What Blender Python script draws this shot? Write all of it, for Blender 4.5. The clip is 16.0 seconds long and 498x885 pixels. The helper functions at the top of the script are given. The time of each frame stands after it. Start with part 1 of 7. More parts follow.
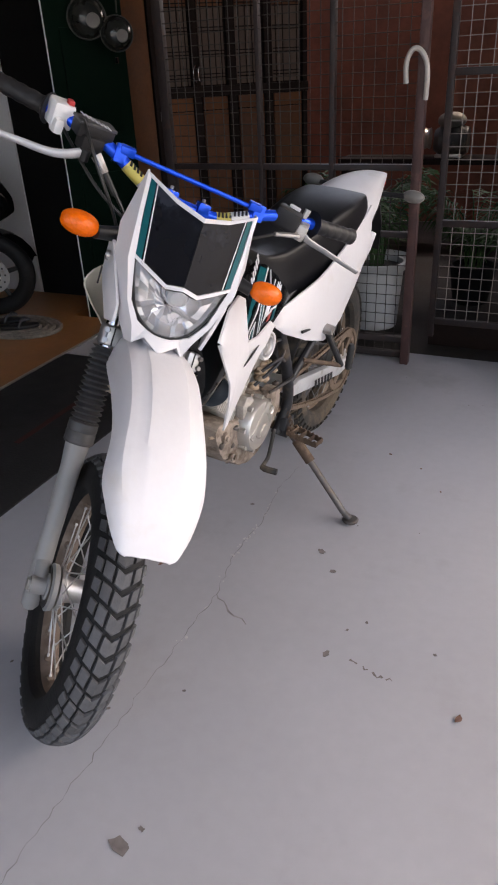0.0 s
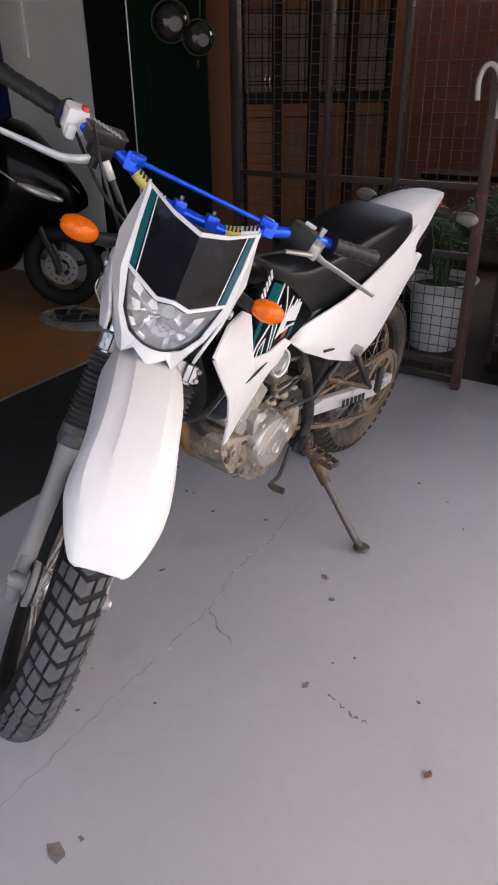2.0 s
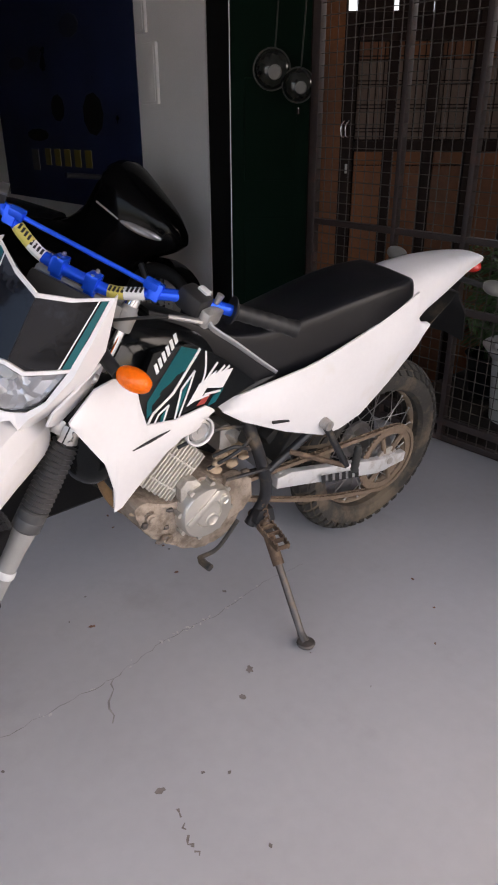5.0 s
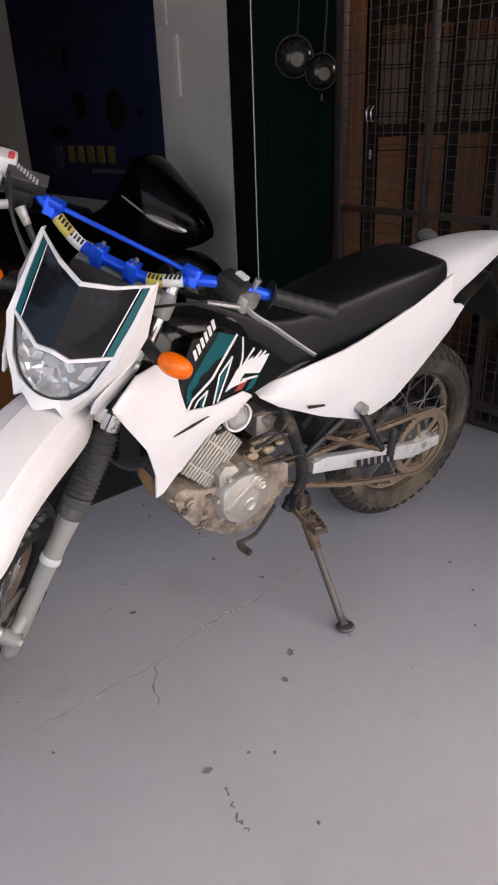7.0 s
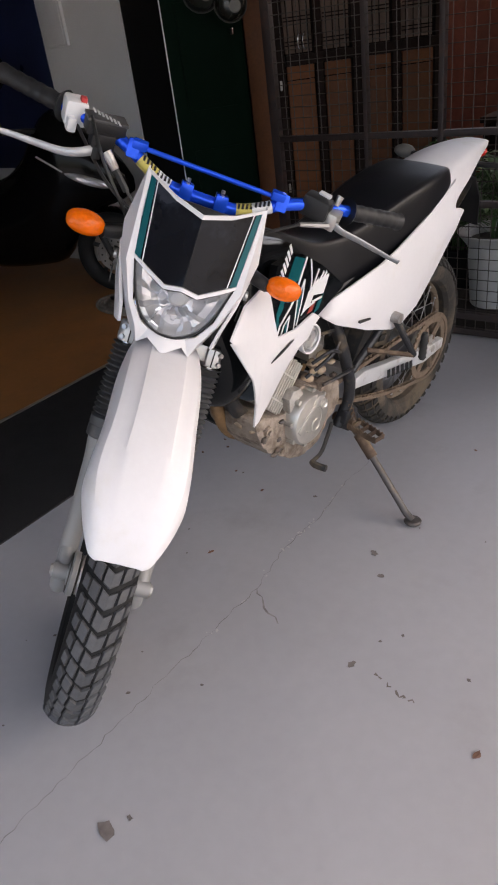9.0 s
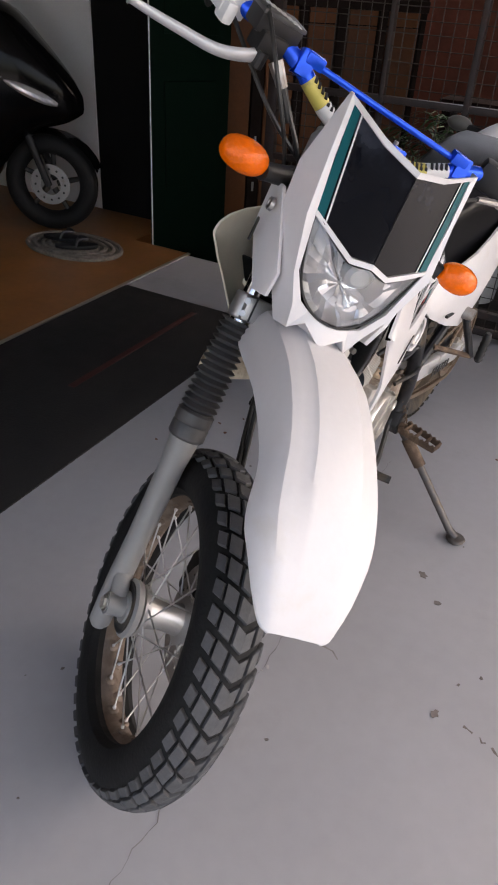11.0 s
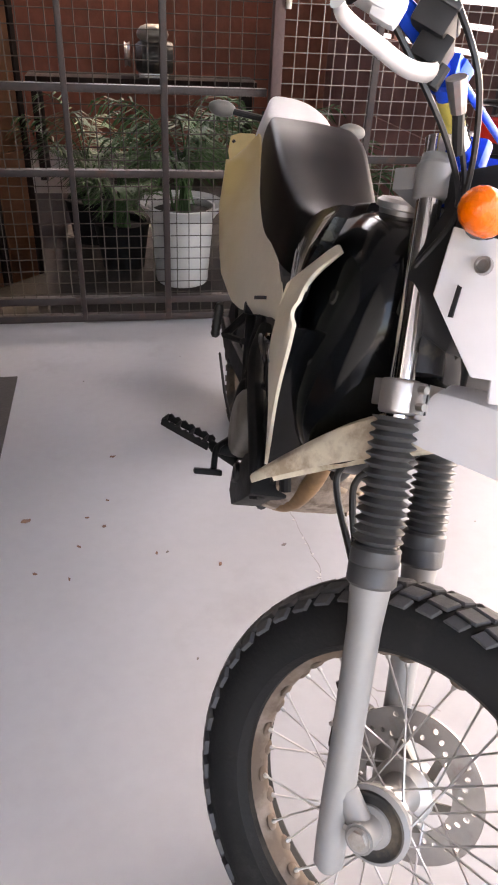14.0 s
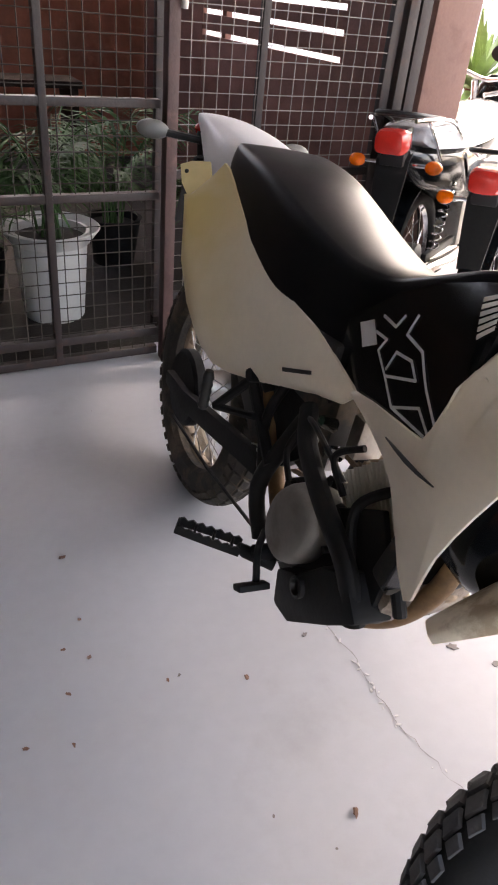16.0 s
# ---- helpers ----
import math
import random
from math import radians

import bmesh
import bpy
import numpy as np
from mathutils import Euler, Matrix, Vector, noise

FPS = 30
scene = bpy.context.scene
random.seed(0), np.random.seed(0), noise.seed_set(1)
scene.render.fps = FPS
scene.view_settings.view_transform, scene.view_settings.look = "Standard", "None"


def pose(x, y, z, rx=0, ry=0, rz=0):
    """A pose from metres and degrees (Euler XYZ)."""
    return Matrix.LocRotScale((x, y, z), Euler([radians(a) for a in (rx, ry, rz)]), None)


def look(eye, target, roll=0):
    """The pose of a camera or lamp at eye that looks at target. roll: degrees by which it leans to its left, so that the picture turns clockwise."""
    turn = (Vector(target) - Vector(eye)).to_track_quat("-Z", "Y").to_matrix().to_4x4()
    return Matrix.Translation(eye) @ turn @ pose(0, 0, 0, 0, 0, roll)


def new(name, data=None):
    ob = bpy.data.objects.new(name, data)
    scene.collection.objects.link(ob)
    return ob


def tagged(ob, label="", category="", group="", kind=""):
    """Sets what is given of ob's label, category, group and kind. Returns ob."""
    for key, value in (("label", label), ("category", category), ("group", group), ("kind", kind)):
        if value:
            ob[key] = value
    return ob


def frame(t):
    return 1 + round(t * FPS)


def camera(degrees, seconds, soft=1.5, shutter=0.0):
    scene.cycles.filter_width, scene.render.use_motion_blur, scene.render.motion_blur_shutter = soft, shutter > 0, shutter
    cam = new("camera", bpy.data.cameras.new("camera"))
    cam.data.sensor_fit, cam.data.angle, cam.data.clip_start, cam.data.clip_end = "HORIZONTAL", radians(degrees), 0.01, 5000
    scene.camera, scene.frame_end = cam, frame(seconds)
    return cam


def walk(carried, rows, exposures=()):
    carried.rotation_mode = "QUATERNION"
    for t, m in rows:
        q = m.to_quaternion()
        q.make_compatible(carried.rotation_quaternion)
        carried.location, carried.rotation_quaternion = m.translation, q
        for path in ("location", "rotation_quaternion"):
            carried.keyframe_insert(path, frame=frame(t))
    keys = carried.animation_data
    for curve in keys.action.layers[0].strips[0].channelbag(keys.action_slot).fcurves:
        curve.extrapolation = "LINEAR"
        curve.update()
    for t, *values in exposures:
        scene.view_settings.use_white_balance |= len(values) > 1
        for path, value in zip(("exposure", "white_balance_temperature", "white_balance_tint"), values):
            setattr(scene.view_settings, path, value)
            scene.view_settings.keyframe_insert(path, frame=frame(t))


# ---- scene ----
cam = camera(39.9, 16.0, 2.0)
EXPOSURES = [(0, 2.2, 7450, 17), (7, 2.2, 7550, 17), (10.2, 2.06, 7600, 16), (12.3, 2.7, 8000, 18), (13, 2.93, 8100, 18), (13.5, 3.12, 8200, 19), (14, 3.78, 8300, 20), (14.5, 4.02, 8100, 19), (15, 3.58, 8000, 18), (15.5, 3.45, 7900, 17), (16, 3.54, 7850, 17)]
PATH = [
    (0, (0.259, 0.068, 1.262), (0.001, 1.808, 0.311), -3.0),
    (0.5, (0.24, 0.079, 1.262), (-0.008, 1.817, 0.304), -2.4),
    (1, (0.241, 0.093, 1.259), (-0.036, 1.823, 0.295), -3.1),
    (1.5, (0.313, 0.113, 1.269), (0.005, 1.847, 0.32), -2.5),
    (2, (0.431, 0.147, 1.272), (-0.045, 1.849, 0.335), -0.7),
    (2.5, (0.46, 0.25, 1.266), (0.01, 1.976, 0.36), 1.7),
    (3, (0.502, 0.384, 1.265), (0.044, 2.119, 0.381), -1.1),
    (3.5, (0.68, 0.487, 1.273), (-0.109, 2.108, 0.406), 0.6),
    (3.7, (0.785, 0.516, 1.278), (-0.098, 2.066, 0.373), 1.3),
    (5.8, (0.936, 0.543, 1.291), (-0.021, 2.094, 0.468), -0.5),
    (6, (0.932, 0.537, 1.291), (-0.037, 2.077, 0.46), -0.6),
    (6.5, (0.925, 0.526, 1.288), (-0.056, 2.058, 0.457), -1.0),
    (7, (0.91, 0.506, 1.279), (-0.087, 2.01, 0.417), -2.3),
    (7.5, (0.862, 0.478, 1.275), (-0.197, 1.917, 0.378), -3.6),
    (8, (0.751, 0.387, 1.273), (-0.22, 1.891, 0.379), -4.7),
    (8.5, (0.631, 0.267, 1.274), (-0.155, 1.837, 0.316), -8.4),
    (9, (0.532, 0.211, 1.278), (-0.159, 1.801, 0.28), -7.9),
    (9.5, (0.404, 0.266, 1.266), (-0.243, 1.868, 0.259), -6.8),
    (10, (0.274, 0.339, 1.255), (-0.404, 1.872, 0.163), -3.7),
    (10.2, (0.204, 0.335, 1.244), (-0.372, 1.912, 0.157), -1.5),
    (12.3, (-0.453, 0.484, 1.216), (-0.191, 2.127, 0.106), 3.4),
    (12.5, (-0.548, 0.494, 1.234), (-0.098, 2.104, 0.136), 2.9),
    (13, (-0.698, 0.509, 1.225), (0.032, 2.011, 0.124), 2.1),
    (13.5, (-0.727, 0.692, 1.207), (-0.008, 2.211, 0.123), -0.1),
    (14, (-0.745, 0.838, 1.207), (0.048, 2.293, 0.087), 3.2),
    (14.5, (-0.860, 0.945, 1.197), (0.186, 2.273, 0.130), 7.7),
    (15, (-1.010, 1.042, 1.218), (0.244, 2.183, 0.156), 5.9),
    (15.5, (-1.014, 1.145, 1.210), (0.218, 2.283, 0.120), 4.3),
    (16, (-0.913, 1.359, 1.196), (0.316, 2.490, 0.095), 6.1),
]
walk(cam, [(t, look(eye, aim, roll)) for t, eye, aim, roll in PATH], EXPOSURES)

# ---- world, sun, exposure ----
world = bpy.data.worlds.new("world")
scene.world = world
world.use_nodes = True
wn = world.node_tree
sky = wn.nodes.new("ShaderNodeTexSky")
sky.sky_type, sky.sun_disc = "NISHITA", False
sky.sun_elevation, sky.sun_rotation = radians(48), radians(60)
sky.air_density, sky.dust_density, sky.ozone_density = 1.0, 4.0, 1.0
wn.links.new(sky.outputs["Color"], wn.nodes["Background"].inputs["Color"])
wn.nodes["Background"].inputs["Strength"].default_value = 0.15
sun = new("sun", bpy.data.lights.new("sun", "SUN"))
sun.data.energy, sun.data.angle, sun.data.color = 0.5, radians(60), (1.0, 0.99, 0.98)
sun.matrix_world = look((4.5, -3, 6.5), (0, 1.5, 0))

# ---- materials ----
MATS = {}


def mat(name, col, rough=0.5, metal=0.0, var=0.15, scale=6.0, bump=0.1, bscale=80.0, dirt=None, coat=0.0, trans=0.0, emit=0.0, spec=0.5, random_tint=0.0):
    """A surface with broad and fine variation; dirt is (colour, amount, scale)."""
    if name in MATS:
        return MATS[name]
    m = bpy.data.materials.new(name)
    m.use_nodes = True
    nt = m.node_tree
    N, L = nt.nodes, nt.links
    b = N["Principled BSDF"]
    b.inputs["Metallic"].default_value = metal
    b.inputs["Coat Weight"].default_value = coat
    b.inputs["Coat Roughness"].default_value = 0.08
    b.inputs["Transmission Weight"].default_value = trans
    b.inputs["Specular IOR Level"].default_value = spec
    co = N.new("ShaderNodeTexCoord")
    broad = N.new("ShaderNodeTexNoise")
    broad.inputs["Scale"].default_value, broad.inputs["Detail"].default_value = scale, 5.0
    fine = N.new("ShaderNodeTexNoise")
    fine.inputs["Scale"].default_value, fine.inputs["Detail"].default_value = bscale, 3.0
    L.new(co.outputs["Object"], broad.inputs["Vector"])
    L.new(co.outputs["Object"], fine.inputs["Vector"])
    mixf = N.new("ShaderNodeMath")
    mixf.operation = "MULTIPLY_ADD"
    mixf.inputs[1].default_value = 0.35
    L.new(fine.outputs["Fac"], mixf.inputs[0])
    L.new(broad.outputs["Fac"], mixf.inputs[2])
    ramp = N.new("ShaderNodeMapRange")
    ramp.inputs["From Min"].default_value, ramp.inputs["From Max"].default_value = 0.35, 1.0
    ramp.inputs["To Min"].default_value, ramp.inputs["To Max"].default_value = 1.0 - var, 1.0 + var
    L.new(mixf.outputs[0], ramp.inputs["Value"])
    mul = N.new("ShaderNodeMix")
    mul.data_type, mul.blend_type = "RGBA", "MULTIPLY"
    mul.inputs["Factor"].default_value = 1.0
    mul.inputs["A"].default_value = (*col, 1)
    L.new(ramp.outputs["Result"], mul.inputs["B"])
    out = mul.outputs["Result"]
    if random_tint:
        info = N.new("ShaderNodeObjectInfo")
        mr = N.new("ShaderNodeMapRange")
        mr.inputs["To Min"].default_value, mr.inputs["To Max"].default_value = 1 - random_tint, 1 + random_tint
        L.new(info.outputs["Random"], mr.inputs["Value"])
        m2 = N.new("ShaderNodeMix")
        m2.data_type, m2.blend_type = "RGBA", "MULTIPLY"
        m2.inputs["Factor"].default_value = 1.0
        L.new(out, m2.inputs["A"])
        L.new(mr.outputs["Result"], m2.inputs["B"])
        out = m2.outputs["Result"]
    rr = N.new("ShaderNodeMapRange")
    rr.inputs["To Min"].default_value, rr.inputs["To Max"].default_value = max(0.02, rough * 0.8), min(1.0, rough * 1.2)
    L.new(broad.outputs["Fac"], rr.inputs["Value"])
    rough_out = rr.outputs["Result"]
    if dirt:
        dn = N.new("ShaderNodeTexNoise")
        dn.inputs["Scale"].default_value, dn.inputs["Detail"].default_value, dn.inputs["Roughness"].default_value = dirt[2], 8.0, 0.65
        L.new(co.outputs["Object"], dn.inputs["Vector"])
        dr = N.new("ShaderNodeMapRange")
        dr.inputs["From Min"].default_value, dr.inputs["From Max"].default_value = 0.62 - 0.35 * dirt[1], 0.78 - 0.35 * dirt[1]
        dr.inputs["To Max"].default_value = min(1.0, 0.45 + dirt[1] * 0.5)
        L.new(dn.outputs["Fac"], dr.inputs["Value"])
        dm = N.new("ShaderNodeMix")
        dm.data_type = "RGBA"
        dm.inputs["B"].default_value = (*dirt[0], 1)
        L.new(dr.outputs["Result"], dm.inputs["Factor"])
        L.new(out, dm.inputs["A"])
        out = dm.outputs["Result"]
        rm = N.new("ShaderNodeMix")
        rm.inputs["B"].default_value = 0.85
        L.new(dr.outputs["Result"], rm.inputs["Factor"])
        L.new(rough_out, rm.inputs["A"])
        rough_out = rm.outputs["Result"]
        if metal:
            mm = N.new("ShaderNodeMix")
            mm.inputs["A"].default_value, mm.inputs["B"].default_value = metal, 0.0
            L.new(dr.outputs["Result"], mm.inputs["Factor"])
            L.new(mm.outputs["Result"], b.inputs["Metallic"])
    L.new(out, b.inputs["Base Color"])
    L.new(rough_out, b.inputs["Roughness"])
    if bump:
        bp = N.new("ShaderNodeBump")
        bp.inputs["Strength"].default_value, bp.inputs["Distance"].default_value = bump, 0.004
        L.new(fine.outputs["Fac"], bp.inputs["Height"])
        L.new(bp.outputs["Normal"], b.inputs["Normal"])
    if emit:
        b.inputs["Emission Color"].default_value, b.inputs["Emission Strength"].default_value = (*col, 1), emit
    MATS[name] = m
    return m


MUD = (0.21, 0.155, 0.1)
white_plastic = mat("white_plastic", (0.7, 0.685, 0.695), 0.4, var=0.05, bump=0.03, dirt=((0.55, 0.5, 0.42), 0.12, 5.0))
# cream of the right-side plastics: ageing plus warm bounce light in the colour
warm_aged_plastic = mat("warm_aged_plastic", (0.75, 0.68, 0.55), 0.42, var=0.1, scale=4, bump=0.04, dirt=((0.66, 0.55, 0.33), 0.25, 2.2))


def add_yellowing(m, col, x0, x1):
    """Sun-yellowed plastic towards the rear end of the side panel."""
    N, L = m.node_tree.nodes, m.node_tree.links
    b = N["Principled BSDF"]
    old = b.inputs["Base Color"].links[0].from_socket
    co, sep = N.new("ShaderNodeTexCoord"), N.new("ShaderNodeSeparateXYZ")
    noise = N.new("ShaderNodeTexNoise")
    noise.inputs["Scale"].default_value = 7.0
    L.new(co.outputs["Object"], sep.inputs[0])
    L.new(co.outputs["Object"], noise.inputs["Vector"])
    r = N.new("ShaderNodeMapRange")
    r.interpolation_type = "SMOOTHSTEP"
    r.inputs["From Min"].default_value, r.inputs["From Max"].default_value = x1, x0
    L.new(sep.outputs["X"], r.inputs["Value"])
    mul = N.new("ShaderNodeMath")
    mul.operation = "MULTIPLY"
    mr = N.new("ShaderNodeMapRange")
    mr.inputs["From Min"].default_value, mr.inputs["From Max"].default_value, mr.inputs["To Min"].default_value = 0.3, 0.6, 0.45
    L.new(noise.outputs["Fac"], mr.inputs["Value"])
    L.new(r.outputs["Result"], mul.inputs[0])
    L.new(mr.outputs["Result"], mul.inputs[1])
    mix = N.new("ShaderNodeMix")
    mix.data_type = "RGBA"
    mix.inputs["B"].default_value = (*col, 1)
    L.new(mul.outputs[0], mix.inputs["Factor"])
    L.new(old, mix.inputs["A"])
    L.new(mix.outputs["Result"], b.inputs["Base Color"])


add_yellowing(warm_aged_plastic, (0.6, 0.45, 0.19), 0.06, 0.42)
yellowed_plastic = mat("yellowed_plastic", (0.62, 0.5, 0.25), 0.45, var=0.1, bump=0.03)
scooter_black = mat("scooter_black", (0.003, 0.003, 0.0035), 0.14, var=0.2, bump=0.02, spec=0.13)
black_gloss = mat("black_gloss", (0.005, 0.006, 0.007), 0.12, var=0.2, bump=0.02, spec=0.24)
black_plastic = mat("black_plastic", (0.013, 0.013, 0.014), 0.5, var=0.25, bump=0.1, spec=0.4)
dusty_black = mat("dusty_black", (0.018, 0.018, 0.018), 0.55, var=0.3, dirt=(MUD, 0.25, 9.0))
# near black that carries the shade on the bike's right, and under parked bikes
shaded_black = mat("shaded_black", (0.007, 0.007, 0.0075), 0.6, var=0.35, scale=12, bump=0.2, dirt=((0.03, 0.024, 0.018), 0.15, 16.0), spec=0.25)
rubber = mat("rubber", (0.009, 0.009, 0.0095), 0.72, var=0.3, scale=9, bump=0.25, bscale=160, dirt=((0.035, 0.033, 0.03), 0.16, 14.0), spec=0.3)
rubber_muddy = mat("rubber_muddy", (0.035, 0.031, 0.027), 0.85, var=0.3, bump=0.4, bscale=120, dirt=((0.17, 0.125, 0.082), 0.46, 7.0))
tread_muddy = mat("tread_muddy", (0.025, 0.023, 0.021), 0.85, var=0.3, bump=0.4, bscale=120, dirt=((0.1, 0.078, 0.055), 0.36, 9.0))
vinyl = mat("vinyl", (0.005, 0.0055, 0.0075), 0.34, var=0.15, bump=0.1, bscale=420, spec=0.25)
alloy = mat("alloy", (0.52, 0.51, 0.5), 0.38, 0.85, var=0.12, bump=0.1, bscale=120)
alloy_dirty = mat("alloy_dirty", (0.5, 0.48, 0.45), 0.42, 0.8, var=0.2, bump=0.25, bscale=90, dirt=(MUD, 0.32, 12.0))
alloy_muddy = mat("alloy_muddy", (0.34, 0.28, 0.23), 0.6, 0.4, var=0.4, scale=14, bump=0.7, bscale=60, dirt=((0.085, 0.055, 0.036), 0.52, 22.0))
chrome = mat("chrome", (0.75, 0.75, 0.76), 0.12, 1.0, var=0.05, bump=0.0)
steel = mat("steel", (0.4, 0.39, 0.38), 0.35, 0.9, var=0.2, bump=0.1, dirt=((0.2, 0.12, 0.07), 0.2, 20.0))
rusty = mat("rusty", (0.1, 0.065, 0.045), 0.75, 0.3, var=0.4, scale=14, bump=0.5, dirt=((0.24, 0.165, 0.105), 0.38, 22.0))
lever_dull = mat("lever_dull", (0.3, 0.3, 0.3), 0.42, 0.6, var=0.15, bump=0.06)
lever_silver = mat("lever_silver", (0.55, 0.55, 0.56), 0.36, 0.45, var=0.12, bump=0.05)
horn_blue = mat("horn_blue", (0.006, 0.018, 0.03), 0.45, var=0.3, scale=12, bump=0.1, dirt=((0.03, 0.03, 0.03), 0.25, 12.0))
fork_grey = mat("fork_grey", (0.27, 0.267, 0.263), 0.5, 0.1, var=0.08, bump=0.06, dirt=((0.3, 0.28, 0.25), 0.15, 14.0))
frame_black = mat("frame_black", (0.014, 0.015, 0.018), 0.45, 0.1, var=0.3, bump=0.15, dirt=(MUD, 0.24, 11.0))
blue_anodised = mat("blue_anodised", (0.003, 0.1, 0.85), 0.22, 0.45, var=0.08, bump=0.02)
teal = mat("teal", (0.0, 0.085, 0.1), 0.3, var=0.1, bump=0.01, spec=0.2)
decal_white = mat("decal_white", (0.72, 0.72, 0.72), 0.35, var=0.04, bump=0.0)
decal_red = mat("decal_red", (0.35, 0.04, 0.03), 0.4, var=0.1, bump=0.0)
cover_grey = mat("cover_grey", (0.2, 0.185, 0.165), 0.5, 0.5, var=0.25, bump=0.2, dirt=((0.1, 0.08, 0.06), 0.35, 10.0))
label_grey = mat("label_grey", (0.13, 0.125, 0.115), 0.5, var=0.2, bump=0.0)
label_yellow = mat("label_yellow", (0.62, 0.52, 0.12), 0.45, var=0.2, bump=0.02, dirt=((0.1, 0.1, 0.1), 0.2, 60.0))
orange_lens = mat("orange_lens", (0.85, 0.14, 0.003), 0.2, var=0.25, scale=30, bump=0.5, bscale=150, coat=0.15, spec=0.3)
red_lens = mat("red_lens", (0.55, 0.025, 0.018), 0.2, var=0.12, scale=40, bump=0.2, bscale=220, coat=0.5)
clear_lens = mat("clear_lens", (0.95, 0.96, 0.97), 0.05, var=0.02, bump=0.04, bscale=90, trans=1.0)
bulb_glass = mat("bulb_glass", (0.02, 0.022, 0.02), 0.14, var=0.3, scale=30, bump=0.12, bscale=30, spec=0.6)
reflector = mat("reflector", (0.76, 0.76, 0.78), 0.2, 0.7, var=0.06, bump=0.15, bscale=40)
# the bluish dirt colour holds smudged sky reflections as well as smears
screen_dark = mat("screen_dark", (0.004, 0.005, 0.008), 0.1, var=0.3, scale=9, bump=0.35, bscale=9, spec=0.2, dirt=((0.05, 0.06, 0.085), 0.22, 5.0))
hose = mat("hose", (0.015, 0.015, 0.015), 0.4, var=0.2, bump=0.05)
red_plastic = mat("red_plastic", (0.55, 0.05, 0.05), 0.4, var=0.05, bump=0.0)
grey_plastic = mat("grey_plastic", (0.55, 0.56, 0.57), 0.45, var=0.08, bump=0.04)
# worn blocks, paler than the carcass with the front light put into the colour
tread_lit_worn = mat("tread_lit_worn", (0.07, 0.071, 0.075), 0.72, var=0.3, scale=20, bump=0.2, bscale=160, dirt=((0.03, 0.03, 0.03), 0.2, 14.0), random_tint=0.15)
rim_brown = mat("rim_brown", (0.3, 0.24, 0.2), 0.48, 0.5, var=0.25, bump=0.2, bscale=80, dirt=((0.11, 0.075, 0.052), 0.72, 10.0))
rim_muddy = mat("rim_muddy", (0.3, 0.23, 0.17), 0.75, 0.2, var=0.25, bump=0.3, bscale=80, dirt=((0.24, 0.175, 0.125), 0.7, 9.0))
gaiter_rubber = mat("gaiter_rubber", (0.055, 0.055, 0.057), 0.42, var=0.25, bump=0.1, dirt=((0.12, 0.11, 0.1), 0.2, 16.0))
stained_plastic = mat("stained_plastic", (0.68, 0.6, 0.46), 0.55, var=0.2, scale=8, bump=0.15, dirt=((0.26, 0.16, 0.085), 0.42, 16.0))
polished = mat("polished", (0.63, 0.6, 0.55), 0.33, 0.8, var=0.1, bump=0.12, bscale=90, dirt=((0.5, 0.44, 0.36), 0.15, 14.0))
fin_alloy = mat("fin_alloy", (0.66, 0.63, 0.58), 0.42, 0.6, var=0.12, bump=0.15, bscale=90, dirt=((0.45, 0.36, 0.26), 0.25, 14.0))
dried_mud = mat("dried_mud", (0.36, 0.27, 0.19), 0.95, var=0.3, scale=20, bump=0.6, bscale=90)
rust_tan = mat("rust_tan", (0.29, 0.17, 0.08), 0.6, 0.3, var=0.3, bump=0.3, dirt=((0.14, 0.08, 0.05), 0.4, 14.0))
chain_tan = mat("chain_tan", (0.19, 0.135, 0.095), 0.8, 0.2, var=0.3, bump=0.3, dirt=((0.12, 0.085, 0.06), 0.4, 30.0))
swing_silver = mat("swing_silver", (0.7, 0.7, 0.7), 0.4, 0.5, var=0.1, bump=0.08, dirt=((0.3, 0.23, 0.17), 0.25, 14.0))
stand_steel = mat("stand_steel", (0.11, 0.1, 0.095), 0.5, 0.6, var=0.25, bump=0.2, dirt=((0.2, 0.13, 0.08), 0.4, 14.0))
floor_paint = mat("floor_paint", (0.36, 0.365, 0.385), 0.42, var=0.1, scale=1.6, bump=0.08, bscale=30, dirt=((0.28, 0.275, 0.275), 0.16, 2.2))
crack_dark = mat("crack_dark", (0.23, 0.22, 0.215), 0.9, var=0.5, scale=30, bump=0.3)
chip_white = mat("chip_white", (0.5, 0.49, 0.48), 0.8, var=0.15, bump=0.2)
stain = mat("stain", (0.16, 0.14, 0.13), 0.8, var=0.4, scale=20, bump=0.2)
leaf_dry = mat("leaf_dry", (0.17, 0.09, 0.06), 0.8, var=0.3, bump=0.3)
mat_black = mat("mat_black", (0.014, 0.014, 0.015), 0.62, var=0.3, scale=14, bump=0.3, bscale=120)
mat_red = mat("mat_red", (0.07, 0.018, 0.016), 0.7, var=0.3, bump=0.2)
wood_floor = mat("wood_floor", (0.3, 0.13, 0.045), 0.35, var=0.3, scale=4, bump=0.06, bscale=30)
wood_old = mat("wood_old", (0.115, 0.035, 0.0072), 0.7, var=0.4, scale=5, bump=0.3, bscale=60, random_tint=0.25)
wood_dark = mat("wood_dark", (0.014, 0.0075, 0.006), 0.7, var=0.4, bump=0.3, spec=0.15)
paint_grey = mat("paint_grey", (0.78, 0.78, 0.79), 0.6, var=0.08, scale=2, bump=0.12)
# near black: the shop's shade put into its walls; also dark pots, poster shapes
deep_shade = mat("deep_shade", (0.008, 0.008, 0.0085), 0.9, var=0.2, bump=0.2, spec=0.15)
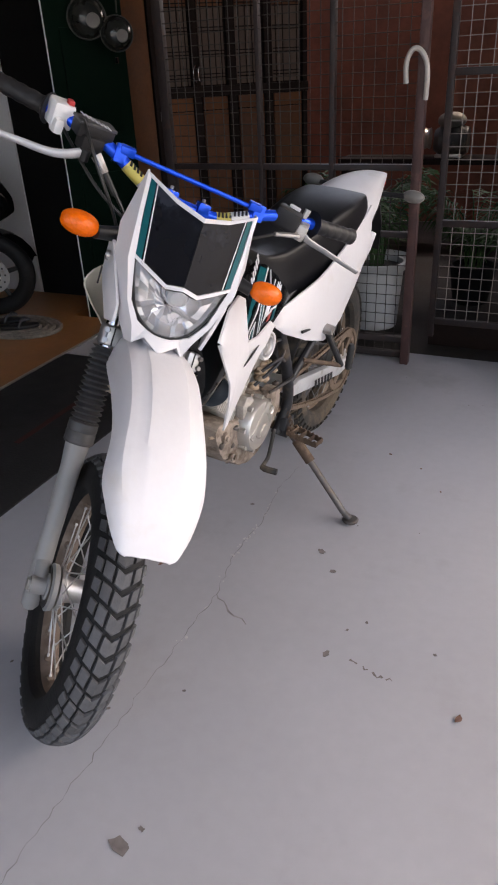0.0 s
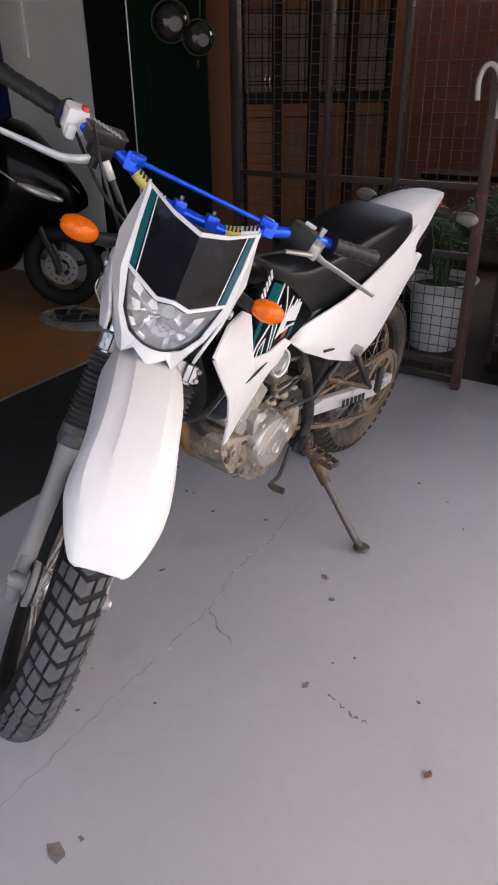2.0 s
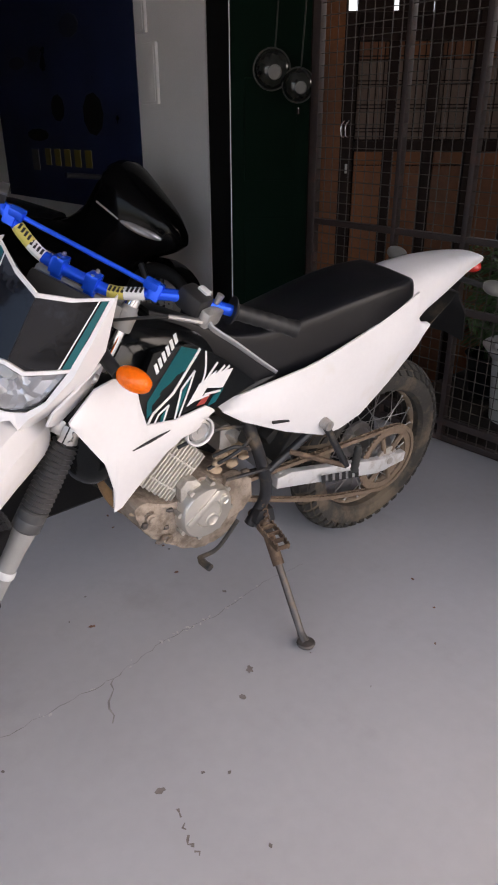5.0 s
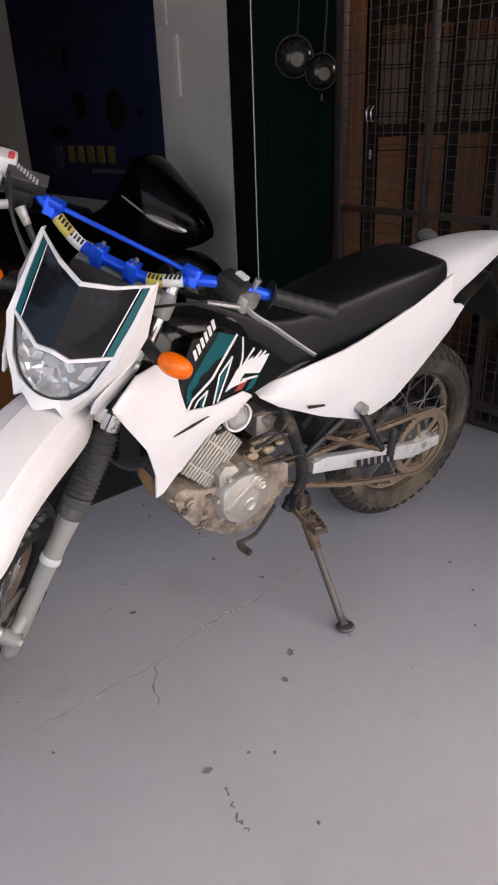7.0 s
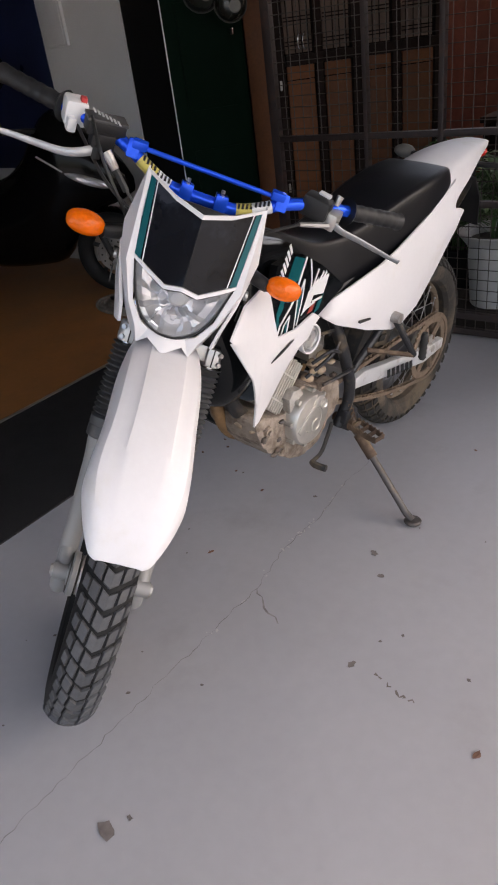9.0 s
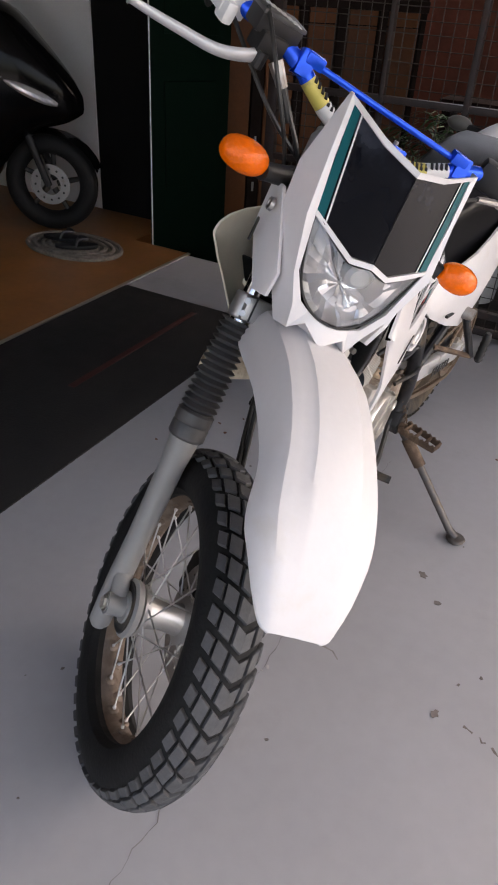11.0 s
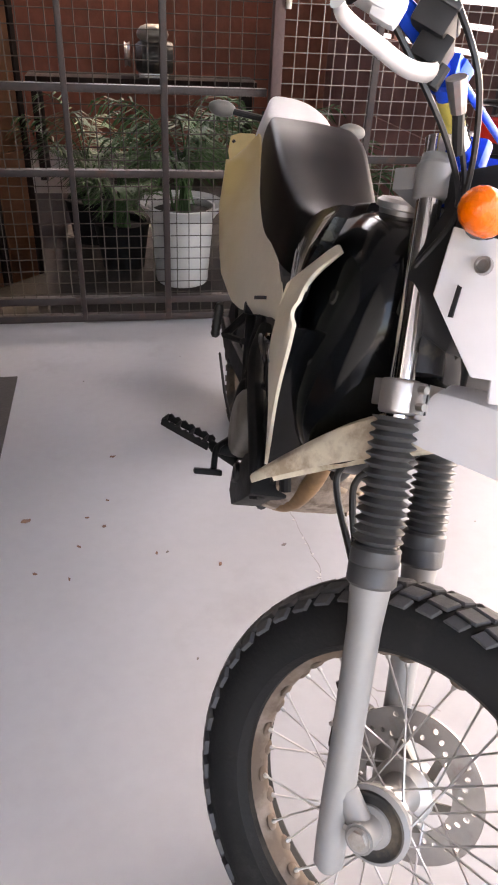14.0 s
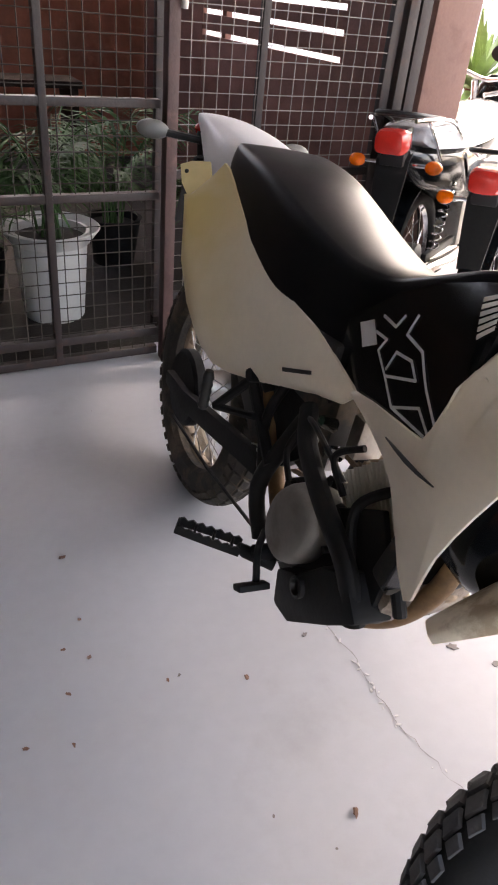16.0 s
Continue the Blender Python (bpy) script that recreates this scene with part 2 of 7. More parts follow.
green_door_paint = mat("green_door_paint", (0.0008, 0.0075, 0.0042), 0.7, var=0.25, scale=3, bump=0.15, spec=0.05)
gate_paint = mat("gate_paint", (0.065, 0.03, 0.027), 0.55, var=0.3, scale=8, bump=0.3, dirt=((0.2, 0.1, 0.08), 0.2, 12.0))
post_paint = mat("post_paint", (0.2, 0.1, 0.08), 0.6, var=0.2, scale=3, bump=0.2, dirt=((0.12, 0.06, 0.05), 0.25, 6.0))
iron_brown = mat("iron_brown", (0.022, 0.014, 0.0135), 0.5, 0.1, var=0.3, scale=10, bump=0.25, dirt=((0.07, 0.03, 0.02), 0.25, 16.0))
wire_steel = mat("wire_steel", (0.28, 0.25, 0.235), 0.5, 0.5, var=0.3, bump=0.0)
# darker copy of wire_steel, the gate's dimmer light put into the colour
wire_shaded = mat("wire_shaded", (0.055, 0.046, 0.042), 0.55, 0.4, var=0.3, bump=0.0)
board_brown = mat("board_brown", (0.19, 0.095, 0.078), 0.75, var=0.4, scale=4, bump=0.3, spec=0.2)
red_wall = mat("red_wall", (0.2, 0.065, 0.04), 0.85, var=0.35, scale=3, bump=0.4, bscale=24)
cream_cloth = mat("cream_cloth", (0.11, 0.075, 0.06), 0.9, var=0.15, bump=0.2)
poster_blue = mat("poster_blue", (0.018, 0.027, 0.075), 0.3, var=0.5, scale=2.5, bump=0.0)
poster_grey = mat("poster_grey", (0.025, 0.028, 0.04), 0.5, var=0.5, scale=8, bump=0.0)
poster_yellow = mat("poster_yellow", (0.22, 0.18, 0.04), 0.4, var=0.1, bump=0.0)
pot_white = mat("pot_white", (0.46, 0.46, 0.45), 0.5, var=0.1, bump=0.06, dirt=((0.4, 0.37, 0.33), 0.2, 8.0))
soil = mat("soil", (0.012, 0.008, 0.006), 0.95, var=0.4, bump=0.6)
leaf_green = mat("leaf_green", (0.03, 0.07, 0.022), 0.6, var=0.35, scale=12, bump=0.1, random_tint=0.3, spec=0.2)
leaf_pale = mat("leaf_pale", (0.2, 0.3, 0.1), 0.5, var=0.35, scale=12, bump=0.1, random_tint=0.25)
plastic_film = mat("plastic_film", (0.55, 0.56, 0.58), 0.12, var=0.3, bump=1.0, bscale=26, coat=0.6, dirt=((0.04, 0.04, 0.044), 0.36, 9.0))
concrete_out = mat("concrete_out", (0.42, 0.41, 0.39), 0.85, var=0.15, scale=1.2, bump=0.3, bscale=20)
# paint of the added side wall, toned for the light it bounces
side_paint = mat("side_paint", (0.52, 0.52, 0.53), 0.7, var=0.1, scale=2, bump=0.12)
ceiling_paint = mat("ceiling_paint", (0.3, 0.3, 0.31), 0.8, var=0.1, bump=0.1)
rope_mat = mat("rope_mat", (0.22, 0.19, 0.16), 0.9, var=0.5, scale=20, bump=0.5)
cane_pale = mat("cane_pale", (0.5, 0.46, 0.42), 0.45, var=0.2, bump=0.1)


# ---- mesh building ----
class Geo:
    """Collects vertices and faces for one mesh."""

    def __init__(self):
        self.v, self.f = [], []

    def add(self, verts, faces):
        n = len(self.v)
        self.v += [tuple(p) for p in verts]
        self.f += [tuple(n + i for i in f) for f in faces]
        return self

    def box(self, c, s, m=None):
        x, y, z = (k / 2 for k in s)
        p = [Vector((i * x, j * y, k * z)) for i in (-1, 1) for j in (-1, 1) for k in (-1, 1)]
        m = m or Matrix.Identity(4)
        p = [m @ q + Vector(c) for q in p]
        return self.add(p, [(0, 1, 3, 2), (4, 6, 7, 5), (0, 4, 5, 1), (2, 3, 7, 6), (0, 2, 6, 4), (1, 5, 7, 3)])

    def tube(self, pts, r, n=10, caps=True, flat=1.0):
        pts = [Vector(p) for p in pts]
        rs = r if isinstance(r, (list, tuple)) else [r] * len(pts)
        verts, faces = [], []
        up = None
        for i, p in enumerate(pts):
            d = (pts[min(i + 1, len(pts) - 1)] - pts[max(i - 1, 0)]).normalized()
            if up is None:
                up = d.orthogonal().normalized() if abs(d.z) > 0.95 else (Vector((0, 0, 1)) - d * d.z).normalized()
            else:
                up = (up - d * up.dot(d)).normalized()
            side = d.cross(up)
            for k in range(n):
                a = 2 * math.pi * k / n
                verts.append(p + up * (math.cos(a) * rs[i]) + side * (math.sin(a) * rs[i] * flat))
        for i in range(len(pts) - 1):
            for k in range(n):
                a, b = i * n + k, i * n + (k + 1) % n
                faces.append((a, b, b + n, a + n))
        if caps:
            faces.append(tuple(range(n - 1, -1, -1)))
            faces.append(tuple((len(pts) - 1) * n + k for k in range(n)))
        return self.add(verts, faces)

    def lathe(self, prof, n=32, m=None, close=False):
        """Turns (radius, height) pairs about the local Y axis."""
        m = m or Matrix.Identity(4)
        verts, faces = [], []
        for r, h in prof:
            for k in range(n):
                a = 2 * math.pi * k / n
                verts.append(m @ Vector((r * math.cos(a), h, r * math.sin(a))))
        rows = len(prof)
        for i in range(rows if close else rows - 1):
            j = (i + 1) % rows
            for k in range(n):
                faces.append((i * n + k, j * n + k, j * n + (k + 1) % n, i * n + (k + 1) % n))
        if not close:
            if prof[0][0] > 1e-4:
                faces.append(tuple(range(n)))
            if prof[-1][0] > 1e-4:
                faces.append(tuple((rows - 1) * n + k for k in range(n - 1, -1, -1)))
        return self.add(verts, faces)

    def slab(self, pts, off):
        """A flat outline given thickness along off."""
        n = len(pts)
        pts = [Vector(p) for p in pts]
        off = Vector(off)
        return self.add(pts + [p + off for p in pts], [tuple(range(n - 1, -1, -1)), tuple(range(n, 2 * n))] + [(i, (i + 1) % n, (i + 1) % n + n, i + n) for i in range(n)])

    def loft(self, rings, closed=True, caps=True):
        n = len(rings[0])
        verts = [p for r in rings for p in r]
        faces = []
        for i in range(len(rings) - 1):
            for k in range(n if closed else n - 1):
                a, b = i * n + k, i * n + (k + 1) % n
                faces.append((a, b, b + n, a + n))
        if caps and closed:
            faces.append(tuple(range(n - 1, -1, -1)))
            faces.append(tuple((len(rings) - 1) * n + k for k in range(n)))
        return self.add(verts, faces)

    def sheet(self, rows, off):
        """A grid of points made into a shell, off is the way inwards at each point (a vector)."""
        n, m = len(rows), len(rows[0])
        off = Vector(off)
        a = [Vector(p) for r in rows for p in r]
        b = [p + off for p in a]
        f = []
        for i in range(n - 1):
            for k in range(m - 1):
                q = (i * m + k, i * m + k + 1, (i + 1) * m + k + 1, (i + 1) * m + k)
                f.append(q)
                f.append(tuple(n * m + j for j in reversed(q)))
        edge = [k for k in range(m)] + [i * m + m - 1 for i in range(1, n)] + [(n - 1) * m + k for k in range(m - 2, -1, -1)] + [i * m for i in range(n - 2, 0, -1)]
        for i, e in enumerate(edge):
            g = edge[(i + 1) % len(edge)]
            f.append((g, e, e + n * m, g + n * m))
        return self.add(a + b, f)

    def ball(self, c, r, n=14, m=8):
        rx, ry, rz = r if isinstance(r, (list, tuple)) else (r, r, r)
        rings = []
        for i in range(1, m):
            t = math.pi * i / m
            rings.append([(c[0] + rx * math.sin(t) * math.cos(2 * math.pi * k / n), c[1] + ry * math.sin(t) * math.sin(2 * math.pi * k / n), c[2] - rz * math.cos(t)) for k in range(n)])
        return self.loft(rings)

    def mirror(self):
        """Adds the same across the plane y = 0."""
        n = len(self.v)
        self.v += [(x, -y, z) for x, y, z in self.v[:n]]
        self.f += [tuple(n + i for i in reversed(f)) for f in self.f[:]]
        return self


def finish(name, geo, material, parent=None, label="", bevel=0.0, smooth=35, at=None):
    me = bpy.data.meshes.new(name)
    me.from_pydata([tuple(p) for p in geo.v], [], geo.f)
    bm = bmesh.new()
    bm.from_mesh(me)
    bmesh.ops.remove_doubles(bm, verts=bm.verts, dist=1e-5)
    bmesh.ops.recalc_face_normals(bm, faces=bm.faces)
    if bevel:
        edges = [e for e in bm.edges if len(e.link_faces) == 2 and e.calc_face_angle(0) > radians(30)]
        bmesh.ops.bevel(bm, geom=edges, offset=bevel, segments=2, affect="EDGES", profile=0.6, clamp_overlap=True)
    bm.to_mesh(me)
    bm.free()
    if smooth:
        me.polygons.foreach_set("use_smooth", [True] * len(me.polygons))
        me.set_sharp_from_angle(angle=radians(smooth))
    me.materials.append(material)
    ob = new(name, me)
    if parent:
        ob.parent = parent
    if at is not None:
        ob.matrix_basis = at
    if label:
        tagged(ob, label)
    return ob


def part(name, geo, material, parent, label="", bevel=0.0, smooth=35, at=None):
    return finish(name, geo, material, parent, label, bevel, smooth, at)


def share(ob, m, parent=None):
    """One more object on the same mesh."""
    o = ob.copy()
    scene.collection.objects.link(o)
    o.parent = parent or ob.parent
    o.matrix_basis = m
    return o


def lerp(tab, x):
    """Straight interpolation in a table of (x, value)."""
    if x <= tab[0][0]:
        return tab[0][1]
    for (a, u), (b, v) in zip(tab, tab[1:]):
        if x <= b:
            return u + (v - u) * (x - a) / (b - a)
    return tab[-1][1]


def curve(pts, n=24):
    """A smooth line through points."""
    pts = [Vector(p) for p in pts]
    out = []
    for i in range(len(pts) - 1):
        p0, p1, p2, p3 = pts[max(i - 1, 0)], pts[i], pts[i + 1], pts[min(i + 2, len(pts) - 1)]
        for k in range(n):
            t = k / n
            out.append(0.5 * ((2 * p1) + (p2 - p0) * t + (2 * p0 - 5 * p1 + 4 * p2 - p3) * t * t + (3 * p1 - p0 - 3 * p2 + p3) * t ** 3))
    return out + [pts[-1]]


ROOM = pose(0, 0, 0, 0, 0, -17)


def empty(name, label, category, m, group=""):
    ob = new(name)
    ob.matrix_basis = m
    return tagged(ob, label, category, group)


# ---- setting: floor, walls, roof ----
def structure(name, geo, material, label, bevel=0.0, m=ROOM, smooth=35):
    ob = finish(name, geo, material, None, label, bevel, smooth, m)
    return tagged(ob, label, name.split("_")[0], kind="structure")


g = Geo()
for x0, x1, y0, y1 in ((-200, 200, -200, 3.36), (-200, -3.07, 3.36, 6.6), (-1.25, 200, 3.36, 6.6), (-200, 200, 6.6, 200)):
    g.box(((x0 + x1) / 2, (y0 + y1) / 2, -0.21), (x1 - x0, y1 - y0, 0.4))
structure("ground", g, concrete_out, "pale concrete yard outside the open garage")
structure("floor", Geo().box((0.2, 0.38, -0.03), (4.58, 5.96, 0.06)), floor_paint, "smooth grey painted concrete garage floor with hairline cracks")
structure("floor_courtyard", Geo().box((-0.115, 4.98, -0.027), (2.27, 3.24, 0.05)), soil, "dark earth floor of the planted court")
structure("floor_sunken", Geo().box((-2.16, 4.98, -0.36), (1.84, 3.26, 0.05)), soil, "dark lower floor behind the folding timber partition")
structure("wall_back", Geo().box((-1.1, 6.65, 1.05), (4.3, 0.1, 2.1)), red_wall, "reddish brown plastered wall behind the plants")
structure("wall_shop", Geo().box((-5.05, 3.81, 1.35), (4.14, 0.12, 2.7)), paint_grey, "light grey painted shop wall")
# almost flush wall; the recess's shade is in its colour
structure("wall_recess", Geo().box((-2.695, 3.83, 1.35), (0.57, 0.14, 2.7)), deep_shade, "flat near-black wall for the shaded recess by the green door")
structure("wall_court_side", Geo().box((-3.12, 5.27, 0.95), (0.1, 2.7, 1.9)), red_wall, "reddish brown side wall of the planted court")
structure("wall_shop_far", Geo().box((-7.15, 1.2, 1.35), (0.1, 5.4, 2.7)), deep_shade, "dark side wall of the shop")
# out of view, added to block front light from shop and runner
structure("wall_shop_front", Geo().box((-4.65, 0.2, 1.35), (5.0, 0.1, 2.7)), deep_shade, "unseen dark wall added to keep daylight out of the shop")
# never in view; its edges are placed to shape daylight and leave a court skylight
structure("ceiling", Geo().box((-2.15, 2.0, 2.75), (10.1, 8.4, 0.1)), ceiling_paint, "unseen garage ceiling sized to shape the daylight")
# out of view, added to shade the left; no such wall is known
structure("wall_side", Geo().box((-2.22, -1.3, 1.35), (0.1, 2.9, 2.7)), side_paint, "unseen side wall added to hold back light from the left")
structure("shop_floor", Geo().box((-4.8, 1.95, -0.026), (4.7, 3.6, 0.06)).box((-2.27, 1.765, -0.026), (0.36, 3.23, 0.06)), wood_floor, "brown laminate shop floor")
structure("trim_strip", Geo().box((-2.094, 1.765, 0.004), (0.018, 3.23, 0.008)), alloy, "thin metal edge strip of the laminate floor")

# ---- the back of the garage: green door, old timber partition, mesh gate and fence ----
door = empty("door_1", "dark green painted door with a pale worn edge", "door", ROOM @ pose(-2.33, 3.39, 0, 0, 0, 55))
tagged(door, kind="structure")
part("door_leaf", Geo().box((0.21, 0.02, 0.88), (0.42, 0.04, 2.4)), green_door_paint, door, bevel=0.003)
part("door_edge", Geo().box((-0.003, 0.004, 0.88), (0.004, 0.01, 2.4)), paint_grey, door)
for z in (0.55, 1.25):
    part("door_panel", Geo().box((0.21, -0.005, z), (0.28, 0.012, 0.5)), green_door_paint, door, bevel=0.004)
structure("wall_over_door", Geo().box((-1.55, 3.5, 2.42), (1.82, 0.08, 0.62)), deep_shade, "dark lintel over door and partition")

# folded back at an angle behind the gate
PART = ROOM @ pose(-2.24, 3.95, 0, 0, 0, 45)
partition = empty("timber_partition", "old orange-brown timber folding partition with barred upper panes", "partition", PART)
tagged(partition, kind="structure")
bays = ((0.225, 0.385), (0.45, 0.605), (0.68, 0.845), (0.915, 1.1))
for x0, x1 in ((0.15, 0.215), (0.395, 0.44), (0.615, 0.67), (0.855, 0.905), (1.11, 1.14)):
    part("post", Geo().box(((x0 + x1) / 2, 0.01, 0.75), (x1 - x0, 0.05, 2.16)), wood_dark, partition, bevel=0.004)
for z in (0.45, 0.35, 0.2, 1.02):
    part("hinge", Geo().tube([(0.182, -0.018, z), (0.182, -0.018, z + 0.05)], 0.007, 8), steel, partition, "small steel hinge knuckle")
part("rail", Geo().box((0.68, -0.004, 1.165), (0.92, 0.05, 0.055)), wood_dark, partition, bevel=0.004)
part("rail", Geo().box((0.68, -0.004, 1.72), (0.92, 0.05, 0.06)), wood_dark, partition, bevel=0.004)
part("plank", Geo().box((0.07, 0.0, 0.78), (0.14, 0.024, 2.2)), wood_old, partition, bevel=0.003)
for x0, x1 in bays:
    for z0, z1 in ((-0.33, 0.375), (0.38, 1.06), (1.066, 1.135)):
        part("plank", Geo().box(((x0 + x1) / 2, 0.0, (z0 + z1) / 2), (x1 - x0, 0.02, z1 - z0)), wood_old, partition, bevel=0.003)
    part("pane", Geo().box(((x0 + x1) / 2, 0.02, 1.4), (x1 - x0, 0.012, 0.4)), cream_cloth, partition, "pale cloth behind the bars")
    part("plank", Geo().box(((x0 + x1) / 2, 0.018, 1.645), (x1 - x0, 0.02, 0.085)), wood_old, partition, bevel=0.003)
g = Geo()
for x0, x1 in bays:
    for k in range(4):
        x = x0 + (x1 - x0) * (k + 0.5) / 4
        g.tube([(x, 0.005, 1.19), (x, 0.005, 1.69)], 0.003, 6)
    for k in range(4):
        for d in (0, 0.018):
            g.tube([(x0, 0.0, 1.24 + 0.12 * k + d), (x1, 0.0, 1.24 + 0.12 * k + d)], 0.003, 6)
bars = part("window_bars", g, wood_dark, partition)
tagged(bars, kind="stuff")
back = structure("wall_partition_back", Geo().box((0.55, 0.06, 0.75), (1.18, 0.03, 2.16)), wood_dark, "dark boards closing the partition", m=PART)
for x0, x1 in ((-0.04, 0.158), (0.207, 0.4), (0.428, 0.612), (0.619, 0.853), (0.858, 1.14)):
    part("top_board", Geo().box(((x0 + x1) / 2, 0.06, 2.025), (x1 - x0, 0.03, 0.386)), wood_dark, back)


def wire_panel(a0, a1, z0, z1, b, step=0.052):
    g = Geo()
    n = int(round((a1 - a0) / step))
    for k in range(1, n):
        x = a0 + (a1 - a0) * k / n
        w = 0.002 * math.sin(k * 2.1)
        g.tube([(x, b + 0.002, z0), (x + w, b + 0.002, (z0 + z1) / 2), (x, b + 0.002, z1)], 0.0019, 5, caps=False)
    m = int(round((z1 - z0) / step))
    for k in range(1, m):
        z = z0 + (z1 - z0) * k / m
        w = 0.0025 * math.sin(k * 1.7)
        g.tube([(a0, b - 0.002, z), ((a0 + a1) / 2, b - 0.002, z + w), (a1, b - 0.002, z)], 0.0019, 5, caps=False)
    return g


gate = empty("mesh_gate", "brown iron gate filled with welded steel mesh", "gate", ROOM)
for x, w in ((-1.6, 0.045), (-1.12, 0.02), (-0.78, 0.024)):
    part("upright", Geo().box((x, 3.27, 1.13), (w, 0.035, 2.22)), iron_brown, gate, bevel=0.003)
part("gate_post", Geo().box((-0.395, 3.225, 1.2), (0.038, 0.045, 2.4)), gate_paint, gate, "brown gate post with chipped paint", bevel=0.004)
for z, h in ((0.025, 0.03), (0.1, 0.03), (0.59, 0.026), (0.87, 0.026), (2.2, 0.04)):
    part("crossbar", Geo().box((-1.0, 3.27, z), (1.17, 0.03, h)), iron_brown, gate, bevel=0.003)
for x in (-1.425, -1.4):
    part("latch_hook", Geo().tube(curve([(x, 3.26, 1.295), (x, 3.24, 1.275), (x - 0.002, 3.245, 1.24), (x, 3.26, 1.23)], 4), 0.003, 6), chrome, gate, "bright steel latch hook")
tagged(part("wire_mesh", wire_panel(-1.58, -0.415, 0.04, 2.2, 3.262, 0.046), wire_shaded, gate, "grey welded wire mesh"), kind="stuff")

fence = empty("mesh_fence", "brown iron fence panel with welded wire mesh", "fence", ROOM)
for x, w in ((-0.33, 0.03), (0.06, 0.028), (0.62, 0.04)):
    part("upright", Geo().box((x, 3.5, 1.3), (w, 0.03, 2.5)), iron_brown, fence, bevel=0.003)
for z, h in ((0.13, 0.03), (0.6, 0.03), (1.22, 0.03), (2.4, 0.04)):
    part("crossbar", Geo().box((0.145, 3.5, z), (0.95, 0.026, h)), iron_brown, fence, bevel=0.003)
part("kick_board", Geo().box((0.145, 3.52, 0.06), (0.97, 0.03, 0.12)), wood_dark, fence, bevel=0.003)
tagged(part("wire_mesh", wire_panel(-0.32, 0.61, 0.14, 2.4, 3.492), wire_steel, fence, "grey welded wire mesh"), kind="stuff")
for x, w, m in ((0.675, 0.045, iron_brown), (0.735, 0.05, iron_brown), (0.9, 0.22, post_paint)):
    ob = structure("post_brown", Geo().box((x, 3.5 + 0.03 * (x - 0.675), 1.36), (w, 0.07, 2.7)), m, "brown painted post at the end of the fence", bevel=0.004)

# side wall of the court, slatted, with daylight between the boards
boards = empty("slatted_wall", "dark slatted side wall with bright gaps of daylight", "wall", ROOM @ pose(0.935, 3.62, 0, 0, 0, 93.65))
tagged(boards, kind="structure")
part("board", Geo().box((0.29, 0, 1.35), (0.576, 0.03, 2.7)), board_brown, boards, bevel=0.002)
part("board", Geo().box((2.52, 0, 1.35), (0.916, 0.03, 2.7)), board_brown, boards, bevel=0.002)
for z0, z1 in ((0.0, 0.46), (0.464, 0.926), (0.953, 1.041), (1.068, 1.148), (1.174, 1.6), (1.604, 2.1), (2.104, 2.7)):
    part("board", Geo().box((1.32, 0, (z0 + z1) / 2), (1.478, 0.024, z1 - z0)), board_brown, boards, bevel=0.002)
for x in (0.62, 1.84):
    part("board_post", Geo().box((x, -0.035, 1.35), (0.05, 0.04, 2.7)), board_brown, boards)

# cane hooked over the post
g = Geo().tube(curve([(-0.452, 3.185, 1.19), (-0.455, 3.185, 1.26), (-0.435, 3.185, 1.305), (-0.405, 3.185, 1.305), (-0.378, 3.185, 1.265), (-0.37, 3.185, 1.21), (-0.372, 3.19, 1.13)], 6), 0.01, 12)
cane = finish("walking_cane", g, cane_pale, None, "pale wooden cane hooked over the gate post", at=ROOM)
tagged(cane, category="cane")

# two round lamps hanging on the green door
for x, y, z, size in ((-2.169, 3.533, 1.536, 1.6), (-2.045, 3.6, 1.462, 1.35)):
    lamp = empty("hanging_headlamp", "old round headlamp hanging on the green door", "lamp", ROOM, "headlamps on the door")
    m = Matrix.Translation((x, y, z)) @ Matrix.Rotation(radians(215), 4, "Z") @ Matrix.Scale(size, 4)
    part("shell", Geo().lathe([(0.001, -0.045), (0.03, -0.04), (0.055, -0.015), (0.062, 0.0), (0.06, 0.006)], 28, m), black_plastic, lamp)
    part("rim", Geo().lathe([(0.058, 0.0), (0.0625, 0.004), (0.0615, 0.01), (0.058, 0.009)], 28, m, close=True), dusty_black, lamp)
    part("glass", Geo().lathe([(0.058, 0.006), (0.05, 0.024), (0.035, 0.037), (0.018, 0.043), (0.001, 0.045)], 28, m), bulb_glass, lamp)
    # small pale disc in place of the daylight reflected in the glass
    part("bulb_tip", Geo().lathe([(0.001, 0.044), (0.022, 0.042), (0.02, 0.05), (0.001, 0.052)], 18, m @ Matrix.Translation((-0.018, 0, -0.01))), label_grey, lamp, "pale disc for the bright reflection on the glass")
    part("cord", Geo().tube([(x, y + 0.02, z + 0.09), (x - 0.02, y + 0.08, z + 0.55)], 0.004, 6), hose, lamp)
g = Geo().box((-2.1, 3.655, 1.345), (0.02, 0.012, 0.03))
tagged(finish("padlock", g, chrome, None, "small bright padlock on the green door", 0.003, at=ROOM), category="padlock")

# things on the grey shop wall
poster = empty("poster", "large dark blue poster with yellow lettering bars", "poster", ROOM)
sheet = part("sheet", Geo().box((-4.88, 3.745, 1.6), (2.3, 0.006, 1.85)), poster_blue, poster)
for k in range(5):
    part("letter_bar", Geo().box((-5.16 + 0.17 * k, 3.74, 1.03), (0.1, 0.004, 0.13)), poster_yellow, poster)
part("emblem", Geo().box((-5.4, 3.74, 1.0), (0.13, 0.004, 0.17)), label_grey, poster)
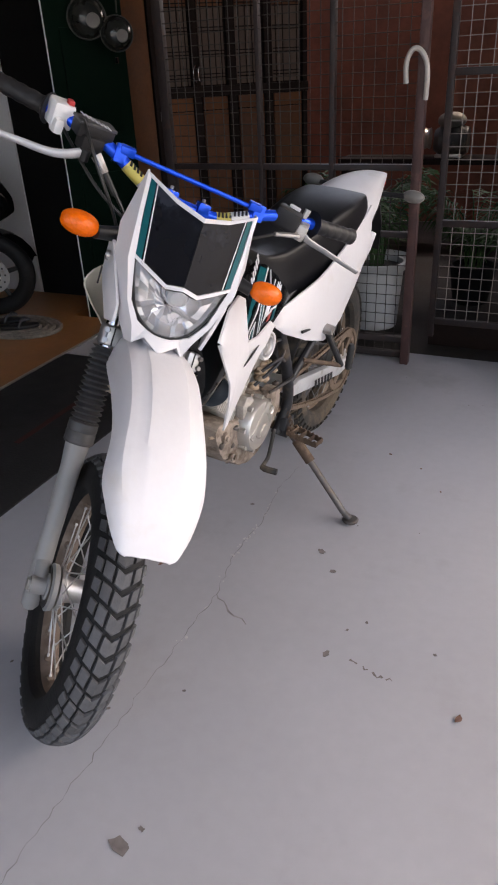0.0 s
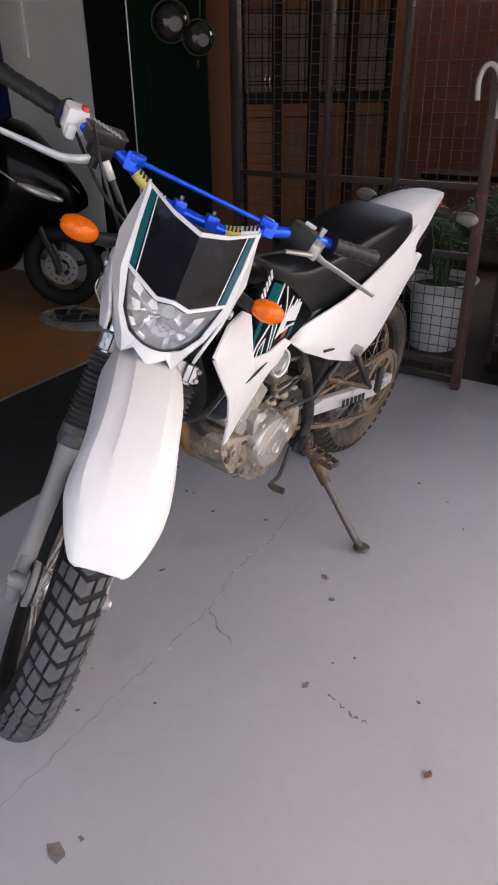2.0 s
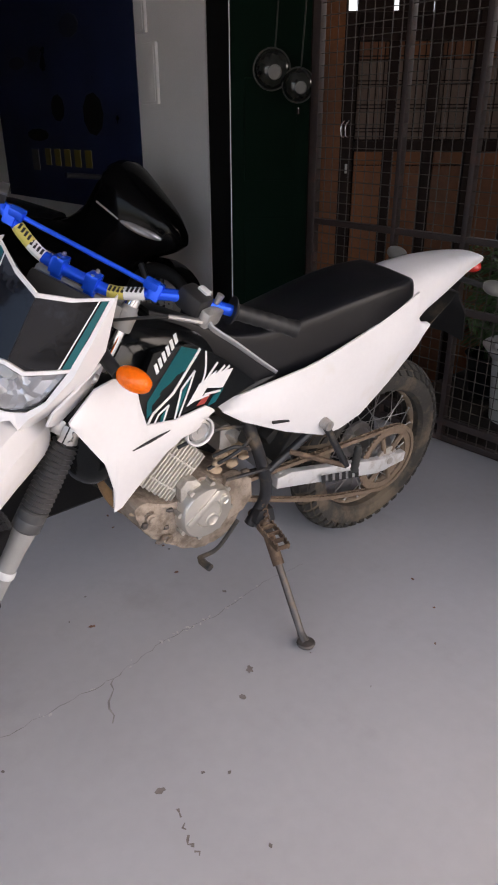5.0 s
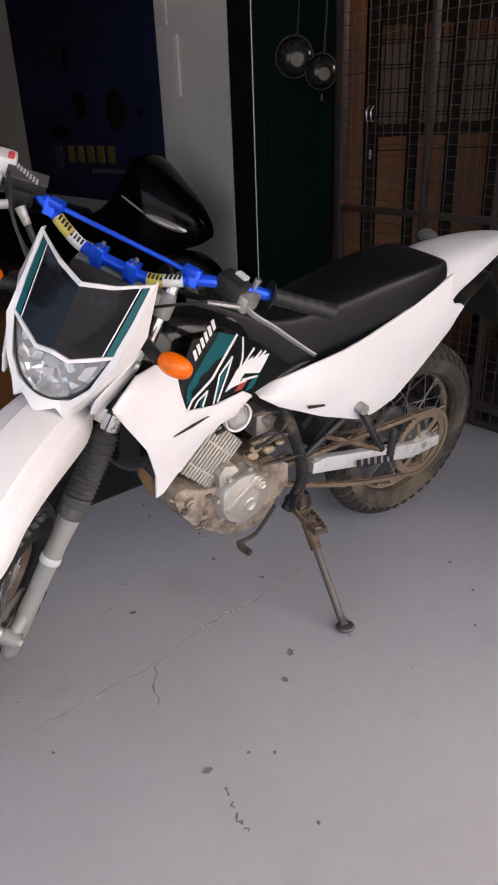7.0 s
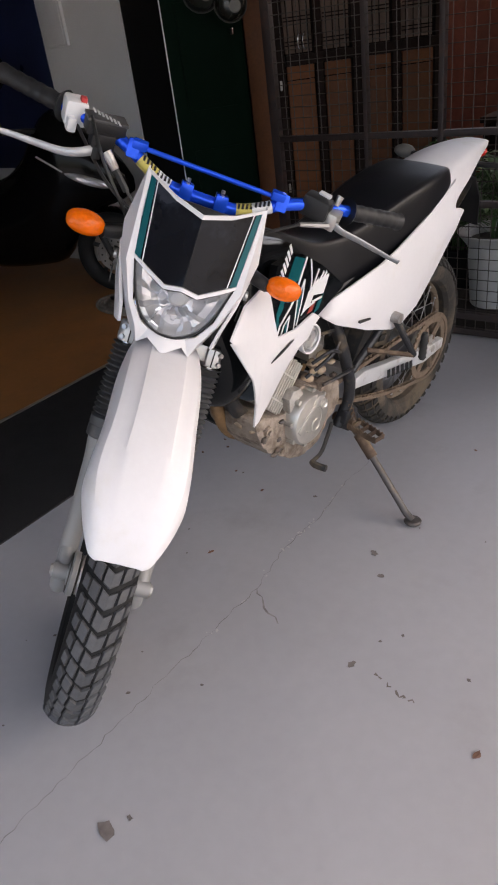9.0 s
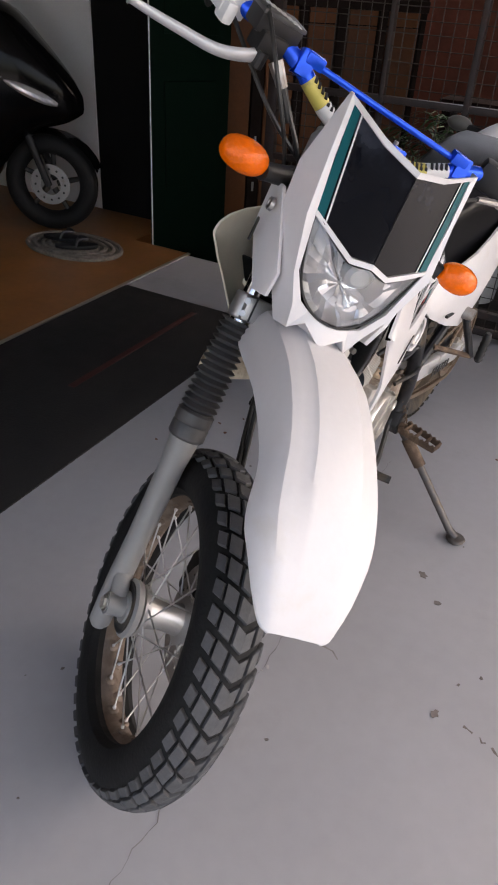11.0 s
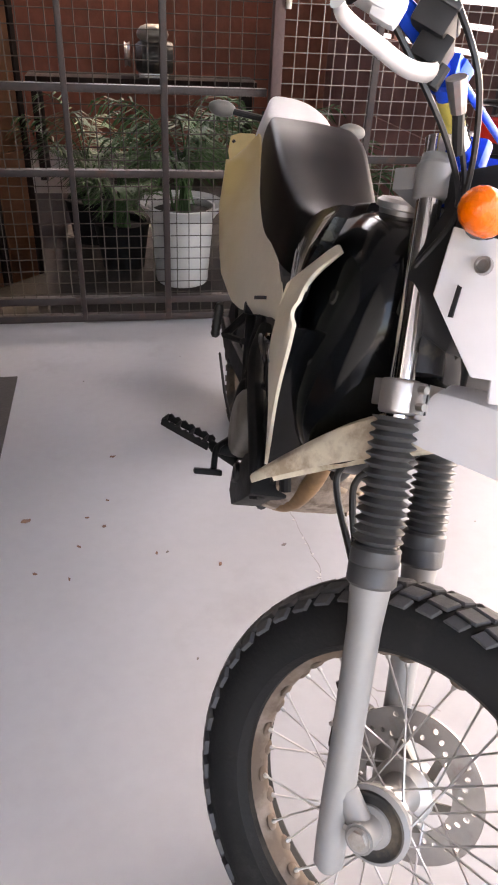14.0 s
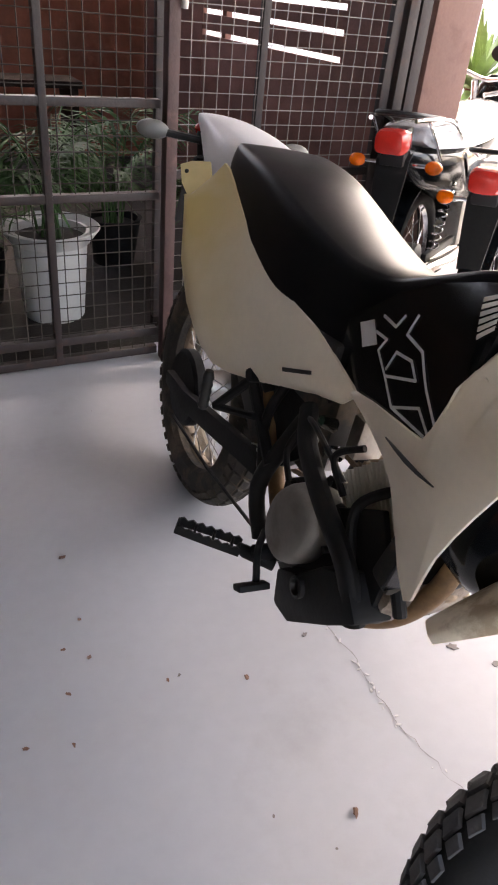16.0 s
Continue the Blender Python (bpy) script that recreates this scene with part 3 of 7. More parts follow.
for x, z, w, h in ((-5.55, 1.75, 0.3, 0.1), (-5.2, 1.8, 0.24, 0.12), (-4.6, 1.95, 0.3, 0.16), (-4.9, 1.4, 0.22, 0.2), (-4.35, 1.35, 0.3, 0.3), (-5.3, 1.2, 0.4, 0.1)):
    part("figure_shape", Geo().lathe([(0.001, 0.0), (0.5, 0.0), (0.5, 0.003)], 9, Matrix.Translation((x, 3.738, z)) @ Matrix.Diagonal((w, 1, h, 1))), poster_grey if z > 1.7 else deep_shade, poster)
for x, z, w, h in ((-3.575, 1.585, 0.2, 0.36), (-3.635, 2.0, 0.11, 0.35)):
    box = empty("switch_box", "grey flush electrical cover on the wall", "electrical box", ROOM, "covers on the wall")
    part("plate", Geo().box((x, 3.738, z), (w, 0.024, h)), paint_grey, box, bevel=0.006)
    part("inset", Geo().box((x, 3.724, z), (w - 0.035, 0.004, h - 0.035)), paint_grey, box, bevel=0.002)

# rubber runner with a red stripe
runner = empty("rubber_runner", "black rubber runner with one faded red stripe", "mat", ROOM)
part("sheet", Geo().box((-1.713, 0.9, 0.003), (0.735, 3.84, 0.006)), mat_black, runner, bevel=0.001)
part("stripe", Geo().box((-1.645, 2.33, 0.0065), (0.028, 0.8, 0.002)), mat_red, runner)

# round door mat and slippers on the laminate
g = Geo()
for k in range(6):
    r = 0.24 - 0.04 * k
    g.tube([(-2.62 + r * 1.15 * math.cos(a), 3.08 + r * 0.75 * math.sin(a), 0.014) for a in [2 * math.pi * j / 40 for j in range(41)]], 0.012, 8, caps=False)
g.lathe([(0.001, 0), (0.25, 0), (0.25, 0.006)], 32, Matrix.Translation((-2.62, 3.08, 0.004)) @ Matrix.Diagonal((1.1, 0.72, 1, 1)) @ Matrix.Rotation(radians(90), 4, "X"))
tagged(finish("door_mat", g, rope_mat, None, "oval grey-brown braided door mat", at=ROOM), category="mat")
for dx, dy, r in ((-0.04, 0.03, 20), (0.1, -0.03, 35)):
    m = ROOM @ pose(-2.66 + dx, 3.06 + dy, 0.03, 0, 0, r)
    sl = empty("slipper", "dark rubber slipper lying on the door mat", "slipper", m, "slippers")
    out = [(0.11 * math.cos(a) , (0.042 + 0.006 * math.cos(a)) * math.sin(a), 0) for a in [2 * math.pi * j / 20 for j in range(20)]]
    part("sole", Geo().slab(out, (0, 0, 0.018)), black_plastic, sl, bevel=0.004)
    part("strap", Geo().tube(curve([(0.0, -0.044, 0.015), (0.02, -0.03, 0.05), (0.06, 0, 0.045), (0.02, 0.03, 0.05), (0.0, 0.044, 0.015)], 5), 0.007, 8), gaiter_rubber, sl)

# ---- the motorcycle: x forward, y to its left, z up; rear axle at (0, 0, 0.315) ----
BIKE = Matrix.Translation((0.182, 2.515, 0.311)) @ Matrix.Rotation(radians(248.5), 4, "Z") @ Matrix.Rotation(radians(-7.5), 4, "X") @ Matrix.Translation((0, 0, -0.315))
STEER = Matrix.Translation((1.533, 0, 0)) @ Matrix.Rotation(radians(46.5), 4, Vector((-0.5, 0, 0.866))) @ Matrix.Translation((-1.533, 0, 0))
STEER_TOP = STEER @ Matrix.Translation((0, -0.023, 0))
bike = empty("motorcycle", "white dual-sport motorcycle, blue handlebar, muddy engine, on its side stand", "motorcycle", BIKE)
FA = Vector((1.434, 0, 0.29))
FB = Vector((1.39, 0, 0.28))
UP = Vector((-0.469, 0, 0.883))


def tyre_geo(R, r, height=0.006):
    """The smooth carcass of a tyre about the Y axis."""
    prof = []
    for k in range(17):
        b = radians(-118 + 236 * k / 16)
        prof.append((R - height - r + r * math.cos(b), r * 0.98 * math.sin(b)))
    inner = R - r * 1.75
    return Geo().lathe([(inner, -r * 0.62)] + prof + [(inner, r * 0.62)], 96, close=True)


def tread(R, r, rows, cols, skew, height, material, wheel):
    """Raised blocks round a tyre in arrow-shaped rows, each an object on a shared mesh; the first column lies across the middle."""
    def pt(a, w, h):
        b = w / r
        q = R - height - r + (r + h) * math.cos(b)
        return (q * math.cos(a), (r + h) * math.sin(b) * 0.98, q * math.sin(a))

    step = 2 * math.pi / rows

    def block(outline, length, lean):
        """outline: points (angle, width) across the row, drawn back by length."""
        ring = outline + [(a + length, w + lean) for a, w in reversed(outline)]
        ma, mw = sum(a for a, w in ring) / len(ring), sum(w for a, w in ring) / len(ring)
        n = len(ring)
        base = [pt(a, w, -0.002) for a, w in ring]
        edge = [pt(ma + (a - ma) * 0.96, mw + (w - mw) * 0.96, height * 0.72) for a, w in ring]
        top = [pt(ma + (a - ma) * 0.86, mw + (w - mw) * 0.88, height) for a, w in ring]
        faces = [tuple(range(2 * n, 3 * n))]
        for lo in (0, n):
            faces += [(lo + i, lo + (i + 1) % n, lo + n + (i + 1) % n, lo + n + i) for i in range(n)]
        first = part("tread_block", Geo().add(base + edge + top, faces), material, wheel, smooth=0)
        for i in range(1, rows):
            share(first, Matrix.Rotation(-i * step, 4, "Y"))

    def sweep(w):
        return skew * abs(w) * step / r

    for k, (w0, w1, length, shift) in enumerate(cols):
        if k == 0:
            block([(sweep(w1) + shift * step, -w1), (sweep(0) + shift * step, 0.0), (sweep(w1) + shift * step, w1)], length * step, 0.003)
            continue
        for s in (-1, 1):
            block([(sweep(w0) + shift * step, s * w0), (sweep(w1) + shift * step, s * w1)], length * step, 0.003)


def make_wheel(name, at, R, r, rim_r, rows, cols, skew, rim_mat, tyre_mat, tread_mat, spoke_mat, hub_r, hub_w, flange):
    rim = Geo()
    w = r * 0.62
    rim.lathe([(rim_r + 0.014, -w), (rim_r + 0.01, -w * 0.8), (rim_r - 0.004, -w * 0.7), (rim_r - 0.016, -w * 0.25), (rim_r - 0.018, 0), (rim_r - 0.016, w * 0.25), (rim_r - 0.004, w * 0.7), (rim_r + 0.01, w * 0.8), (rim_r + 0.014, w), (rim_r + 0.016, w * 0.7), (rim_r, 0), (rim_r + 0.016, -w * 0.7)], 72, close=True)
    wheel = part(name, rim, rim_mat, bike, at=at)
    part("tyre", tyre_geo(R, r), tyre_mat, wheel, "black rubber tyre with chevron tread blocks", smooth=30)
    tread(R, r, rows, cols, skew, 0.0075, tread_mat, wheel)
    hub = Geo().lathe([(0.012, -hub_w - 0.02), (0.016, -hub_w - 0.012), (hub_r * 0.55, -hub_w), (flange, -hub_w * 0.9), (flange, -hub_w * 0.7), (hub_r, -hub_w * 0.6), (hub_r * 0.85, 0), (hub_r, hub_w * 0.6), (flange, hub_w * 0.7), (flange, hub_w * 0.9), (hub_r * 0.55, hub_w), (0.016, hub_w + 0.012), (0.012, hub_w + 0.02)], 28)
    part("hub", hub, spoke_mat if name == "rear_wheel" else alloy, wheel)
    n = 36
    first = None
    for i in range(n):
        s = 1 if i % 2 else -1
        a = 2 * math.pi * i / n
        da = radians(46) * (1 if (i // 2) % 2 else -1)
        p0 = Vector((flange * 0.95 * math.cos(a + da), s * hub_w * 0.8, flange * 0.95 * math.sin(a + da)))
        p1 = Vector(((rim_r - 0.014) * math.cos(a), s * 0.006, (rim_r - 0.014) * math.sin(a)))
        d = p1 - p0
        g = Geo().tube([p0, p0 + d * 0.93, p0 + d * 0.935, p1], [0.0017, 0.0017, 0.0036, 0.0036], 5)
        part("spoke", g, spoke_mat, wheel, smooth=60)
        q = Vector(((rim_r - 0.016) * math.cos(a), s * 0.006, (rim_r - 0.016) * math.sin(a)))
        seat_mesh = Geo().ball((0, 0, 0), (0.005, 0.0105, 0.0125), 10, 6)
        part("nipple_seat", seat_mesh, rim_mat, wheel, at=Matrix.Translation(q) @ Matrix.Rotation(-a, 4, "Y"))
    return wheel


fw_at = STEER @ Matrix.Translation(FA)
front_wheel = make_wheel("front_wheel", fw_at, 0.313, 0.0545, 0.223, 48, [(0, 0.0145, 0.76, 0.0), (0.0182, 0.0355, 0.76, 0.0), (0.0392, 0.053, 0.62, 0.05)], 0.95, rim_brown, rubber, tread_lit_worn, alloy, 0.03, 0.055, 0.045)
rear_wheel = make_wheel("rear_wheel", Matrix.Translation((0, 0, 0.315)), 0.314, 0.057, 0.226, 44, [(0, 0.018, 0.74, 0.0), (0.0225, 0.045, 0.74, 0.0), (0.049, 0.066, 0.6, 0.05)], 0.8, rim_muddy, rubber_muddy, tread_muddy, steel, 0.05, 0.06, 0.066)

# brake disc with holes on the left of the front wheel
def drilled_ring(r0, r1, y0, y1, nr=24, na=480):
    """A flat ring with rows of drilled holes."""
    gone = set()
    for k in range(40):
        j = 2 + (k % 4) * 4 + (k // 4) % 2 * 2
        gone.update({((k * 12 + i) % na, j + d) for i in range(6) for d in range(4) if ((i - 2.5) / 3.0) ** 2 + ((d - 1.5) / 2.0) ** 2 <= 1.05})
    verts = [(q * math.cos(a), y, q * math.sin(a)) for y in (y0, y1) for i in range(na) for a in [2 * math.pi * i / na] for q in [r0 + (r1 - r0) * j / nr for j in range(nr + 1)]]

    def at(side, i, j):
        return side * na * (nr + 1) + (i % na) * (nr + 1) + j

    faces = []
    for i in range(na):
        for j in range(nr):
            if (i, j) in gone:
                continue
            faces += [(at(0, i, j), at(0, i, j + 1), at(0, i + 1, j + 1), at(0, i + 1, j)), (at(1, i, j), at(1, i + 1, j), at(1, i + 1, j + 1), at(1, i, j + 1))]
            for di, dj, p, q in ((-1, 0, (i, j), (i, j + 1)), (1, 0, (i + 1, j + 1), (i + 1, j)), (0, -1, (i + 1, j), (i, j)), (0, 1, (i, j + 1), (i + 1, j + 1))):
                if not 0 <= j + dj < nr or ((i + di) % na, j + dj) in gone:
                    faces.append((at(1, *p), at(1, *q), at(0, *q), at(0, *p)))
    return Geo().add(verts, faces)


disc = part("brake_disc", drilled_ring(0.066, 0.112, 0.062, 0.066), steel, front_wheel, "drilled steel brake disc")
for k in range(6):
    a = 2 * math.pi * k / 6
    g = Geo().slab([(0.035 * math.cos(a - 0.22), 0.06, 0.035 * math.sin(a - 0.22)), (0.066 * math.cos(a + 0.25), 0.06, 0.066 * math.sin(a + 0.25)), (0.066 * math.cos(a + 0.45), 0.06, 0.066 * math.sin(a + 0.45)), (0.035 * math.cos(a + 0.25), 0.06, 0.035 * math.sin(a + 0.25))], (0, 0.004, 0))
    part("carrier_arm", g, cover_grey, disc)
g = Geo().lathe([(0.02, -0.052), (0.05, -0.055), (0.052, -0.066), (0.046, -0.07), (0.03, -0.066), (0.028, -0.074), (0.014, -0.076)], 32)
part("hub_cover", g, fork_grey, front_wheel, "dusty speedometer drive housing")


part("hub_face", Geo().lathe([(0.046, -0.0705), (0.044, -0.0725), (0.03, -0.0675), (0.015, -0.07)], 32), dusty_black, front_wheel)


def along(s, y, fwd=0.0):
    p = FB + UP * s
    return Vector((p.x + fwd * 0.883, y, p.z + fwd * 0.469))


# fork legs, the axle carried ahead of them
LEGS = (-0.087, 0.094)
for y in LEGS:
    o = 1 if y > 0 else -1
    g = Geo().tube([along(s, y, f) for s, f in ((-0.085, 0.0), (-0.075, 0), (-0.03, 0), (0.03, 0), (0.1, 0), (0.25, 0), (0.3, 0), (0.31, 0))], [0.012, 0.0195, 0.021, 0.0215, 0.0205, 0.0225, 0.0265, 0.026], 24)
    ax = Vector((FA.x, y, FA.z))
    g.tube([along(0.03, y, 0.01), ax.lerp(along(0.02, y), 0.15)], [0.016, 0.017], 12)
    g.tube([ax + Vector((0, -0.02, 0)), ax + Vector((0, 0.02, 0))], 0.0195, 18)
    leg = part("fork_leg", g, fork_grey, bike, "grey painted fork leg", at=STEER)
    pts, rs = [], []
    nb = 14
    for k in range(nb * 6 + 1):
        t = k / (nb * 6)
        pts.append(along(0.35 + 0.168 * t, y))
        rs.append(0.029 + 0.0042 * math.cos(2 * math.pi * k / 6) - 0.0025 * t)
    g = Geo().tube(pts, rs, 22)
    part("fork_gaiter", g, gaiter_rubber, leg, "ribbed black rubber gaiter", smooth=80)
    g = Geo().tube([along(a, y) for a in (0.302, 0.306, 0.326, 0.33, 0.333, 0.351, 0.354)], [0.029, 0.0325, 0.0325, 0.031, 0.0325, 0.032, 0.029], 24)
    part("gaiter_collar", g, gaiter_rubber, leg)
    part("stanchion", Geo().tube([along(0.5, y), along(0.86, y)], 0.0158, 24), chrome, leg, "chromed fork tube")
    part("axle_nut", Geo().tube([ax + Vector((0, o * 0.018, 0)), ax + Vector((0, o * 0.027, 0))], 0.0125, 6), alloy_dirty, leg)
    part("axle_washer", Geo().tube([ax + Vector((0, o * 0.019, 0)), ax + Vector((0, o * 0.0225, 0))], 0.016, 16), steel, leg)
    part("fork_bolt", Geo().tube([along(-0.01, y + o * 0.006, 0.018), along(-0.01, y + o * 0.006, 0.032)], 0.007, 6), steel, leg)
    if o > 0:
        part("fork_band", Geo().tube([along(0.178, y), along(0.181, y), along(0.193, y), along(0.196, y)], [0.023, 0.0245, 0.0245, 0.023], 20), grey_plastic, leg, "pale plastic cable clip")

g = Geo()
for y in LEGS:
    g.tube([along(0.522, y), along(0.526, y), along(0.562, y), along(0.566, y)], [0.022, 0.0245, 0.0245, 0.022], 24)
    g.box(along(0.544, y, 0.026), (0.018, 0.026, 0.038), Matrix.Rotation(radians(-28), 4, "Y"))
g.box(along(0.548, 0, -0.01), (0.06, 0.16, 0.034), Matrix.Rotation(radians(-28), 4, "Y"))
clamp = part("lower_fork_clamp", g, alloy, bike, "bare metal lower fork clamp", bevel=0.002, at=STEER)
for y in LEGS:
    part("clamp_slot", Geo().box(along(0.544, y, 0.0355), (0.002, 0.003, 0.039), Matrix.Rotation(radians(-28), 4, "Y")), black_plastic, clamp)
    for q in (0.534, 0.555):
        part("bolt", Geo().tube([along(q, y + 0.012 * (1 if y > 0 else -1), 0.03), along(q, y + 0.016 * (1 if y > 0 else -1), 0.04)], 0.0055, 8), steel, clamp)
g = Geo()
for y in LEGS:
    g.tube([along(0.785, y), along(0.789, y), along(0.826, y), along(0.83, y), along(0.84, y)], [0.0195, 0.0215, 0.0215, 0.018, 0.017], 20)
g.box(along(0.815, 0, -0.015), (0.075, 0.17, 0.028), Matrix.Rotation(radians(-28), 4, "Y"))
part("upper_fork_clamp", g, fork_grey, bike, bevel=0.002, at=STEER)
# brake hose
for q in (0.0, 0.032):
    part("brake_hose", Geo().tube(curve([(1.16, 0.03, 0.78), (1.103 + q, 0.055, 0.665), (1.072 + q, 0.06, 0.6), (1.091 + q, 0.062, 0.555), (1.19, 0.068 + 0.3 * q, 0.47), (1.24, 0.085, 0.39), (1.262, 0.085, 0.345)], 8), 0.0058, 8), hose, bike, at=STEER)
tilt = Matrix.Rotation(radians(-24), 4, "Y")
caliper = part("brake_caliper", Geo().box(along(0.03, 0.078, -0.062), (0.056, 0.03, 0.088), tilt), dusty_black, bike, "dusty black brake caliper", bevel=0.01, at=STEER)
part("caliper_bracket", Geo().box(along(0.03, 0.094, -0.036), (0.03, 0.012, 0.07), tilt), alloy_dirty, caliper, bevel=0.003)
for q in (0.008, 0.052):
    c = along(q, 0.092, -0.066)
    part("piston_housing", Geo().tube([c, c + Vector((0, 0.012, 0)), c + Vector((0, 0.016, 0))], [0.018, 0.017, 0.012], 18), dusty_black, caliper)
    part("caliper_bolt", Geo().tube([along(q, 0.098, -0.036), along(q, 0.106, -0.036)], 0.007, 6), steel, caliper)
part("pad_pin", Geo().tube([along(0.03, 0.06, -0.088), along(0.03, 0.1, -0.088)], 0.004, 8), steel, caliper)
part("hose_elbow", Geo().tube(curve([along(0.09, 0.085, -0.094), along(0.08, 0.085, -0.088), along(0.074, 0.085, -0.07)], 4), 0.0075, 8), black_plastic, caliper)

# front mudguard
rows = []
fend = [(1.165, 0.795, 0.07, 0.07), (1.2, 0.81, 0.075, 0.08), (1.26, 0.826, 0.079, 0.08), (1.34, 0.836, 0.081, 0.072), (1.42, 0.828, 0.081, 0.062), (1.475, 0.814, 0.083, 0.052), (1.505, 0.803, 0.086, 0.052), (1.53, 0.793, 0.088, 0.058), (1.56, 0.778, 0.088, 0.054), (1.59, 0.759, 0.082, 0.042), (1.625, 0.73, 0.07, 0.03), (1.652, 0.702, 0.056, 0.018), (1.663, 0.687, 0.048, 0.008), (1.668, 0.68, 0.038, 0.003)]
for x, z, w, deep in fend:
    lift = 0.009 * min(1, max(0, (1.66 - x) / 0.16))
    row = []
    half = ((1.04, -deep), (1.0, -deep * 0.6), (0.93, -deep * 0.28), (0.85, -deep * 0.1), (0.68, 0.0), (0.52, lift * 0.35), (0.44, lift * 0.9), (0.34, lift))
    for u, dz in [(-u, h) for u, h in half] + [(0, lift + 0.001)] + [(u, h) for u, h in reversed(half)]:
        row.append((x, u * w, z + dz))
    rows.append(row)
fine_rows = [list(c) for c in zip(*[curve(col, 2) for col in zip(*rows)])]
front_fender = part("front_fender", Geo().sheet(fine_rows, (-0.002, 0, -0.004)), white_plastic, bike, "white plastic front mudguard with raised centre", smooth=24, at=STEER @ Matrix.Translation((0, -0.007, 0)))
rows = []
for x, z, w, drop in ((1.19, 0.79, 0.062, 0.05), (1.14, 0.745, 0.066, 0.055), (1.09, 0.69, 0.066, 0.05), (1.05, 0.628, 0.06, 0.036), (1.015, 0.565, 0.048, 0.02), (0.992, 0.522, 0.032, 0.01)):
    rows.append([(x + 0.85 * d, u * w, z - 0.5 * d) for u, d in ((-1, drop), (-0.97, drop * 0.4), (-0.85, drop * 0.08), (-0.4, -0.004), (0, -0.006), (0.4, -0.004), (0.85, drop * 0.08), (0.97, drop * 0.4), (1, drop))])
fine_rows = [list(c) for c in zip(*[curve([Vector(p) for p in col], 4) for col in zip(*rows)])]
part("fender_tail", Geo().sheet(fine_rows, (0.004, 0, -0.002)), stained_plastic, front_fender, "mud-stained cream rear half of the mudguard", smooth=45)

# headlight mask
def V(*p):
    return Vector(p)


T, Nn = V(1.131, 0.1145, 1.112), V(1.199, 0, 1.091)
LC, LI, LM, LB = V(1.222, 0.097, 0.981), V(1.26, 0.032, 0.96), V(1.264, 0, 0.968), V(1.268, 0, 0.863)
Ti, Ni = V(1.136, 0.1065, 1.103), V(1.201, 0, 1.083)
SC, SI, SM = V(1.219, 0.099, 0.988), V(1.257, 0.032, 0.967), V(1.261, 0, 0.975)
outer = [T, V(1.174, 0.112, 1.046), V(1.226, 0.11, 0.978), V(1.25, 0.086, 0.908), V(1.262, 0.063, 0.868), V(1.266, 0.052, 0.834), V(1.272, 0.034, 0.856), V(1.286, 0.0, 0.837)]
inner = [Ti, V(1.177, 0.104, 1.045), LC, V(1.245, 0.079, 0.911), V(1.258, 0.054, 0.877), V(1.262, 0.036, 0.869), V(1.266, 0.018, 0.864), LB]
back = [T + V(-0.012, 0.0, -0.002), V(1.15, 0.133, 1.01), V(1.17, 0.124, 0.945), V(1.205, 0.1, 0.89), V(1.215, 0.08, 0.848), V(1.228, 0.058, 0.815), V(1.235, 0.034, 0.835), V(1.24, 0, 0.815)]
g = Geo()
g.sheet([outer, inner], (-0.006, 0, -0.001))
g.sheet([[T, T.lerp(Nn, 0.5) + V(0.006, 0, -0.004), Nn], [Ti, Ti.lerp(Ni, 0.5) + V(0.006, 0, -0.004), Ni]], (-0.006, 0, -0.002))
g.sheet([[SC, SC.lerp(SI, 0.5), SI, SI.lerp(SM, 0.5), SM], [LC, LC.lerp(LI, 0.5) + V(0.002, 0, 0), LI, LI.lerp(LM, 0.5), LM]], (-0.006, 0, -0.002))
g.sheet([back, outer], (-0.004, -0.003, 0))
g.mirror()
cowl = part("headlight_cowl", g, white_plastic, bike, "white angular headlight mask", smooth=25, at=STEER_TOP)
g = Geo()
rows = []
low = [SC, SC.lerp(SI, 0.5), SI, SI.lerp(SM, 0.5), SM]
for k in range(5):
    a, b = Ti.lerp(Ni, k / 4), low[k]
    rows.append([a.lerp(b, q / 4) - V(0.004, 0, 0) for q in range(5)])
g.sheet(rows, (-0.003, 0, 0)).mirror()
screen = part("screen", g, screen_dark, cowl, "dark glossy smoked screen", smooth=20)
edge0, edge1 = [Ti.lerp(SC, q / 4) for q in range(5)], [Ti.lerp(Ni, 0.25).lerp(low[1], q / 4) for q in range(5)]
for w in (-1, 1):
    for t0, t1, m in ((0.02, 0.4, teal), (0.5, 0.57, decal_white)):
        row = [[a.lerp(b, t) + V(-0.0022, 0, 0) for a, b in zip(edge0, edge1)] for t in (t0, t1)]
        row = [[(p.x, w * p.y, p.z) for p in r] for r in row]
        part("stripe", Geo().sheet(row, (-0.001, 0, 0)), m, screen)
ridge = [Ni.lerp(SM, u / 4) + V(-0.0025, 0, 0) for u in range(5)]
part("centre_line", Geo().tube(ridge, 0.0011, 6), vinyl, screen)
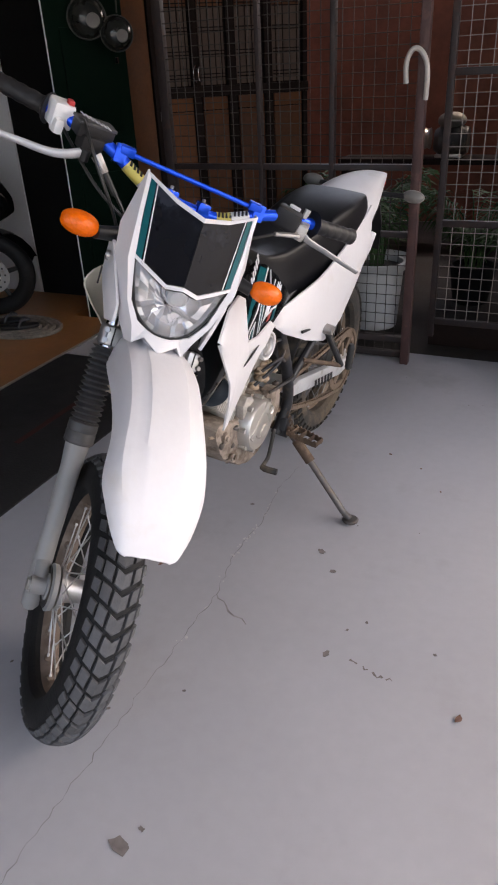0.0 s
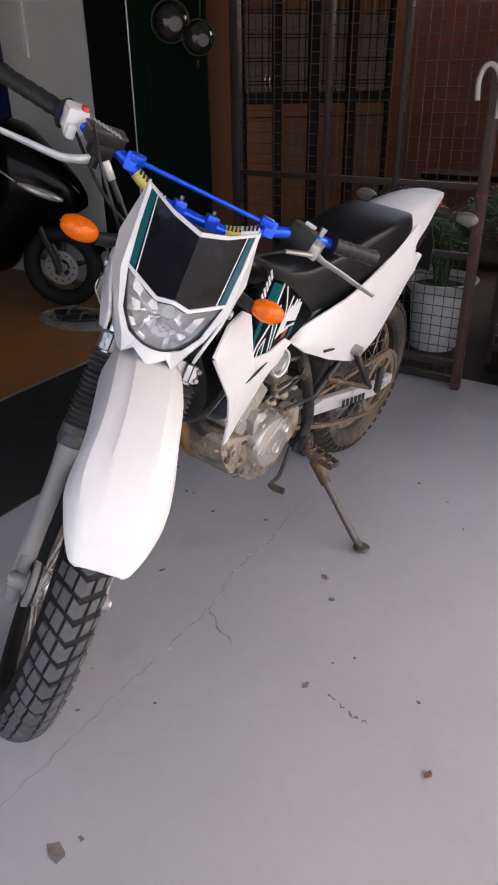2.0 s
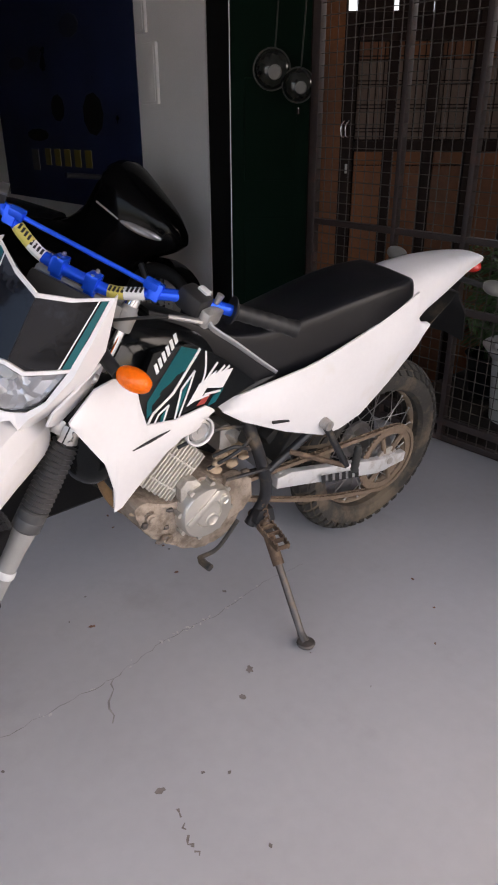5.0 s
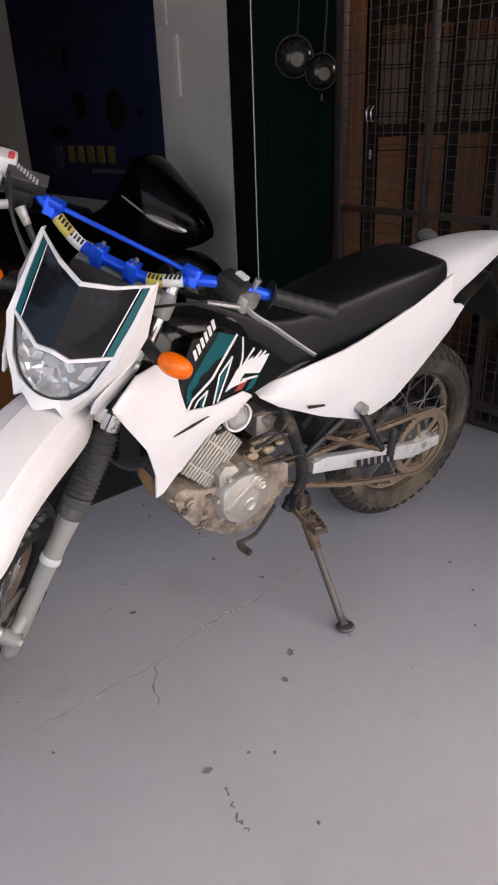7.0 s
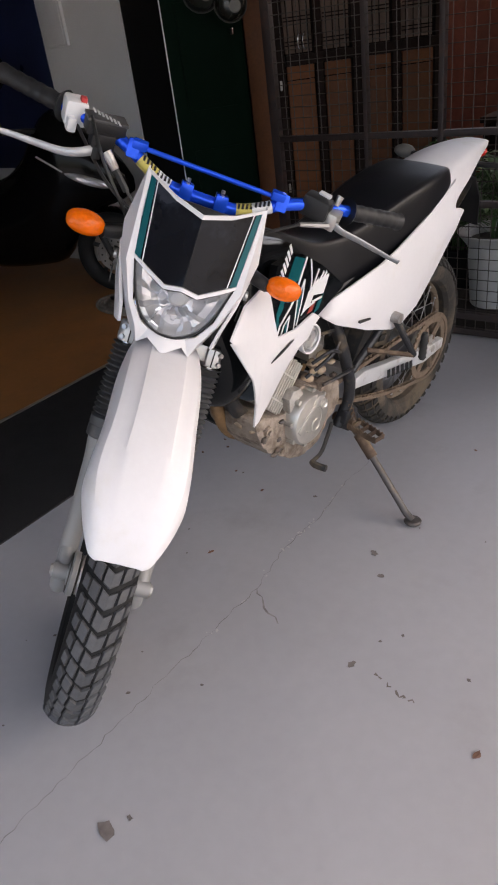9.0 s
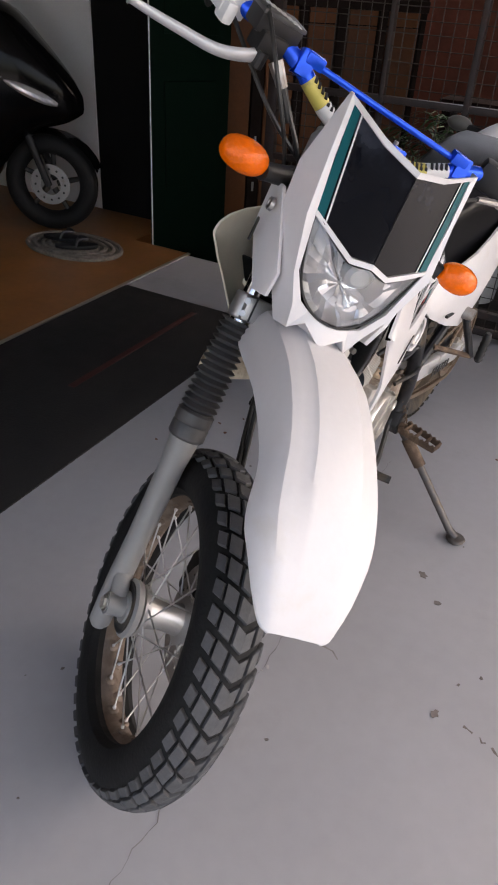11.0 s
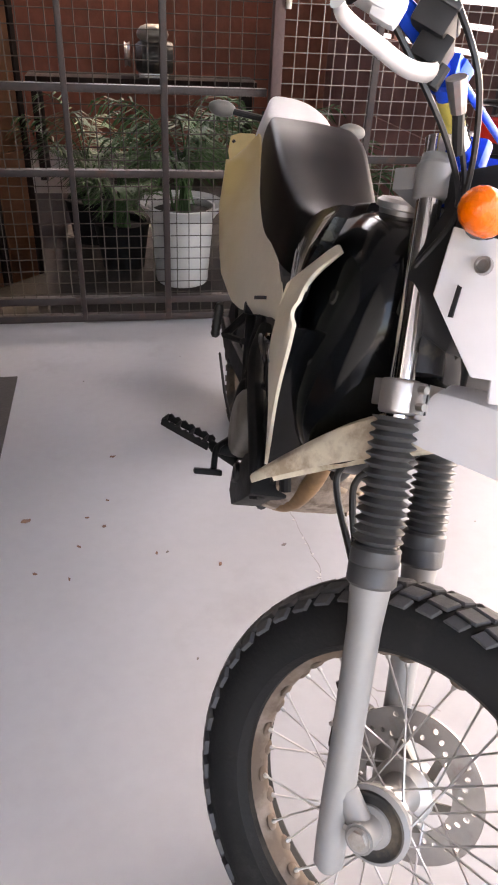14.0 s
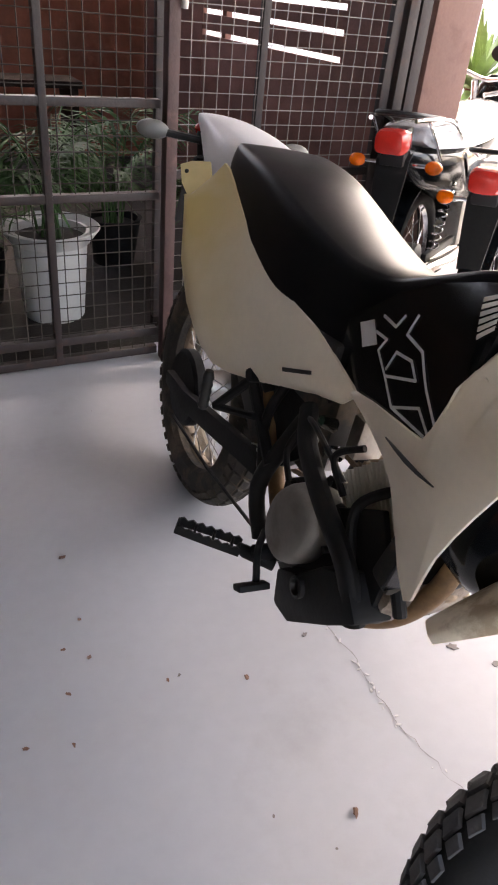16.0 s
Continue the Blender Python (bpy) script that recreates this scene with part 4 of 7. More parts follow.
# side ears of the mask, with slot and screw
for w in (-1, 1):
    out = [(1.098, 0.957), (1.121, 0.885), (1.205, 0.832), (1.238, 0.848), (1.238, 0.888), (1.2, 0.93), (1.15, 0.968)]
    g = Geo().slab([(x, w * (0.132 - 0.35 * max(0, x - 1.16) - 0.12 * max(0, 0.93 - z)), z) for x, z in out], (-0.003, -w * 0.006, 0))
    ear = part("cowl_ear", g, white_plastic, cowl, bevel=0.0015)
    part("cowl_screw", Geo().lathe([(0.001, 0.0), (0.006, 0.0), (0.007, 0.002), (0.0095, 0.002), (0.0105, -0.004)], 14, Matrix.Translation((1.152, w * 0.134, 0.938)) @ Matrix.Rotation(radians(0 if w > 0 else 180), 4, "Z")), steel, ear)
    part("cowl_vent", Geo().slab([(1.141, w * 0.1315, 0.908), (1.146, w * 0.1315, 0.908), (1.157, w * 0.13, 0.876), (1.152, w * 0.13, 0.874)], (0.0, w * 0.003, 0)), black_plastic, ear)
# dark lining behind the mask
g = Geo().loft([[V(1.06, y, z) for y, z in ((0.1, 1.0), (0.09, 0.9), (0.05, 0.84), (-0.05, 0.84), (-0.09, 0.9), (-0.1, 1.0))], [V(1.15, y, z) for y, z in ((0.112, 0.99), (0.095, 0.9), (0.06, 0.835), (-0.06, 0.835), (-0.095, 0.9), (-0.112, 0.99))]])
part("cowl_lining", g, black_plastic, cowl, bevel=0.004)
# headlight: bowl behind, lens in front
edge = [LM, LI, LI.lerp(LC, 0.5) + V(0.002, 0, 0), LC, V(1.243, 0.075, 0.912), V(1.256, 0.051, 0.88), V(1.266, 0.018, 0.864)]
loop = edge + [V(p.x, -p.y, p.z) for p in reversed(edge[1:])]
cen = V(1.272, 0, 0.915)
g = Geo()
g.loft([[tuple(cen.lerp(p, f) + V(d, 0, 0)) for p in loop] for f, d in ((0.02, 0.008), (0.5, 0.005), (0.85, 0.0), (1.0, -0.006))], caps=False)
lens = part("headlight_lens", g, clear_lens, cowl, "clear headlight lens", smooth=60)
lens.visible_shadow = False
fine = curve(loop + loop[:1], 4)[:-1]
rings = []
for i, (f, d) in enumerate(((0.04, -0.062), (0.3, -0.058), (0.52, -0.05), (0.75, -0.038), (0.9, -0.026), (0.93, -0.016), (1.0, -0.012))):
    rings.append([tuple(cen.lerp(p, f) + V(d + (0.009 if (k * 7 // 24) % 2 else 0.0) * (0 < i < 5) + 0.006 * math.sin(2.3 * i + k // 4), 0, 0)) for k, p in enumerate(fine)])
part("headlight_bowl", Geo().loft(rings, caps=False), reflector, cowl, "fluted silver reflector", smooth=15)
part("bulb_shield", Geo().tube([cen + V(-0.055, 0, 0.028), cen + V(-0.03, 0, 0.028), cen + V(-0.024, 0, 0.028)], [0.018, 0.018, 0.012], 16), grey_plastic, cowl)
rim = [cen.lerp(p, 0.985) + V(-0.004, 0, 0) for p in fine]
part("lens_gasket", Geo().tube(rim + rim[:1], 0.0022, 6, caps=False), black_plastic, cowl)
# instrument pod behind the mask
g = Geo().box((1.07, 0, 1.01), (0.09, 0.13, 0.06), Matrix.Rotation(radians(-35), 4, "Y"))
part("instrument_pod", g, black_plastic, bike, bevel=0.012, at=STEER_TOP)

# front indicators
for s in (-1, 1):
    g = Geo().tube(curve([(1.1, s * 0.1, 0.97), (1.125, s * 0.135, 0.97), (1.145, s * 0.168, 0.97)], 4), [0.017, 0.017, 0.016, 0.015, 0.0145, 0.014, 0.0135, 0.013, 0.0135], 12)
    ind = part("front_indicator", g, black_plastic, bike, "indicator on a short black rubber stalk", at=STEER_TOP)
    g = Geo()
    rings = []
    for k in range(1, 14):
        t = math.pi * k / 14
        rings.append([(1.148 + 0.024 * math.sin(t) * math.cos(a) - 0.002, s * (0.2 + 0.0365 * -math.cos(t)), 0.976 + 0.0235 * math.sin(t) ** 0.8 * math.sin(a)) for a in [2 * math.pi * j / 18 for j in range(18)]])
    part("lens", g.loft(rings), orange_lens, ind, "amber ribbed indicator lens", smooth=60)

# handlebar
bar_half = [(1.02, 0.0, 1.04), (1.018, 0.07, 1.042), (1.012, 0.115, 1.058), (1.0, 0.16, 1.078), (0.985, 0.215, 1.092), (0.96, 0.285, 1.094), (0.9, 0.41, 1.09)]
bar_pts = curve([(x, -y, z) for x, y, z in reversed(bar_half[1:])] + bar_half, 6)
bar = part("handlebar", Geo().tube(bar_pts, 0.0125, 14), blue_anodised, bike, "blue anodised handlebar with a crossbar", at=STEER_TOP)
part("crossbar", Geo().tube([(1.004, -0.15, 1.09), (1.004, 0.15, 1.09)], 0.005, 12), blue_anodised, bar)
for s in (-1, 1):
    g = Geo().box((1.002, s * 0.154, 1.082), (0.03, 0.024, 0.036), Matrix.Rotation(radians(-20), 4, "Y"))
    g.box((1.006, s * 0.143, 1.094), (0.02, 0.03, 0.018))
    part("crossbar_clamp", g, blue_anodised, bar, bevel=0.003)
    g = Geo().box((1.02, s * 0.036, 1.045), (0.042, 0.026, 0.034), Matrix.Rotation(radians(-15), 4, "Y"))
    g.box((1.015, s * 0.036, 1.01), (0.03, 0.024, 0.07), Matrix.Rotation(radians(-15), 4, "Y"))
    part("riser_clamp", g, blue_anodised, bar, bevel=0.004)
    for dx in (-0.013, 0.013):
        part("clamp_bolt", Geo().tube([(1.02 + dx, s * 0.036, 1.06), (1.019 + dx, s * 0.036, 1.066)], 0.004, 8), steel, bar)
    p = [q for q in bar_pts if 0.066 < s * q.y < 0.138]
    sticker = part("bar_label", Geo().tube([q for q in p if s * q.y < 0.104], 0.0131, 14, caps=False), label_yellow if s > 0 else decal_white, bar, "worn yellow and white sticker on the bar")
    part("label_end", Geo().tube([q for q in p if s * q.y > 0.096], 0.0129, 14, caps=False), decal_white if s > 0 else label_yellow, sticker)
    for k in range(8):
        y = s * (0.073 + 0.008 * k)
        q0 = min(bar_pts, key=lambda q: abs(q.y - y))
        part("letter_bar", Geo().box((q0.x + 0.006, y, q0.z + 0.0118), (0.012, 0.0045, 0.002), Matrix.Rotation(radians(26), 4, "Y")), black_plastic, sticker)
    gp, gr = [], []
    for k in range(31):
        t = k / 30
        gp.append(Vector((0.953 - 0.066 * t, s * (0.3 + 0.137 * t), 1.0938 - 0.006 * t)))
        gr.append(0.0165 + (0.0013 if k % 5 in (1, 2, 3) else 0.0) + (0.014 if k == 0 else 0.009 if k == 1 else 0) + (0.003 if k > 28 else 0))
    part("grip", Geo().tube(gp, gr, 18), black_plastic, bar, "ribbed black rubber grip", smooth=50)
# left switch gear and clutch lever
rz = Matrix.Rotation(radians(-22), 4, "Z")
g = Geo().box((0.988, 0.228, 1.094), (0.046, 0.06, 0.046), rz)
part("switch_housing", g, black_plastic, bar, bevel=0.01)
part("switch_button", Geo().box((0.975, 0.238, 1.115), (0.018, 0.026, 0.014), rz), grey_plastic, bar, bevel=0.003)
lv = curve([(1.0, 0.265, 1.085), (1.012, 0.285, 1.074), (1.008, 0.339, 1.065), (1.008, 0.400, 1.055), (1.006, 0.438, 1.049)], 6)
part("clutch_lever", Geo().tube(lv, [0.0085 - 0.0035 * i / (len(lv) - 1) for i in range(len(lv) - 1)] + [0.006], 10, flat=0.55), lever_dull, bar, "dull metal clutch lever")
part("lever_perch", Geo().box((0.992, 0.27, 1.082), (0.05, 0.024, 0.036), rz), alloy_dirty, bar, bevel=0.006)
part("perch_bolt", Geo().tube([(0.975, 0.268, 1.105), (0.97, 0.27, 1.125)], [0.006, 0.008], 8), steel, bar)
part("cable_adjuster", Geo().tube([(1.01, 0.262, 1.075), (1.035, 0.2, 1.066)], [0.007, 0.005], 8), steel, bar)
# right: throttle housing, brake master cylinder and lever
rz = Matrix.Rotation(radians(22), 4, "Z")
g = Geo().box((0.963, -0.28, 1.097), (0.046, 0.044, 0.048), rz)
g.box((0.985, -0.28, 1.08), (0.03, 0.02, 0.03), rz)
part("throttle_housing", g, decal_white, bar, "white plastic throttle housing", bevel=0.008)
part("kill_switch", Geo().box((0.968, -0.266, 1.124), (0.016, 0.012, 0.01), rz), red_plastic, bar, bevel=0.003)
g = Geo().box((0.997, -0.215, 1.1), (0.038, 0.075, 0.026), rz)
g.box((1.01, -0.215, 1.08), (0.034, 0.045, 0.03), rz)
mc = part("master_cylinder", g, black_plastic, bar, "black brake fluid reservoir box", bevel=0.004)
part("reservoir_lid", Geo().box((0.996, -0.215, 1.115), (0.041, 0.078, 0.006), rz), gaiter_rubber, mc, bevel=0.002)
for k in range(7):
    part("letter_bar", Geo().box((1.007 - 0.0035 * k, -0.19 - 0.0085 * k, 1.1188), (0.02, 0.004, 0.001), rz), grey_plastic, mc)
lv = curve([(1.02, -0.215, 1.066), (1.036, -0.245, 1.054), (1.034, -0.28, 1.042), (1.026, -0.331, 1.037), (1.02, -0.375, 1.034), (1.028, -0.402, 1.036)], 6)
part("brake_lever", Geo().tube(lv, [0.0105 - 0.005 * i / (len(lv) - 1) for i in range(len(lv) - 1)] + [0.0078], 12, flat=0.65), lever_silver, bar, "pale metal brake lever")
part("lever_pivot", Geo().tube([(1.03, -0.218, 1.05), (1.03, -0.218, 1.072)], 0.009, 10), black_plastic, bar)
part("banjo_joint", Geo().tube([(1.04, -0.2, 1.072), (1.05, -0.175, 1.05)], [0.011, 0.008], 10), steel, bar)
part("hose_sleeve", Geo().tube([(1.05, -0.175, 1.05), (1.06, -0.145, 1.02)], 0.0065, 8), dusty_black, bar)
for a, b, c, d in (((1.05, -0.17, 1.045), (1.075, -0.12, 1.0), (1.08, -0.08, 0.95), (1.1, 0.0, 0.85)), ((0.98, -0.27, 1.08), (1.06, -0.18, 1.02), (1.07, -0.08, 0.97), (1.02, 0.02, 0.9)), ((1.035, 0.2, 1.066), (1.07, 0.12, 1.03), (1.05, 0.06, 0.97), (1.0, 0.04, 0.9)), ((1.02, -0.24, 1.12), (1.07, -0.2, 1.07), (1.09, -0.13, 0.98), (1.07, -0.1, 0.9))):
    part("control_cable", Geo().tube(curve([a, b, c, d], 7), 0.0035, 6), hose, bar)

# tank, side shrouds, seat, side panels, tail
tank_sec = [(0.58, 0.70, 0.78, 0.05), (0.66, 0.68, 0.85, 0.085), (0.74, 0.66, 0.893, 0.115), (0.83, 0.62, 0.925, 0.132), (0.92, 0.575, 0.945, 0.15), (1.0, 0.55, 0.94, 0.155), (1.05, 0.57, 0.915, 0.145), (1.08, 0.63, 0.86, 0.115), (1.092, 0.68, 0.82, 0.07)]
rings = []
for x, z0, z1, w in tank_sec:
    ring = []
    for k in range(28):
        a = 2 * math.pi * k / 28
        cy, sz = math.cos(a), math.sin(a)
        ring.append(Vector((x, 0.006 + (w - 0.03) * math.copysign(abs(cy) ** 0.6, cy) * (1 - 0.25 * max(0, sz)), (z0 + z1) / 2 + (z1 - z0) / 2 * math.copysign(abs(sz) ** 0.75, sz))))
    rings.append(ring)
rings = [list(r) for r in zip(*[curve(c, 4) for c in zip(*rings)])]
tank = part("fuel_tank", Geo().loft(rings), black_gloss, bike, "gloss black fuel tank", smooth=50)
g = Geo().lathe([(0.0, -0.012), (0.036, -0.012), (0.038, 0.0), (0.043, 0.002), (0.043, 0.01), (0.037, 0.015), (0.0, 0.017)], 32, Matrix.Translation((0.905, 0.004, 0.946)) @ Matrix.Rotation(radians(90), 4, "X") @ Matrix.Rotation(radians(8), 4, "Z"))
part("filler_cap", g, alloy, tank, "bare metal filler cap")

sh_out = {
    1: ([(0.735, 0.712), (0.76, 0.728), (0.85, 0.722), (0.928, 0.736), (0.945, 0.79), (0.955, 0.85), (0.99, 0.868), (1.05, 0.856), (1.112, 0.806)],
        [(0.735, 0.706), (0.785, 0.672), (0.83, 0.667), (0.87, 0.645), (0.91, 0.61), (0.95, 0.572), (0.985, 0.535), (1.005, 0.53), (1.01, 0.60), (1.035, 0.68), (1.08, 0.75), (1.112, 0.8)]),
    -1: ([(0.707, 0.692), (0.76, 0.705), (0.82, 0.717), (0.88, 0.731), (0.925, 0.743), (0.936, 0.765), (0.944, 0.8), (0.948, 0.85), (0.951, 0.885), (0.96, 0.898), (1.0, 0.9), (1.05, 0.889), (1.075, 0.878), (1.09, 0.866), (1.094, 0.86)],
         [(0.707, 0.682), (0.78, 0.672), (0.84, 0.66), (0.88, 0.64), (0.915, 0.6), (0.95, 0.555), (0.985, 0.528), (0.998, 0.54), (1.004, 0.585), (1.012, 0.625), (1.03, 0.675), (1.049, 0.721), (1.068, 0.765), (1.085, 0.8), (1.094, 0.828)]),
}


def shroud_y(s, x, z):
    if s > 0:
        return 0.148 + 0.045 * (x - 0.8) / 0.3 - 0.16 * max(0, 0.66 - z) - 0.1 * max(0, z - 0.8)
    return -0.036 + 0.1446 * x + 0.055 * z + 0.014 * math.exp(-((x - 0.94) / 0.09) ** 2 - ((z - 0.74) / 0.1) ** 2) - 0.8 * max(0, z - 0.83) * min(1, max(0, (1.1 - x) / 0.1))


for s in (-1, 1):
    sh_top, sh_bot = sh_out[s]
    x0, x1 = sh_top[0][0], sh_top[-1][0]
    rows = []
    for x in sorted({round(x0 + (x1 - x0) * k / 56, 4) for k in range(57)} | {p[0] for p in sh_top + sh_bot}):
        a, b = lerp(sh_bot, x), lerp(sh_top, x)
        rows.append([(x, s * (shroud_y(s, x, a + (b - a) * j / 7) + 0.006 * math.sin(math.pi * j / 7)), a + (b - a) * j / 7) for j in range(8)])
    sh = part("side_shroud", Geo().sheet(rows, (0, -s * 0.005, 0)), white_plastic if s > 0 else warm_aged_plastic, bike, "white plastic radiator shroud with a dark slot", smooth=40)

    def on_shroud(x, z, up=0.0):
        return Vector((x, s * (shroud_y(s, x, z) + 0.005 + up), z))

    sx, sz, ex, ez = (0.87, 0.708, 0.1, -0.014) if s > 0 else (0.845, 0.697, 0.138, 0.018)
    part("slot", Geo().sheet([[on_shroud(sx + ex * t, sz + ez * t + 0.003 * math.sin(math.pi * t), 0.004) for t in (0, 0.25, 0.5, 0.75, 1)], [on_shroud(sx + ex * t, sz + ez * t - 0.003 * math.sin(math.pi * t) - 0.001, 0.004) for t in (0, 0.25, 0.5, 0.75, 1)]], (0, -s * 0.002, 0)), black_plastic, sh)
    if s < 0:
        for bx, bz in ((0.97, 0.84), (0.985, 0.73)):
            part("mounting_boss", Geo().tube([(bx, s * (shroud_y(s, bx, bz) - 0.006), bz), (bx + 0.002, s * (shroud_y(s, bx, bz) - 0.018), bz)], [0.013, 0.011], 12), warm_aged_plastic, sh)

    # painted tank side with its graphic
    def on_side(x, z, up=0.0):
        y = 0.128 + 0.03 * (x - 0.7) / 0.25 - 0.12 * max(0, z - 0.78) if s > 0 else 0.09 + 0.19 * (x - 0.67) - 0.1 * max(0, z - 0.8) - 3.5 * max(0, z - 0.85) ** 2
        return Vector((x, s * (y + up), z))

    top = [(0.6, 0.744), (0.705, 0.828), (0.8, 0.885), (0.9, 0.885), (0.93, 0.82), (0.948, 0.77)]
    bot = [(0.6, 0.738), (0.731, 0.706), (0.84, 0.703), (0.948, 0.715)]
    if s < 0:
        top = [(0.54, 0.725), (0.65, 0.8), (0.73, 0.86), (0.8, 0.9), (0.87, 0.928), (0.915, 0.943), (0.94, 0.925), (0.955, 0.84)]
        bot = [(0.54, 0.69), (0.703, 0.678), (0.82, 0.7), (0.955, 0.725)]
    xa, xb = top[0][0], top[-1][0]
    rows = [[on_side(x, lerp(bot, x) + (lerp(top, x) - lerp(bot, x)) * j / 6) for j in range(7)] for x in [xa + (xb - xa) * k / 20 for k in range(21)]]
    side = part("tank_side_cover", Geo().sheet(rows, (0, -s * 0.02, 0)), black_gloss, bike, "glossy black tank side with teal and white graphic", smooth=40)

    def patch(name, a, b, c, d, m, up=0.0012):
        """A four-cornered sticker laid on the cover."""
        g = [[on_side(p[0] + (q[0] - p[0]) * t, p[1] + (q[1] - p[1]) * t, up) for t in (0, 0.25, 0.5, 0.75, 1)] for p, q in ((a, b), ((a[0] + d[0], 0), (b[0] + c[0], 0)), (d, c))]
        g[1] = [(g[0][i] + g[2][i]) / 2 for i in range(5)]
        part(name, Geo().sheet(g, (0, -s * 0.001, 0)), m, side)

    def stroke(name, pts, w, m, up=0.0018):
        """A line sticker of width w along the points."""
        for (x0, z0), (x1, z1) in zip(pts, pts[1:]):
            d = Vector((x1 - x0, 0, z1 - z0)).normalized()
            nx, nz = -d.z * w / 2, d.x * w / 2
            x0, z0, x1, z1 = x0 - d.x * w * 0.3, z0 - d.z * w * 0.3, x1 + d.x * w * 0.3, z1 + d.z * w * 0.3
            patch(name, (x0 + nx, z0 + nz), (x1 + nx, z1 + nz), (x1 - nx, z1 - nz), (x0 - nx, z0 - nz), m, up)

    if s > 0:
        patch("teal_stripe", (0.922, 0.762), (0.92, 0.785), (0.824, 0.884), (0.779, 0.866), teal)
        patch("teal_stripe", (0.922, 0.745), (0.922, 0.768), (0.8, 0.86), (0.78, 0.85), teal, 0.0009)
        stroke("white_line", [(0.924, 0.724), (0.906, 0.752), (0.85, 0.787), (0.774, 0.866)], 0.0065, decal_white)
        stroke("white_line", [(0.908, 0.717), (0.891, 0.745), (0.864, 0.76), (0.879, 0.72)], 0.0045, decal_white)
        stroke("white_line", [(0.846, 0.722), (0.829, 0.788), (0.79, 0.82), (0.821, 0.754), (0.834, 0.724)], 0.005, decal_white)
        patch("teal_flash", (0.842, 0.728), (0.826, 0.782), (0.802, 0.806), (0.834, 0.74), teal, 0.001)
        patch("teal_flash", (0.887, 0.722), (0.884, 0.74), (0.87, 0.753), (0.88, 0.722), teal, 0.001)
        stroke("white_line", [(0.756, 0.856), (0.757, 0.83), (0.76, 0.808), (0.768, 0.79)], 0.005, decal_white)
        patch("white_flash", (0.813, 0.74), (0.778, 0.786), (0.725, 0.805), (0.77, 0.752), decal_white)
        patch("white_flash", (0.775, 0.776), (0.742, 0.8), (0.676, 0.798), (0.707, 0.758), decal_white, 0.0016)
        for a, b in (((0.76, 0.79), (0.724, 0.823)), ((0.735, 0.79), (0.702, 0.81)), ((0.72, 0.79), (0.688, 0.806)), ((0.79, 0.75), (0.75, 0.752)), ((0.76, 0.756), (0.715, 0.752))):
            stroke("brush_streak", [a, b], 0.0055, decal_white, 0.002)
        patch("red_flash", (0.785, 0.733), (0.765, 0.75), (0.74, 0.755), (0.76, 0.732), decal_red, 0.0014)
        patch("teal_flash", (0.753, 0.722), (0.735, 0.744), (0.703, 0.757), (0.727, 0.726), teal, 0.0014)
        for k in range(6):
            x0, z0 = 0.893 - 0.0107 * k, 0.838 + 0.0106 * k
            patch("letter_bar", (x0, z0), (x0 + 0.006, z0 + 0.022), (x0 - 0.002, z0 + 0.026), (x0 - 0.007, z0 + 0.006), decal_white, 0.002)
    else:
        outline = [[(0.714, 0.818), (0.755, 0.819), (0.767, 0.84)], [(0.708, 0.791), (0.745, 0.795), (0.731, 0.772), (0.773, 0.751), (0.816, 0.726), (0.91, 0.738)], [(0.797, 0.853), (0.79, 0.823), (0.84, 0.821), (0.882, 0.787), (0.933, 0.757)], [(0.769, 0.761), (0.782, 0.793), (0.826, 0.801), (0.851, 0.785), (0.775, 0.753)], [(0.816, 0.726), (0.88, 0.761), (0.922, 0.743)]]
        for pts in outline:
            stroke("outline_line", pts, 0.0042, grey_plastic)
        patch("white_patch", (0.649, 0.78), (0.689, 0.802), (0.72, 0.776), (0.68, 0.753), decal_white)
        for k in range(6):
            t0, t1 = (k + 0.1) / 6, (k + 0.75) / 6
            patch("letter_bar", (0.889 + 0.038 * t0, 0.917 - 0.041 * t0), (0.915 + 0.027 * t0, 0.933 - 0.038 * t0), (0.915 + 0.027 * t1, 0.933 - 0.038 * t1), (0.889 + 0.038 * t1, 0.917 - 0.041 * t1), cane_pale, 0.002)

# seat
seat_sec = [(0.05, 0.9, 0.918, 0.06, 0.012), (0.06, 0.893, 0.926, 0.098, 0.012), (0.09, 0.882, 0.931, 0.116, 0.012), (0.2, 0.822, 0.926, 0.125, 0.011), (0.3, 0.775, 0.911, 0.121, 0.007), (0.4, 0.745, 0.889, 0.114, 0.004), (0.5, 0.722, 0.87, 0.102, 0.003), (0.575, 0.714, 0.86, 0.091, 0.003), (0.65, 0.765, 0.862, 0.068, 0.006), (0.73, 0.83, 0.893, 0.056, 0.004), (0.8, 0.88, 0.924, 0.05, 0.003), (0.85, 0.905, 0.94, 0.04, 0.003)]
rings = []
for x, z0, z1, w, c in seat_sec:
    half = ((1.0, -0.28), (1.0, 0.0), (0.97, 0.4), (0.925, 0.74), (0.895, 0.85), (0.855, 0.91), (0.76, 0.94), (0.4, 0.98))
    ring = [(-u, h) for u, h in half] + [(0, 1.0)] + [(u, h) for u, h in reversed(half)] + [(0, -0.28)]
    rings.append([Vector((x, c + u * w, z0 + (z1 - z0) * h)) for u, h in ring])
rings = [list(r) for r in zip(*[curve(c, 4) for c in zip(*rings)])]
seat = part("seat", Geo().loft(rings), vinyl, bike, "long black vinyl seat", smooth=50)

